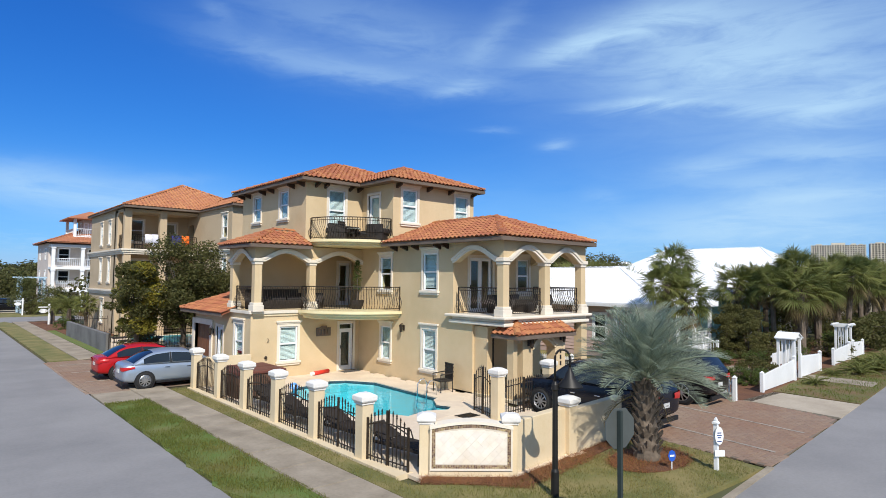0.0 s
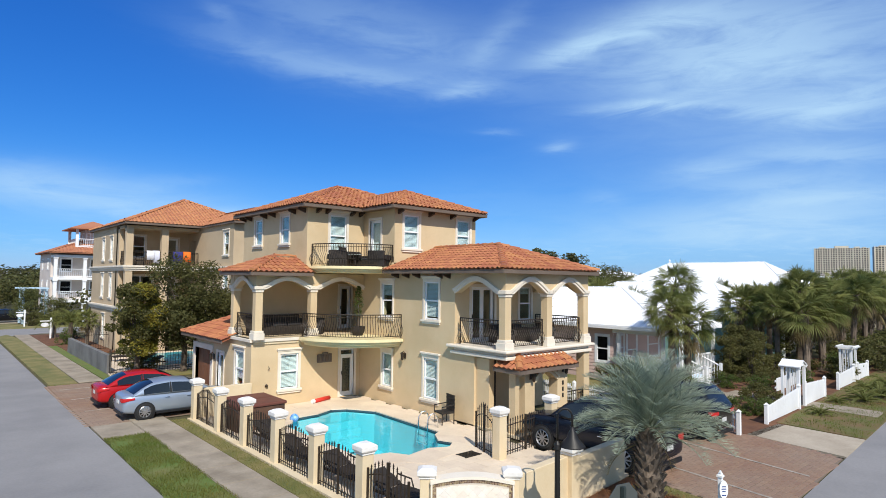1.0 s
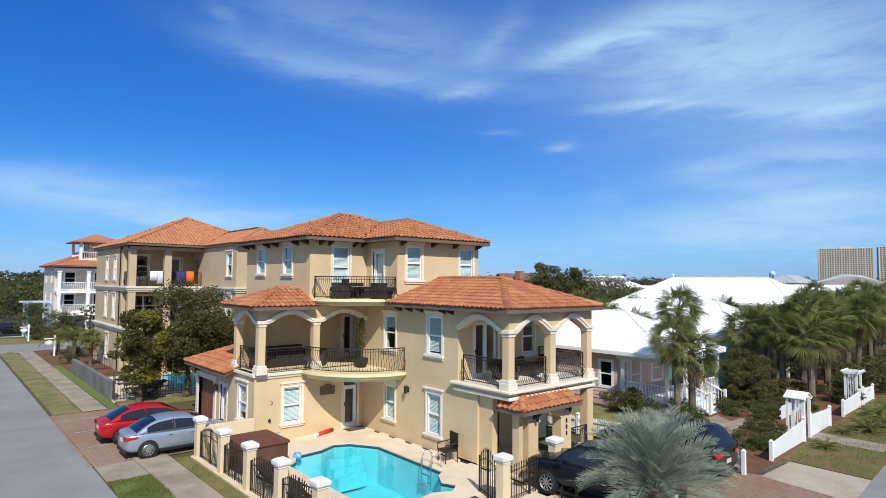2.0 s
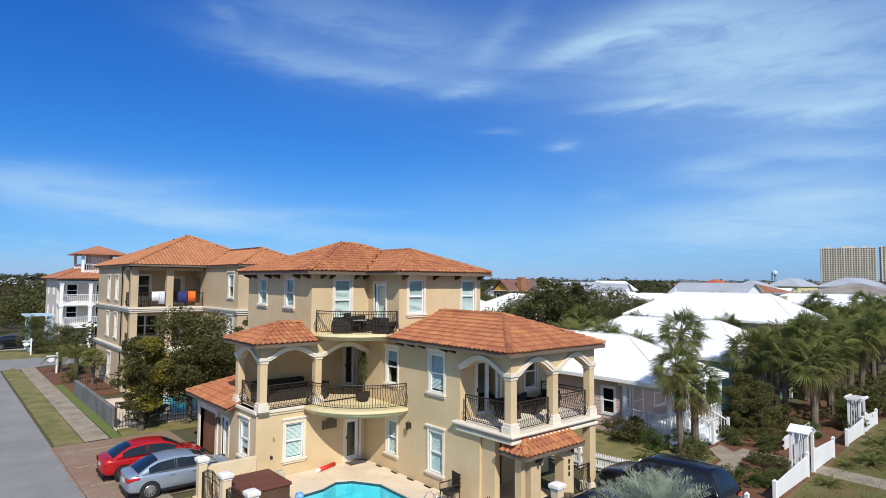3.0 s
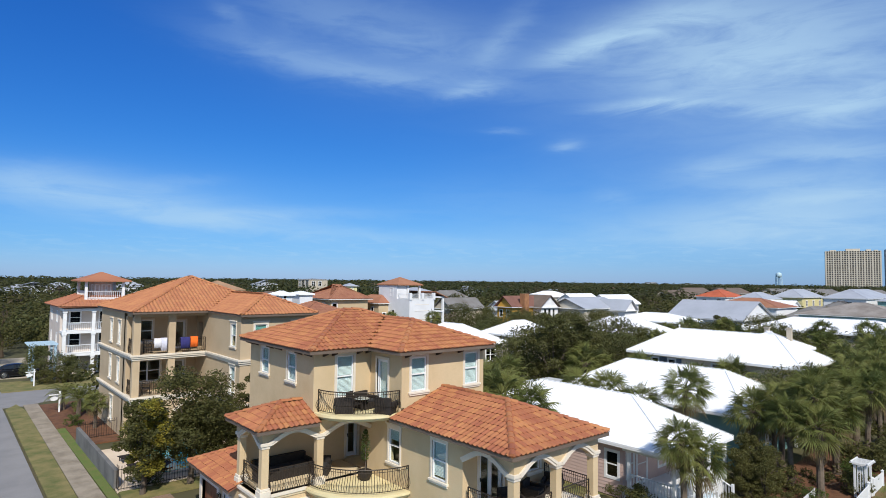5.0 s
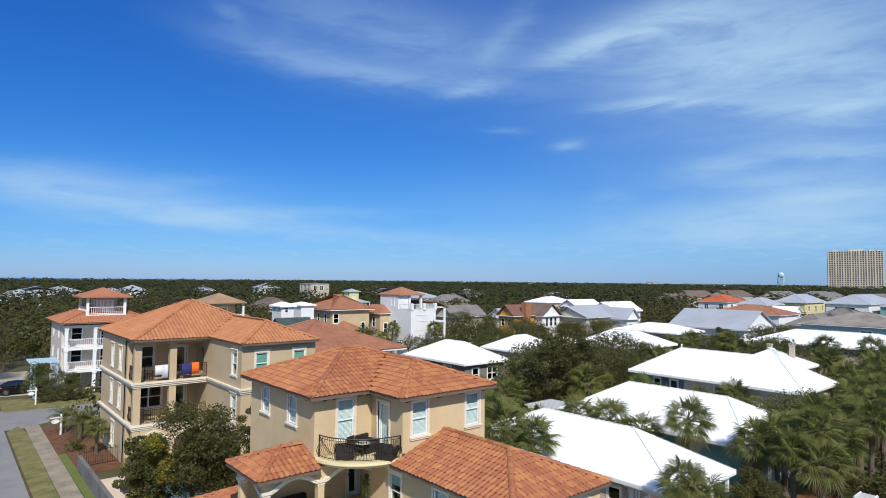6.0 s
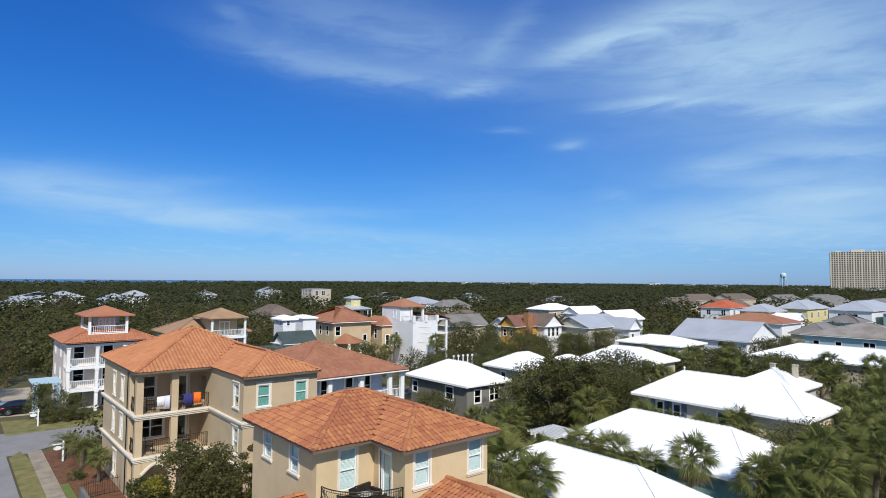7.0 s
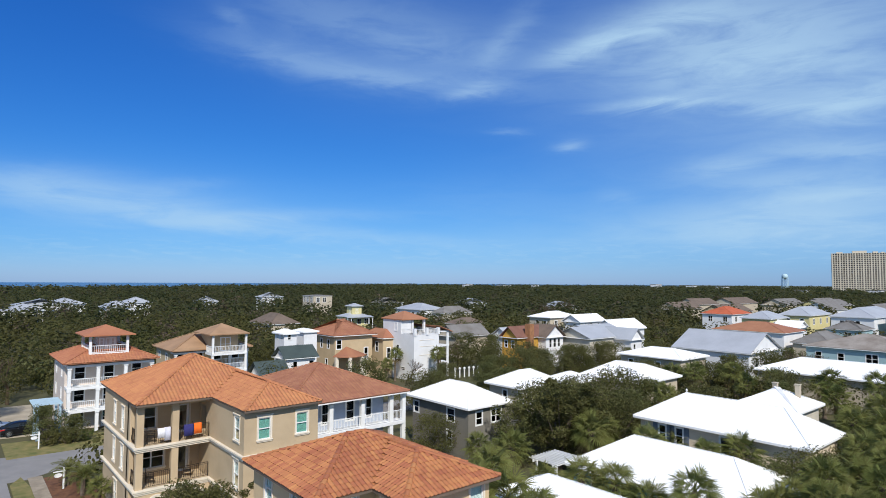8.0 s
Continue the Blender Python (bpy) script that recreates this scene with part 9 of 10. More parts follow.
fl = part("pool_float", M().tube([(12.42, 22.05, 0.13), (13.3, 22.35, 0.13)], 0.085, 10), mat("red_foam", (0.62, 0.035, 0.02), 0.6, 0.08, 0.4, 60, 0.05), None, smooth=True)
tagged(fl, "rolled red foam pool float lying by the wall", "pool float")
part("white_end", M().tube([(12.3, 22.01, 0.13), (12.42, 22.05, 0.13)], 0.083, 10), WHITE, fl)
m = M()
m.turn(0, 0, [(0.02, 0.0), (0.11, 0.05), (0.16, 0.13), (0.16, 0.19), (0.11, 0.27), (0.02, 0.32)], 14)
m.v = [(x + 10.45, y + 19.95, z - 0.06) for x, y, z in m.v]
bl = part("beach_ball", m, mat("blue_ball", (0.03, 0.22, 0.65), 0.35, 0.35, 0.08, 30, 0.0, second=(0.4, 0.6, 0.85)), None, smooth=True)
tagged(bl, "blue patterned ball floating in the pool", "ball")
bs = part("stone_block", M().taper(10.55, 21.9, 0.05, 0.5, 0.24, 0.18, 0.2, 0.15), mat("rough_limestone", (0.5, 0.44, 0.34), 0.9, 0.25, 0.2, 60, 0.8), None, bevel=0.04)
tagged(bs, "rough pale stone block by the house wall", "stone")
mt = part("door_mat", M().box(13.85, 14.65, 21.9, 22.4, 0.05, 0.065), mat("grey_mat", (0.09, 0.085, 0.08), 0.95, 0.2, 0.3, 80, 0.3), None)
tagged(mt, "dark grey door mat at the patio door", "mat")
m = M()
for i in range(9):
    m.box(12.1 + i * 0.07, 12.14 + i * 0.07, 12.6, 12.95, 0.055, 0.068)
m.box(12.06, 12.72, 12.56, 12.6, 0.055, 0.07)
m.box(12.06, 12.72, 12.95, 12.99, 0.055, 0.07)
gt = part("drain_grate", m, IRON, None)
tagged(gt, "black metal drain grate in the deck", "grate")

# balcony furniture
def armchair(x, y, z, turn, w=0.75):
    h = thing("outdoor_armchair", 0, 0, 0, "dark wicker balcony armchair with charcoal cushions", "armchair", "balcony furniture")
    part("base", M().box(-w / 2, w / 2, -0.38, 0.38, 0.0, 0.3), WICKER, h, bevel=0.02)
    part("cushion", M().box(-w / 2 + 0.1, w / 2 - 0.1, -0.36, 0.28, 0.3, 0.4), CUSHION, h, bevel=0.04)
    part("backrest", M().box(-w / 2, w / 2, 0.26, 0.4, 0.3, 0.68), WICKER, h, bevel=0.03)
    for sx in (-1, 1):
        part("armrest", M().box(sx * w / 2 - 0.06, sx * w / 2 + 0.06, -0.38, 0.26, 0.3, 0.5), WICKER, h, bevel=0.02)
    h.matrix_basis = Matrix.Translation((x, y, z)) @ Matrix.Rotation(radians(turn), 4, "Z")
    return h


Z3 = F3B + 0.13
a2 = armchair(13.2, 21.75, Z3, 150)
copy_thing(a2, Matrix.Translation((14.4, 21.95, Z3)) @ Matrix.Rotation(radians(10), 4, "Z"))
copy_thing(a2, Matrix.Translation((14.55, 20.6, Z3)) @ Matrix.Rotation(radians(120), 4, "Z"))
tb = thing("side_table", 14.0, 21.2, Z3, "small round glass side table on the balcony", "table")
part("tabletop", M().turn(13.95, 21.55, [(0.3, Z3 + 0.5), (0.32, Z3 + 0.515), (0.3, Z3 + 0.53)], 16), mat("frosted_glass", (0.35, 0.38, 0.36), 0.2), tb)
part("leg", M().tube([(13.95, 21.55, Z3), (13.95, 21.55, Z3 + 0.5)], 0.05, 8), WICKER, tb)
sofa = thing("outdoor_sofa", 11.4, 24.3, F2, "long dark wicker sofa along the loggia's back wall", "sofa", "balcony furniture")
part("base", M().box(10.5, 12.9, 23.85, 24.65, F2, F2 + 0.38), WICKER, sofa, bevel=0.03)
part("backrest", M().box(10.5, 12.9, 24.42, 24.7, F2 + 0.381, F2 + 0.84), WICKER, sofa, bevel=0.04)
for i in range(3):
    part("cushion", M().box(10.66 + i * 0.7, 11.34 + i * 0.7, 23.86, 24.4, F2 + 0.381, F2 + 0.52), CUSHION, sofa, bevel=0.05)
for x in (10.5, 12.76):
    part("armrest", M().box(x, x + 0.14, 23.85, 24.41, F2 + 0.381, F2 + 0.68), WICKER, sofa, bevel=0.03)
copy_thing(a2, Matrix.Translation((13.2, 23.6, F2)) @ Matrix.Rotation(radians(-40), 4, "Z"))
copy_thing(a2, Matrix.Translation((18.0, 15.5, F2 + 0.1)) @ Matrix.Rotation(radians(20), 4, "Z"))
copy_thing(a2, Matrix.Translation((16.6, 15.4, F2 + 0.1)) @ Matrix.Rotation(radians(-20), 4, "Z"))
copy_thing(a2, Matrix.Translation((19.2, 15.5, F2 + 0.1)) @ Matrix.Rotation(radians(-60), 4, "Z"))
for x in (11.4, 13.9):
    for z in (g2, g3):
        copy_thing(ch, Matrix.Translation((x, 45.4, z)) @ Matrix.Rotation(radians(x * 70), 4, "Z"))
# potted tree on the loggia
pt = thing("potted_tree", 14.25, 21.75, F2 + 0.03, "slender potted tree on the curved balcony", "potted plant")
part("pot", M().turn(14.2, 21.6, [(0.2, F2 + 0.03), (0.28, F2 + 0.2), (0.3, F2 + 0.42), (0.26, F2 + 0.42)], 14), WICKER, pt)
part("trunk", M().tube([(14.2, 21.6, F2 + 0.35), (14.24, 21.62, F2 + 0.8), (14.2, 21.6, F2 + 1.5)], 0.025, 6), BARK, pt)
c = M()
clumps(c, [(14.2, 21.6, F2 + 1.0, 0.18), (14.22, 21.62, F2 + 1.3, 0.22), (14.2, 21.6, F2 + 1.6, 0.2), (14.18, 21.58, F2 + 1.85, 0.17), (14.2, 21.6, F2 + 2.05, 0.1)], 0.035, 150, rnd, 1.0)
part("foliage", c, SHRUB, pt)


# ---- street furniture ----
lamp = thing("street_lamp", 9.17, 7.05, 0, "black gooseneck street lamp with a bell shade", "street lamp")
m = M()
m.turn(9.17, 7.05, [(0.075, 0.0), (0.075, 0.5), (0.055, 0.55), (0.05, 2.0), (0.07, 2.03), (0.06, 2.12), (0.028, 2.18)], 12)
part("pole", m, IRON, lamp, smooth=False)
neck = []
for i in range(13):
    a = math.pi * i / 12
    k = 0.14 - 0.14 * math.cos(a)
    neck.append((9.17 + k * 0.75, 7.05 - k * 0.66, 2.62 + 0.16 * math.sin(a)))
neck = [(9.17, 7.05, 2.1)] + neck + [(neck[-1][0], neck[-1][1], 2.42)]
part("neck", M().tube(neck, 0.022, 8), IRON, lamp, smooth=True)
sx, sy = neck[-1][0], neck[-1][1]
part("shade", M().turn(sx, sy, [(0.03, 2.45), (0.045, 2.38), (0.075, 2.34), (0.1, 2.25), (0.24, 2.1), (0.245, 2.08), (0.2, 2.1), (0.06, 2.28)], 20), IRON, lamp, smooth=True)

stop = thing("street_sign", 7.95, 5.0, 0, "octagonal street sign on a dark post, seen from its grey back", "street sign")
part("post", M().box(7.97, 8.03, 4.91, 4.97, 0, 2.15), mat("dark_green_post", (0.025, 0.035, 0.03), 0.6, 0.15, 0.4, 50, 0.1), stop)
m = M()
tdir = Vector((math.cos(radians(-12)), math.sin(radians(-12)), 0))
nd = Vector((-tdir.y, tdir.x, 0))
rings = []
for o in (0.035, 0.045):
    rings.append([Vector((8.03, 4.93, 1.88)) + tdir * (0.32 * math.cos(radians(22.5 + 45 * k))) + Vector((0, 0, 0.32 * math.sin(radians(22.5 + 45 * k)))) + nd * o for k in range(8)])
m.ring(rings)
part("plate", m, mat("grey_aluminium", (0.07, 0.078, 0.072), 0.6, 0.08, 0.5, 40, 0.0, metal=0.0), stop)

gp = thing("sign_post", 13.15, 5.78, 0, "white wooden post with an oval name board", "sign post")
m = M().box(13.11, 13.19, 5.74, 5.82, 0, 1.02)
m.taper(13.15, 5.78, 1.02, 1.06, 0.06, 0.06, 0.06, 0.06).taper(13.15, 5.78, 1.06, 1.16, 0.045, 0.045, 0.01, 0.01)
part("post", m, WHITE, gp)
sd = Vector((0.8, -0.6, 0))
fw = Vector((-0.6, -0.8, 0))


def facing_disc(cx, cy, z, a, b, off, thick, n=22):
    mm = M()
    rings = []
    for o in (off, off + thick):
        rings.append([Vector((cx, cy, z)) + sd * (a * math.cos(2 * math.pi * k / n)) + Vector((0, 0, b * math.sin(2 * math.pi * k / n))) + fw * o for k in range(n)])
    return mm.ring(rings)


part("name_board", facing_disc(13.17, 5.76, 0.78, 0.095, 0.19, 0.06, 0.02), WHITE, gp, "white oval board")
NAVY = mat("navy_lettering", (0.03, 0.06, 0.22), 0.5)
m = M()
for z, w in ((0.84, 0.045), (0.79, 0.055), (0.74, 0.04), (0.66, 0.05)):
    c0 = Vector((13.17, 5.76, z)) + fw * 0.082
    m.add([tuple(c0 - sd * w - Vector((0, 0, 0.012))), tuple(c0 + sd * w - Vector((0, 0, 0.012))), tuple(c0 + sd * w + Vector((0, 0, 0.012))), tuple(c0 - sd * w + Vector((0, 0, 0.012)))], [(0, 1, 2, 3)])
part("writing", m, NAVY, gp)
m = M()
c0 = Vector((13.16, 5.77, 0.47)) + fw * 0.075
m.slab([tuple(c0 - sd * 0.09 - fw * 0.01), tuple(c0 + sd * 0.13 - fw * 0.01), tuple(c0 + sd * 0.13 + fw * 0.01), tuple(c0 - sd * 0.09 + fw * 0.01)], 0.13)
part("small_board", m, WHITE, gp)
bs2 = thing("garden_sign", 12.38, 6.4, 0, "small blue octagonal security sign on a stake", "sign")
part("stake", M().box(12.37, 12.39, 6.39, 6.41, 0, 0.25), WHITE, bs2)
part("plate", facing_disc(12.38, 6.4, 0.34, 0.085, 0.125, 0.01, 0.01, 8), mat("sign_blue", (0.02, 0.10, 0.50), 0.4), bs2)
m = M()
c0 = Vector((12.38, 6.4, 0.34)) + fw * 0.023
m.add([tuple(c0 - sd * 0.05 - Vector((0, 0, 0.02))), tuple(c0 + sd * 0.05 - Vector((0, 0, 0.015))), tuple(c0 + sd * 0.05 + Vector((0, 0, 0.025))), tuple(c0 - sd * 0.05 + Vector((0, 0, 0.02)))], [(0, 1, 2, 3)])
part("emblem", m, WHITE, bs2)

# white name signs on brackets along the left street
def bracket_sign(x, y, k=1.0):
    h = thing("hanging_sign", 0, 0, 0, "white post with a hanging oval sign board", "sign post", "hanging oval signs")
    part("post", M().box(-0.06, 0.06, -0.06, 0.06, 0, 1.75), WHITE, h)
    part("arm", M().box(-0.75, 0.12, -0.035, 0.035, 1.45, 1.53), WHITE, h)
    rings = []
    for o in (-0.015, 0.015):
        rings.append([(-0.4 + 0.3 * math.cos(2 * math.pi * i / 18), o, 1.18 + 0.17 * math.sin(2 * math.pi * i / 18)) for i in range(18)])
    part("board", M().ring(rings), WHITE, h)
    for dx_ in (-0.55, -0.25):
        part("hook", M().tube([(dx_, 0, 1.32), (dx_, 0, 1.46)], 0.012, 4), IRON, h)
    h.matrix_basis = Matrix.Translation((x, y, 0)) @ Matrix.Diagonal((k, k, k, 1))
    return h


s1 = bracket_sign(8.03, 58.3)
copy_thing(s1, Matrix.Translation((7.81, 73.5, 0)))

# ---- white picket fences and arbors ----
PK = shared("white_picket", M().add([(-0.035, -0.01, 0), (0.035, -0.01, 0), (0.035, 0.01, 0), (-0.035, 0.01, 0), (-0.035, -0.01, 0.92), (0.035, -0.01, 0.92), (0.035, 0.01, 0.92), (-0.035, 0.01, 0.92), (0, 0, 1.0)],
                                    [(3, 2, 1, 0), (0, 1, 5, 4), (1, 2, 6, 5), (2, 3, 7, 6), (3, 0, 4, 7), (4, 5, 8), (5, 6, 8), (6, 7, 8), (7, 4, 8)]), WHITE)


def picket_fence(x0, y0, x1, y1, h=0.85, posts=True, gap=0.105, rise=0.0):
    """Pickets on two rails, its top climbing by rise from end to end."""
    l = math.hypot(x1 - x0, y1 - y0)
    ex, ey = (x1 - x0) / l, (y1 - y0) / l
    f = thing("picket_fence", (x0 + x1) / 2, (y0 + y1) / 2, 0, "white painted wooden picket fence", "fence", "white picket fences")
    for z in (0.2, h - 0.2):
        r = rise if z > 0.3 else 0.0
        m = M().add([(0, 0.02, z), (l, 0.02, z + r), (l, 0.06, z + r), (0, 0.06, z), (0, 0.02, z + 0.08), (l, 0.02, z + r + 0.08), (l, 0.06, z + r + 0.08), (0, 0.06, z + 0.08)],
                    [(3, 2, 1, 0), (4, 5, 6, 7), (0, 1, 5, 4), (1, 2, 6, 5), (2, 3, 7, 6), (3, 0, 4, 7)])
        part("rail", oriented(m, x0, y0, x1, y1), WHITE, f)
    for t in ((0, 1) if posts else ()):
        x, y, k = x0 + ex * l * t, y0 + ey * l * t, h + rise * t
        m = M().box(x - 0.06, x + 0.06, y - 0.06, y + 0.06, 0, k + 0.05)
        m.taper(x, y, k + 0.05, k + 0.13, 0.075, 0.075, 0.01, 0.01)
        part("post", m, WHITE, f)
    n = int(l / gap)
    a = math.atan2(ey, ex)
    for i in range(1, n):
        t = i / n
        piece("picket", PK, f, Matrix.Translation((x0 + ex * l * t, y0 + ey * l * t, 0.06)) @ Matrix.Rotation(a, 4, "Z") @ Matrix.Diagonal((1, 1, h + rise * t - 0.06, 1)))


def arbor(x, y, w, d, h, label, flat=False):
    f = thing("garden_arbor", x, y, 0, label, "arbor", "white garden arbors")
    for dx_ in (-w / 2, w / 2):
        for dy_ in (-d / 2, d / 2):
            part("post", M().box(x + dx_ - 0.05, x + dx_ + 0.05, y + dy_ - 0.05, y + dy_ + 0.05, 0, h), WHITE, f)
        part("beam", M().box(x + dx_ - 0.04, x + dx_ + 0.04, y - d / 2 - 0.1, y + d / 2 + 0.1, h, h + 0.1), WHITE, f)
        for i in range(3):
            u = y - d / 2 + d * (i + 1) / 4
            part("lattice", M().box(x + dx_ - 0.015, x + dx_ + 0.015, u - 0.02, u + 0.02, 0.3, h), WHITE, f)
    if flat:
        for i in range(6):
            u = x - w / 2 - 0.14 + i * (w + 0.28) / 5
            part("slat", M().box(u - 0.03, u + 0.03, y - d / 2 - 0.2, y + d / 2 + 0.2, h + 0.1, h + 0.17), WHITE, f)
        for v in (-d / 2 - 0.15, d / 2 + 0.1):
            part("cross_beam", M().box(x - w / 2 - 0.2, x + w / 2 + 0.2, y + v, y + v + 0.05, h + 0.17, h + 0.22), WHITE, f)
    else:
        for sg in (-1, 1):
            part("roof_board", M().slab([(x, y - d / 2 - 0.12, h + 0.32), (x + sg * (w / 2 + 0.12), y - d / 2 - 0.12, h + 0.08), (x + sg * (w / 2 + 0.12), y + d / 2 + 0.12, h + 0.08), (x, y + d / 2 + 0.12, h + 0.32)], 0.035), WHITE, f)
        for v in (-d / 2 - 0.06, d / 2 + 0.04):
            part("gable", M().add([(x - w / 2, y + v, h + 0.08), (x + w / 2, y + v, h + 0.08), (x, y + v, h + 0.29), (x - w / 2, y + v + 0.03, h + 0.08), (x + w / 2, y + v + 0.03, h + 0.08), (x, y + v + 0.03, h + 0.29)],
                                  [(0, 1, 2), (5, 4, 3), (0, 3, 4, 1), (1, 4, 5, 2), (2, 5, 3, 0)]), WHITE, f)


arbor(28.1, 9.2, 0.7, 0.6, 1.68, "white garden arbor with a small pitched roof")
arbor(38.1, 9.75, 0.8, 0.5, 1.72, "white garden arbor with a flat slatted top", flat=True)
picket_fence(23.68, 8.68, 27.65, 8.86, 0.68, gap=0.085, rise=0.26)
picket_fence(28.5, 8.9, 31.62, 9.05, 1.0, gap=0.085, rise=-0.14)
picket_fence(34.33, 9.23, 37.6, 9.36, 0.78, gap=0.085, rise=0.12)
picket_fence(38.6, 9.43, 40.95, 9.53, 0.92, gap=0.085, rise=-0.1)
picket_fence(21.3, 8.7, 21.6, 9.9, 0.75)
picket_fence(21.75, 12.95, 21.4, 15.6, 0.8)
picket_fence(21.39, 15.7, 21.3, 20.6, 0.8, posts=False)
picket_fence(31.0, 10.9, 35.5, 11.2, 0.7, posts=False)

# ---- second villa's court: grey wall, black fence, pool, slide of blue cloth ----
gwall = thing("garden_wall", 7.5, 41, 0, "weathered grey concrete garden wall beside the pavement", "wall")
part("wall", M().box(7.55, 7.78, 35.6, 47.2, 0, 1.0), mat("weathered_grey_wall", (0.17, 0.165, 0.155), 0.9, 0.2, 1.2, 40, 0.3, second=(0.11, 0.105, 0.10)), gwall, bevel=0.02)


def bar_fence(x0, y0, x1, y1, h=1.25, gap=0.14, label="plain black iron bar fence"):
    l = math.hypot(x1 - x0, y1 - y0)
    f = thing("iron_fence", (x0 + x1) / 2, (y0 + y1) / 2, 0, label, "fence", "black bar fences")
    m = M()
    for z in (0.12, h - 0.12):
        m.tube([(x0, y0, z), (x1, y1, z)], 0.018, 4)
    part("rail", m, IRON, f)
    n = int(l / gap)
    a = math.atan2(y1 - y0, x1 - x0)
    for i in range(n + 1):
        t = i / n
        piece("bar", PICKET, f, Matrix.Translation((x0 + (x1 - x0) * t, y0 + (y1 - y0) * t, 0.03)) @ Matrix.Rotation(a, 4, "Z") @ Matrix.Diagonal((1, 1, h - 0.05, 1)))


bar_fence(7.66, 35.1, 14.8, 35.0)
bar_fence(7.66, 35.55, 7.66, 35.15)
bar_fence(9.0, 47.6, 10.1, 47.6, 1.2)
bar_fence(7.7, 47.3, 9.0, 47.6, 1.2)
vp = thing("swimming_pool", 12.2, 39.5, 0, "small turquoise pool behind the black fence", "pool", kind="structure")
part("basin", M().box(9.9, 14.4, 36.2, 42.6, -0.02, 0.12), TRAVERTINE, vp, bevel=0.02)
part("pool_water", M().box(10.2, 14.1, 36.5, 42.3, 0.12, 0.135), mat("near_pool_water", (0.05, 0.48, 0.56), 0.06), vp)
c5 = copy_thing(l0, Matrix.Translation((8.8, 36.5, 0.03)) @ Matrix.Rotation(radians(-80), 4, "Z"))
copy_thing(l0, Matrix.Translation((8.8, 38.4, 0.03)) @ Matrix.Rotation(radians(-95), 4, "Z"))
copy_thing(l0, Matrix.Translation((8.8, 40.4, 0.03)) @ Matrix.Rotation(radians(-85), 4, "Z"))

# ---- cars ----
TYRE = mat("tyre_rubber", (0.018, 0.018, 0.018), 0.85, 0.15, 0.2, 80, 0.2)
ALLOY = mat("alloy_rim", (0.55, 0.56, 0.58), 0.3, 0.05, 0.3, 40, 0.0, metal=0.9)
CARGLASS = mat("car_glass", (0.012, 0.016, 0.02), 0.04, 0.0, 1, 10, 0.0, spec=0.6)
TAIL = mat("red_lamp_glass", (0.45, 0.015, 0.015), 0.2, 0.05, 0.3, 40, 0.0)
TRIMBLACK = mat("black_trim", (0.015, 0.015, 0.016), 0.5)
CHROMEBAR = CHROME


def wheel(parent, x, y, side, r=0.33):
    m = M()
    prof = [(r - 0.1, -0.1), (r - 0.03, -0.11), (r, -0.07), (r, 0.07), (r - 0.03, 0.11), (r - 0.1, 0.1)]
    n = 24
    m.ring([[(x + pr * math.cos(2 * math.pi * k / n), y + o, r + pr * math.sin(2 * math.pi * k / n)) for k in range(n)] for pr, o in prof], caps=False)
    w = part("wheel", m, TYRE, parent, smooth=True)
    q = M()
    s = side * 0.085
    q.ring([[(x + pr * math.cos(2 * math.pi * k / n), y + o, r + pr * math.sin(2 * math.pi * k / n)) for k in range(n)] for pr, o in ((r - 0.1, s), (r - 0.12, s + side * 0.012), (r - 0.14, s - side * 0.03))], caps=False)
    for k in range(10):
        a = 2 * math.pi * k / 10
        c, sn = math.cos(a), math.sin(a)
        px, pz = -sn * 0.022, c * 0.022
        q.add([(x + 0.04 * c + px, y + s, r + 0.04 * sn + pz), (x + 0.04 * c - px, y + s, r + 0.04 * sn - pz), (x + (r - 0.12) * c - px, y + s, r + (r - 0.12) * sn - pz), (x + (r - 0.12) * c + px, y + s, r + (r - 0.12) * sn + pz)], [(0, 1, 2, 3)])
    q.ring([[(x + pr * math.cos(2 * math.pi * k / 12), y + o, r + pr * math.sin(2 * math.pi * k / 12)) for k in range(12)] for pr, o in ((0.06, s - side * 0.02), (0.06, s + side * 0.015))])
    part("rim", q, ALLOY, w)
    d = M().ring([[(x + (r - 0.1) * math.cos(2 * math.pi * k / n), y + side * 0.03, r + (r - 0.1) * math.sin(2 * math.pi * k / n)) for k in range(n)], [(x + 0.02 * math.cos(2 * math.pi * k / n), y + side * 0.03, r + 0.02 * math.sin(2 * math.pi * k / n)) for k in range(n)]])
    part("brake_disc", d, TRIMBLACK, w)


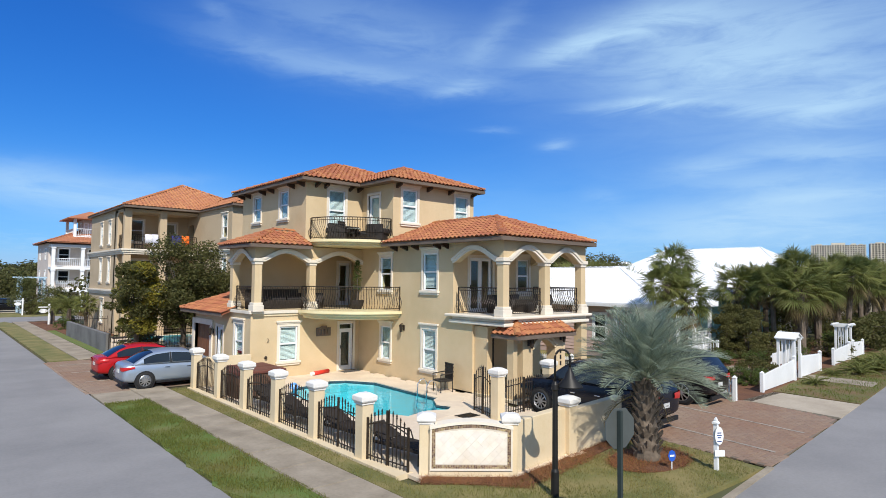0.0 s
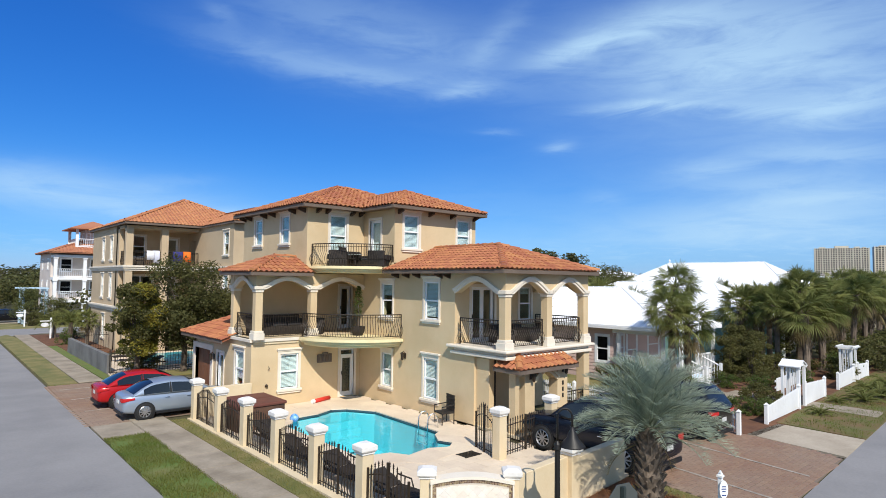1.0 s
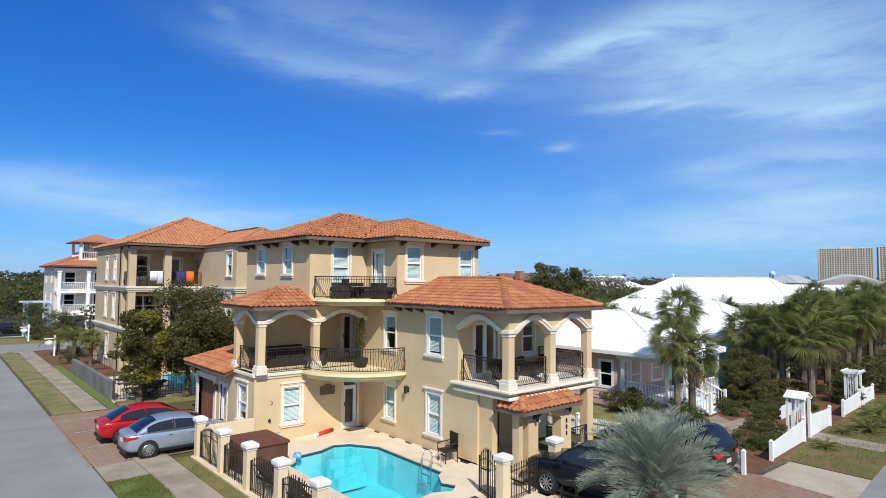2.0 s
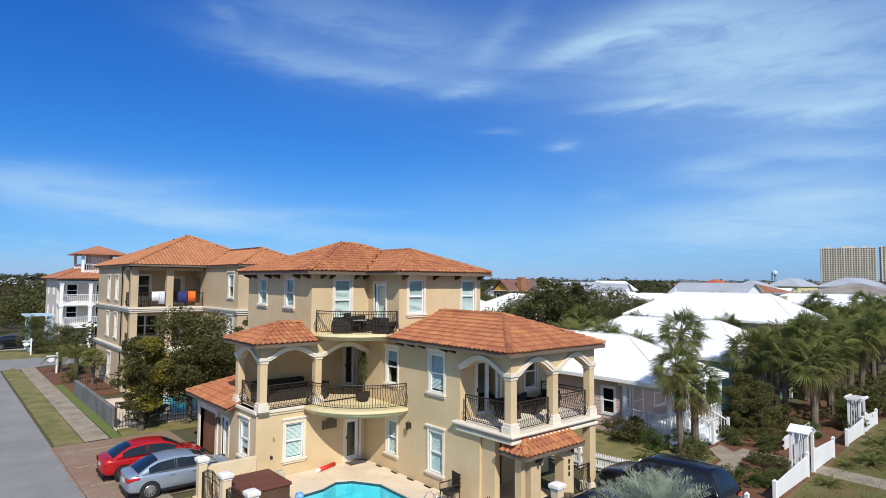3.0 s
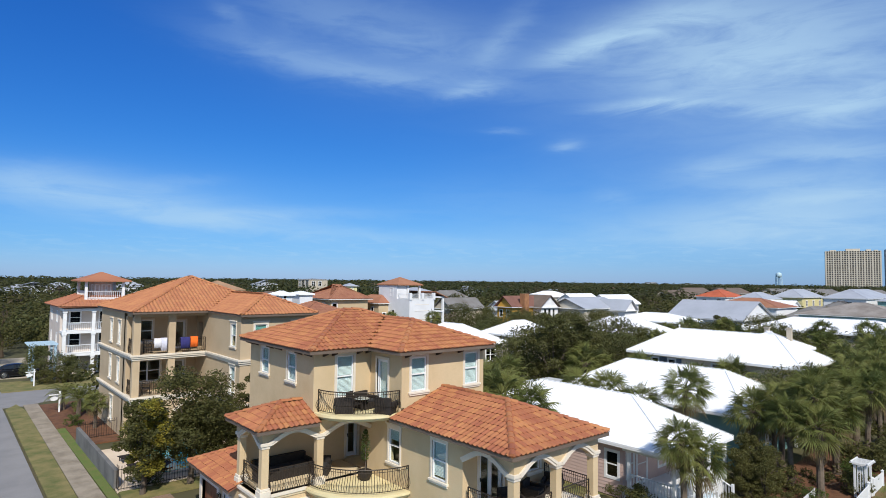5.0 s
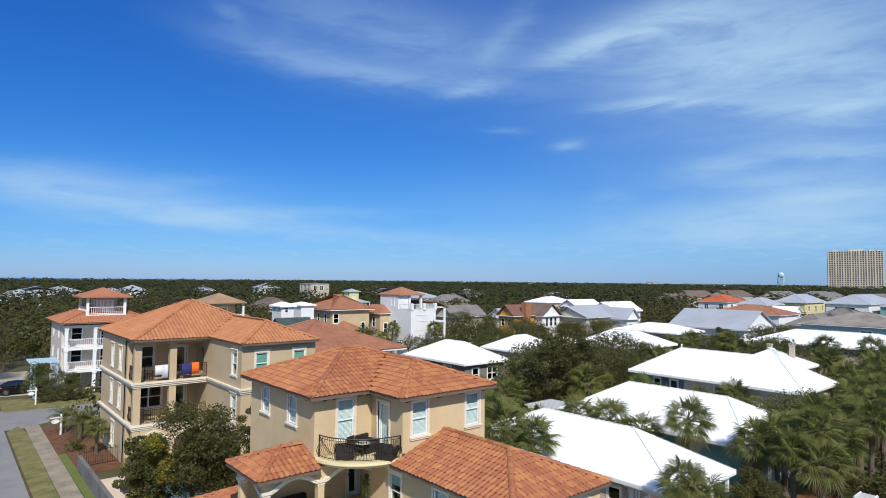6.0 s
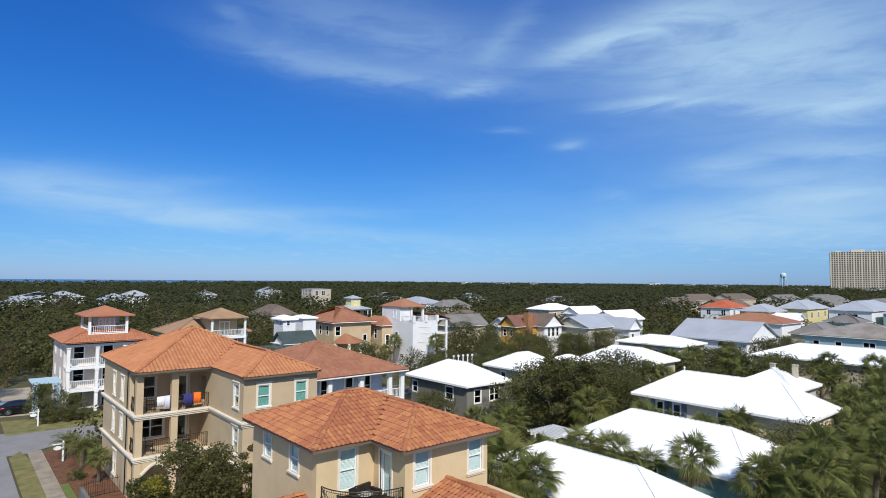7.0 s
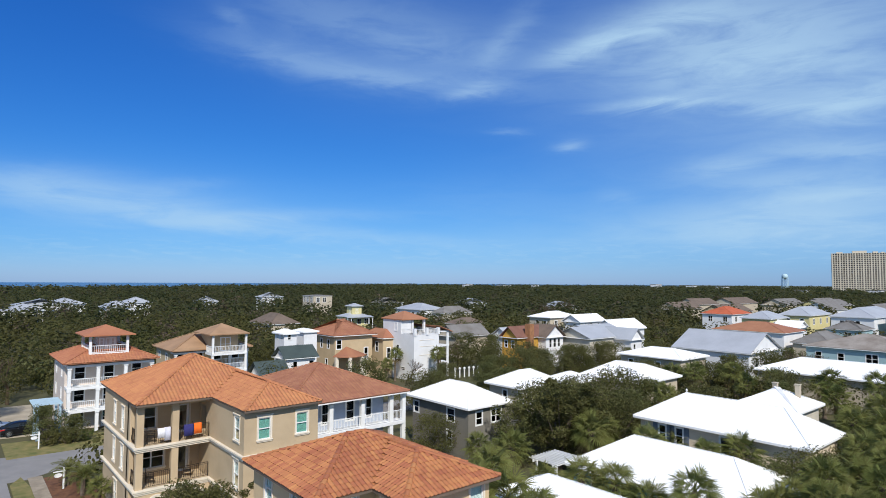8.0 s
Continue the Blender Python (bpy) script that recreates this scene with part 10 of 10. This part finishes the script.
def car(name, paint, label, rows, cabin, x, y, turn, length=4.4, r=0.33, axles=(0.78, 3.5), halfw=0.89, lamp_z=(0.72, 0.88), k=1.0, lamp_l=0.3, group="parked cars"):
    """rows: (x, half width, sill, waist, deck) from tail to nose; cabin: (rear glass foot, roof rear, roof front, windscreen foot, roof height)."""
    h = thing(name, 0, 0, 0, label, "car", group)
    m = M()
    rings = []
    for px, hw, z0, zw, zd in rows:
        rings.append([(px, -hw * 0.86, z0), (px, -hw * 0.98, z0 + 0.12), (px, -hw, (z0 + zw) / 2 + 0.05), (px, -hw * 0.97, zw), (px, -hw * 0.86, zd), (px, -hw * 0.45, zd + 0.025),
                      (px, hw * 0.45, zd + 0.025), (px, hw * 0.86, zd), (px, hw * 0.97, zw), (px, hw, (z0 + zw) / 2 + 0.05), (px, hw * 0.98, z0 + 0.12), (px, hw * 0.86, z0)])
    m.ring(rings)
    b = part("body", m, paint, h, smooth=True)
    mod = b.modifiers.new("sub", "SUBSURF")
    mod.levels = mod.render_levels = 2
    a0, a1, a2, a3, top = cabin
    waist = max(q[4] for q in rows) - 0.05

    def roofline(px):
        if px < a1:
            return waist + (top - waist) * math.sin(math.pi / 2 * max(0.0, (px - a0) / (a1 - a0))) ** 1.1
        if px > a2:
            return waist + (top - waist) * math.sin(math.pi / 2 * max(0.0, (a3 - px) / (a3 - a2))) ** 1.1
        return top + 0.035 * math.sin(math.pi * (px - a1) / (a2 - a1))

    def half_at(px):
        return halfw * (0.945 - 0.05 * abs((px - (a0 + a3) / 2) / ((a3 - a0) / 2)) ** 3)

    def flank(px, f, sg, out=0.0):
        """A point of the cabin's side: f from the waist to the roof's edge."""
        zr = roofline(px)
        return (px, sg * (half_at(px) - (zr - waist) * 0.46 * f + out), waist - 0.02 + (zr - waist - 0.03) * f + out * 0.4)

    def crown_at(px, u, out=0.0):
        zr = roofline(px)
        return (px, u * (half_at(px) - (zr - waist) * 0.46), zr + 0.03 * (1 - u * u) - 0.045 * abs(u) ** 3 + out)
    xs = [a0 + (a3 - a0) * i / 30 for i in range(31)]
    shell = []
    for px in xs:
        shell.append([flank(px, f, -1) for f in (0.0, 0.5, 0.92)] + [crown_at(px, u) for u in (-0.97, -0.8, -0.4, 0.0, 0.4, 0.8, 0.97)] + [flank(px, f, 1) for f in (0.92, 0.5, 0.0)])
    part("roof", M().ring(shell), paint, h, smooth=True)
    mid = (a1 + a2) / 2 - 0.05
    for sg in (-1, 1):
        for b0, b1 in ((a0 + (a1 - a0) * 0.42, mid - 0.045), (mid + 0.045, a3 - (a3 - a2) * 0.34)):
            w_ = M()
            ps = [b0 + (b1 - b0) * i / 8 for i in range(9)]
            w_.ring([[flank(px, 0.1, sg, 0.008), flank(px, 0.5, sg, 0.009), flank(px, 0.88, sg, 0.008)] for px in ps], close=False, caps=False)
            part("side_window", w_, CARGLASS, h, "dark tinted side window", smooth=True)
        part("pillar", M().tube([flank(mid, 0.08, sg, 0.004), flank(mid, 0.9, sg, 0.004)], 0.035, 6), TRIMBLACK, h)
    for b0, b1, nm in ((a0 + 0.06, a1 - (a1 - a0) * 0.22, "rear_window"), (a2 + (a3 - a2) * 0.2, a3 - 0.05, "windscreen")):
        w_ = M()
        w_.ring([[crown_at(b0 + (b1 - b0) * i / 8, u, 0.01) for u in (-0.86, -0.5, 0.0, 0.5, 0.86)] for i in range(9)], close=False, caps=False)
        part(nm, w_, CARGLASS, h, "dark glass", smooth=True)
    for sg in (-1, 1):
        for ax in axles:
            ar = M()
            n = 20
            ar.ring([[(ax + pr * math.cos(2 * math.pi * k / n), sg * (halfw + o), r + pr * math.sin(2 * math.pi * k / n)) for k in range(n)] for pr, o in ((r + 0.05, -0.12), (r + 0.05, 0.004), (r - 0.02, 0.004), (r - 0.02, -0.12))])
            part("wheel_arch", ar, TRIMBLACK, h)
            wheel(h, ax, sg * (halfw - 0.07), sg, r)
        lm = M()
        strip = []
        for i in range(8):
            px = lamp_l * 1.4 * (i / 7) ** 1.5
            yy = float(np.interp(px, [q[0] for q in rows], [q[1] for q in rows])) * 0.985
            c0, c1 = lamp_z[0] + 0.10 * i / 7, lamp_z[1] + 0.02 * i / 7
            strip.append([(px - 0.012, sg * yy, c0), (px - 0.016, sg * (yy + 0.012), (c0 + c1) / 2), (px - 0.012, sg * yy * 0.985, c1)])
        strip.insert(0, [(-0.02, sg * halfw * 0.45, lamp_z[0] + 0.03), (-0.03, sg * halfw * 0.45, sum(lamp_z) / 2), (-0.02, sg * halfw * 0.45, lamp_z[1] - 0.02)])
        part("tail_lamp", lm.ring(strip, close=False, caps=False), TAIL, h, "red tail lamp", smooth=True)
        part("head_lamp", M().box(length - 0.5, length - 0.12, sg * halfw * 0.68, sg * (halfw * 0.95), 0.62, 0.76), CARGLASS, h, bevel=0.03)
        part("door_handle", M().box(1.5, 1.68, sg * (halfw - 0.01), sg * (halfw + 0.02), 0.80, 0.825), CHROMEBAR, h, "chrome door handle", bevel=0.008)
        part("door_handle", M().box(2.35, 2.53, sg * (halfw - 0.01), sg * (halfw + 0.02), 0.77, 0.80), CHROMEBAR, h, "chrome door handle", bevel=0.008)
        part("side_mirror", M().box(a3 - 0.55, a3 - 0.38, sg * (halfw - 0.02), sg * (halfw + 0.14), waist, waist + 0.13), paint, h, bevel=0.03)
        part("sill_trim", M().box(axles[0] + 0.42, axles[1] - 0.42, sg * (halfw - 0.06), sg * (halfw - 0.005), 0.2, 0.27), TRIMBLACK, h)
    part("bumper_trim", M().box(-0.01, 0.05, -halfw * 0.7, halfw * 0.7, 0.22, 0.34), TRIMBLACK, h)
    part("number_plate", M().box(-0.012, 0.02, -0.16, 0.16, 0.62, 0.75), mat("plain_plate", (0.6, 0.6, 0.58), 0.5), h, "blank plate")
    h.matrix_basis = Matrix.Translation((x, y, 0.02)) @ Matrix.Rotation(radians(turn), 4, "Z") @ Matrix.Diagonal((k, k, k, 1))
    return h


SEDAN = [(0.0, 0.66, 0.32, 0.78, 0.88), (0.06, 0.80, 0.26, 0.86, 0.98), (0.4, 0.88, 0.22, 0.90, 1.02), (0.9, 0.895, 0.2, 0.90, 1.0), (2.0, 0.9, 0.19, 0.88, 0.96), (3.0, 0.9, 0.19, 0.86, 0.94), (3.35, 0.895, 0.2, 0.83, 0.9), (4.0, 0.87, 0.22, 0.74, 0.8), (4.3, 0.76, 0.26, 0.62, 0.68), (4.4, 0.6, 0.32, 0.55, 0.6)]
SUVR = [(0.0, 0.74, 0.42, 0.98, 1.05), (0.05, 0.86, 0.36, 1.05, 1.12), (0.5, 0.92, 0.32, 1.08, 1.14), (1.2, 0.93, 0.32, 1.08, 1.12), (2.2, 0.93, 0.32, 1.06, 1.1), (3.1, 0.93, 0.32, 1.04, 1.08), (3.5, 0.93, 0.32, 1.02, 1.06), (4.2, 0.91, 0.34, 0.96, 1.02), (4.55, 0.82, 0.38, 0.8, 0.9), (4.65, 0.66, 0.44, 0.7, 0.78)]
SILVERP = mat("silver_car_paint", (0.36, 0.42, 0.50), 0.28, 0.03, 1.0, 30, 0.0, metal=0.55)
REDP = mat("red_car_paint", (0.42, 0.012, 0.014), 0.22, 0.03, 1.0, 30, 0.0, metal=0.15)
NAVYP = mat("navy_car_paint", (0.008, 0.011, 0.02), 0.2, 0.03, 1.0, 30, 0.0, metal=0.2)
BLACKP = mat("black_car_paint", (0.010, 0.010, 0.012), 0.2, 0.03, 1.0, 30, 0.0, metal=0.1)
CAB = (0.30, 1.35, 2.25, 3.42, 1.42)
car("car", SILVERP, "silver saloon car parked on brick paving", SEDAN, CAB, 5.55, 24.05, 0, k=0.92)
car("car", REDP, "red saloon car parked on brick paving", SEDAN, CAB, 5.3, 26.75, 0, k=0.9)
car("car", NAVYP, "dark navy estate car parked by the garden wall", SUVR, (0.05, 0.6, 2.5, 3.5, 1.66), 15.5, 8.15, 90, 4.65, 0.36, (0.85, 3.65), 0.92, (0.8, 1.0), lamp_l=0.12)
car("car", BLACKP, "black sport utility car parked on brick paving", SUVR, (0.05, 0.6, 2.5, 3.5, 1.72), 20.15, 8.7, 90, 4.65, 0.4, (0.9, 3.65), 0.93, (0.85, 1.0), lamp_l=0.1)
car("car", BLACKP, "black saloon car on the sandy drive", SEDAN, CAB, 5.0, 81.6, 4)
car("car", SILVERP, "grey saloon car on the sandy drive", SEDAN, CAB, 2.0, 85.0, 0)


# ---- grass blades and pine straw on the near lawns ----
def strew(name, outline, per, length, width, lie, z, seed, material, label, category):
    """Blades strewn over a plan outline; lie: how far they lean over."""
    g = np.random.default_rng(seed)
    xs, ys = [p[0] for p in outline], [p[1] for p in outline]
    n = int(per * (max(xs) - min(xs)) * (max(ys) - min(ys)))
    x, y = g.uniform(min(xs), max(xs), n), g.uniform(min(ys), max(ys), n)
    inn = np.zeros(n, bool)
    for i in range(len(outline)):
        (a, b), (c, d) = outline[i], outline[i - 1]
        hit = ((b > y) != (d > y)) & (x < (c - a) * (y - b) / (d - b + 1e-9) + a)
        inn ^= hit
    patch = np.sin(x * 2.3 + np.sin(y * 1.7) * 1.3) * np.sin(y * 1.9 + 1.1 * np.sin(x * 1.4)) + g.normal(0, 0.35, n)
    inn &= patch > -0.55
    x, y = x[inn], y[inn]
    n = len(x)
    a = g.uniform(0, 2 * np.pi, n)
    l = length * g.uniform(0.5, 1.3, n)
    lean = np.clip(g.normal(lie, 0.3, n), 0, 1.5)
    h = np.maximum(l * np.cos(lean), 0.006)
    ux, uy = np.cos(a), np.sin(a)
    w = width * 0.5
    p = np.empty((n, 3, 3), np.float32)
    p[:, 0] = np.stack([x - uy * w, y + ux * w, np.full(n, z)], 1)
    p[:, 1] = np.stack([x + uy * w, y - ux * w, np.full(n, z)], 1)
    p[:, 2] = np.stack([x + ux * l * np.sin(lean), y + uy * l * np.sin(lean), z + h], 1)
    me = bpy.data.meshes.new(name)
    me.vertices.add(3 * n)
    me.vertices.foreach_set("co", p.ravel())
    me.loops.add(3 * n)
    me.loops.foreach_set("vertex_index", np.arange(3 * n, dtype=np.int32))
    me.polygons.add(n)
    me.polygons.foreach_set("loop_start", np.arange(0, 3 * n, 3, dtype=np.int32))
    me.update(calc_edges=True)
    me.materials.append(material)
    return tagged(new(name, me), label, category, kind="stuff")


BLADE = leaf_mat("green_grass_blade", (0.125, 0.17, 0.028), (0.23, 0.20, 0.052), rand=0.3)
DRYBLADE = leaf_mat("dry_grass_blade", (0.29, 0.25, 0.085), (0.155, 0.17, 0.042), rand=0.3)
STRAW = leaf_mat("pine_straw", (0.30, 0.13, 0.055), (0.17, 0.075, 0.035), 0.2)
strew("grass", [(4.56, 9.6), (5.15, 7.6), (6.75, 6.2), (6.85, 8.0), (5.88, 9.6), (5.88, 21.35), (4.56, 21.35)], 1500, 0.065, 0.012, 0.55, 0.03, 1, BLADE, "short green grass on the verge", "grass")
strew("dry_grass", [(6.93, 7.0), (9.2, 7.9), (7.48, 9.3), (7.48, 22.6), (6.93, 22.6)], 900, 0.06, 0.011, 0.6, 0.028, 2, DRYBLADE, "dry yellow grass along the fence", "grass")
strew("dry_grass", [(6.77, 6.2), (8.3, st(8.3, 0.75)), (14.1, st(14.1, 0.1)), (14.6, 8.6), (9.3, 8.05), (6.97, 6.98)], 1100, 0.06, 0.011, 0.6, 0.03, 3, DRYBLADE, "patchy dry grass on the corner lawn", "grass")
strew("pine_straw", [(7.6, 9.3), (9.1, 7.6), (14.3, 8.2), (14.3, 8.7), (9.4, 8.25), (7.95, 9.5)], 1600, 0.16, 0.008, 1.35, 0.05, 4, STRAW, "loose red-brown pine straw along the wall", "mulch")
strew("pine_straw", [(12.7 + 1.25 * math.cos(a), 7.1 + 0.85 * math.sin(a)) for a in [2 * math.pi * i / 18 for i in range(18)]], 1600, 0.16, 0.008, 1.35, 0.06, 5, STRAW, "loose pine straw round the palm", "mulch")
strew("grass", [(24.0, st(24.0, 0.0)), (42, st(42, 0.0)), (42, st(42, 2.6)), (24.2, st(24.2, 2.7))], 170, 0.08, 0.02, 0.6, 0.05, 6, BLADE, "patchy grass before the picket fence", "grass")
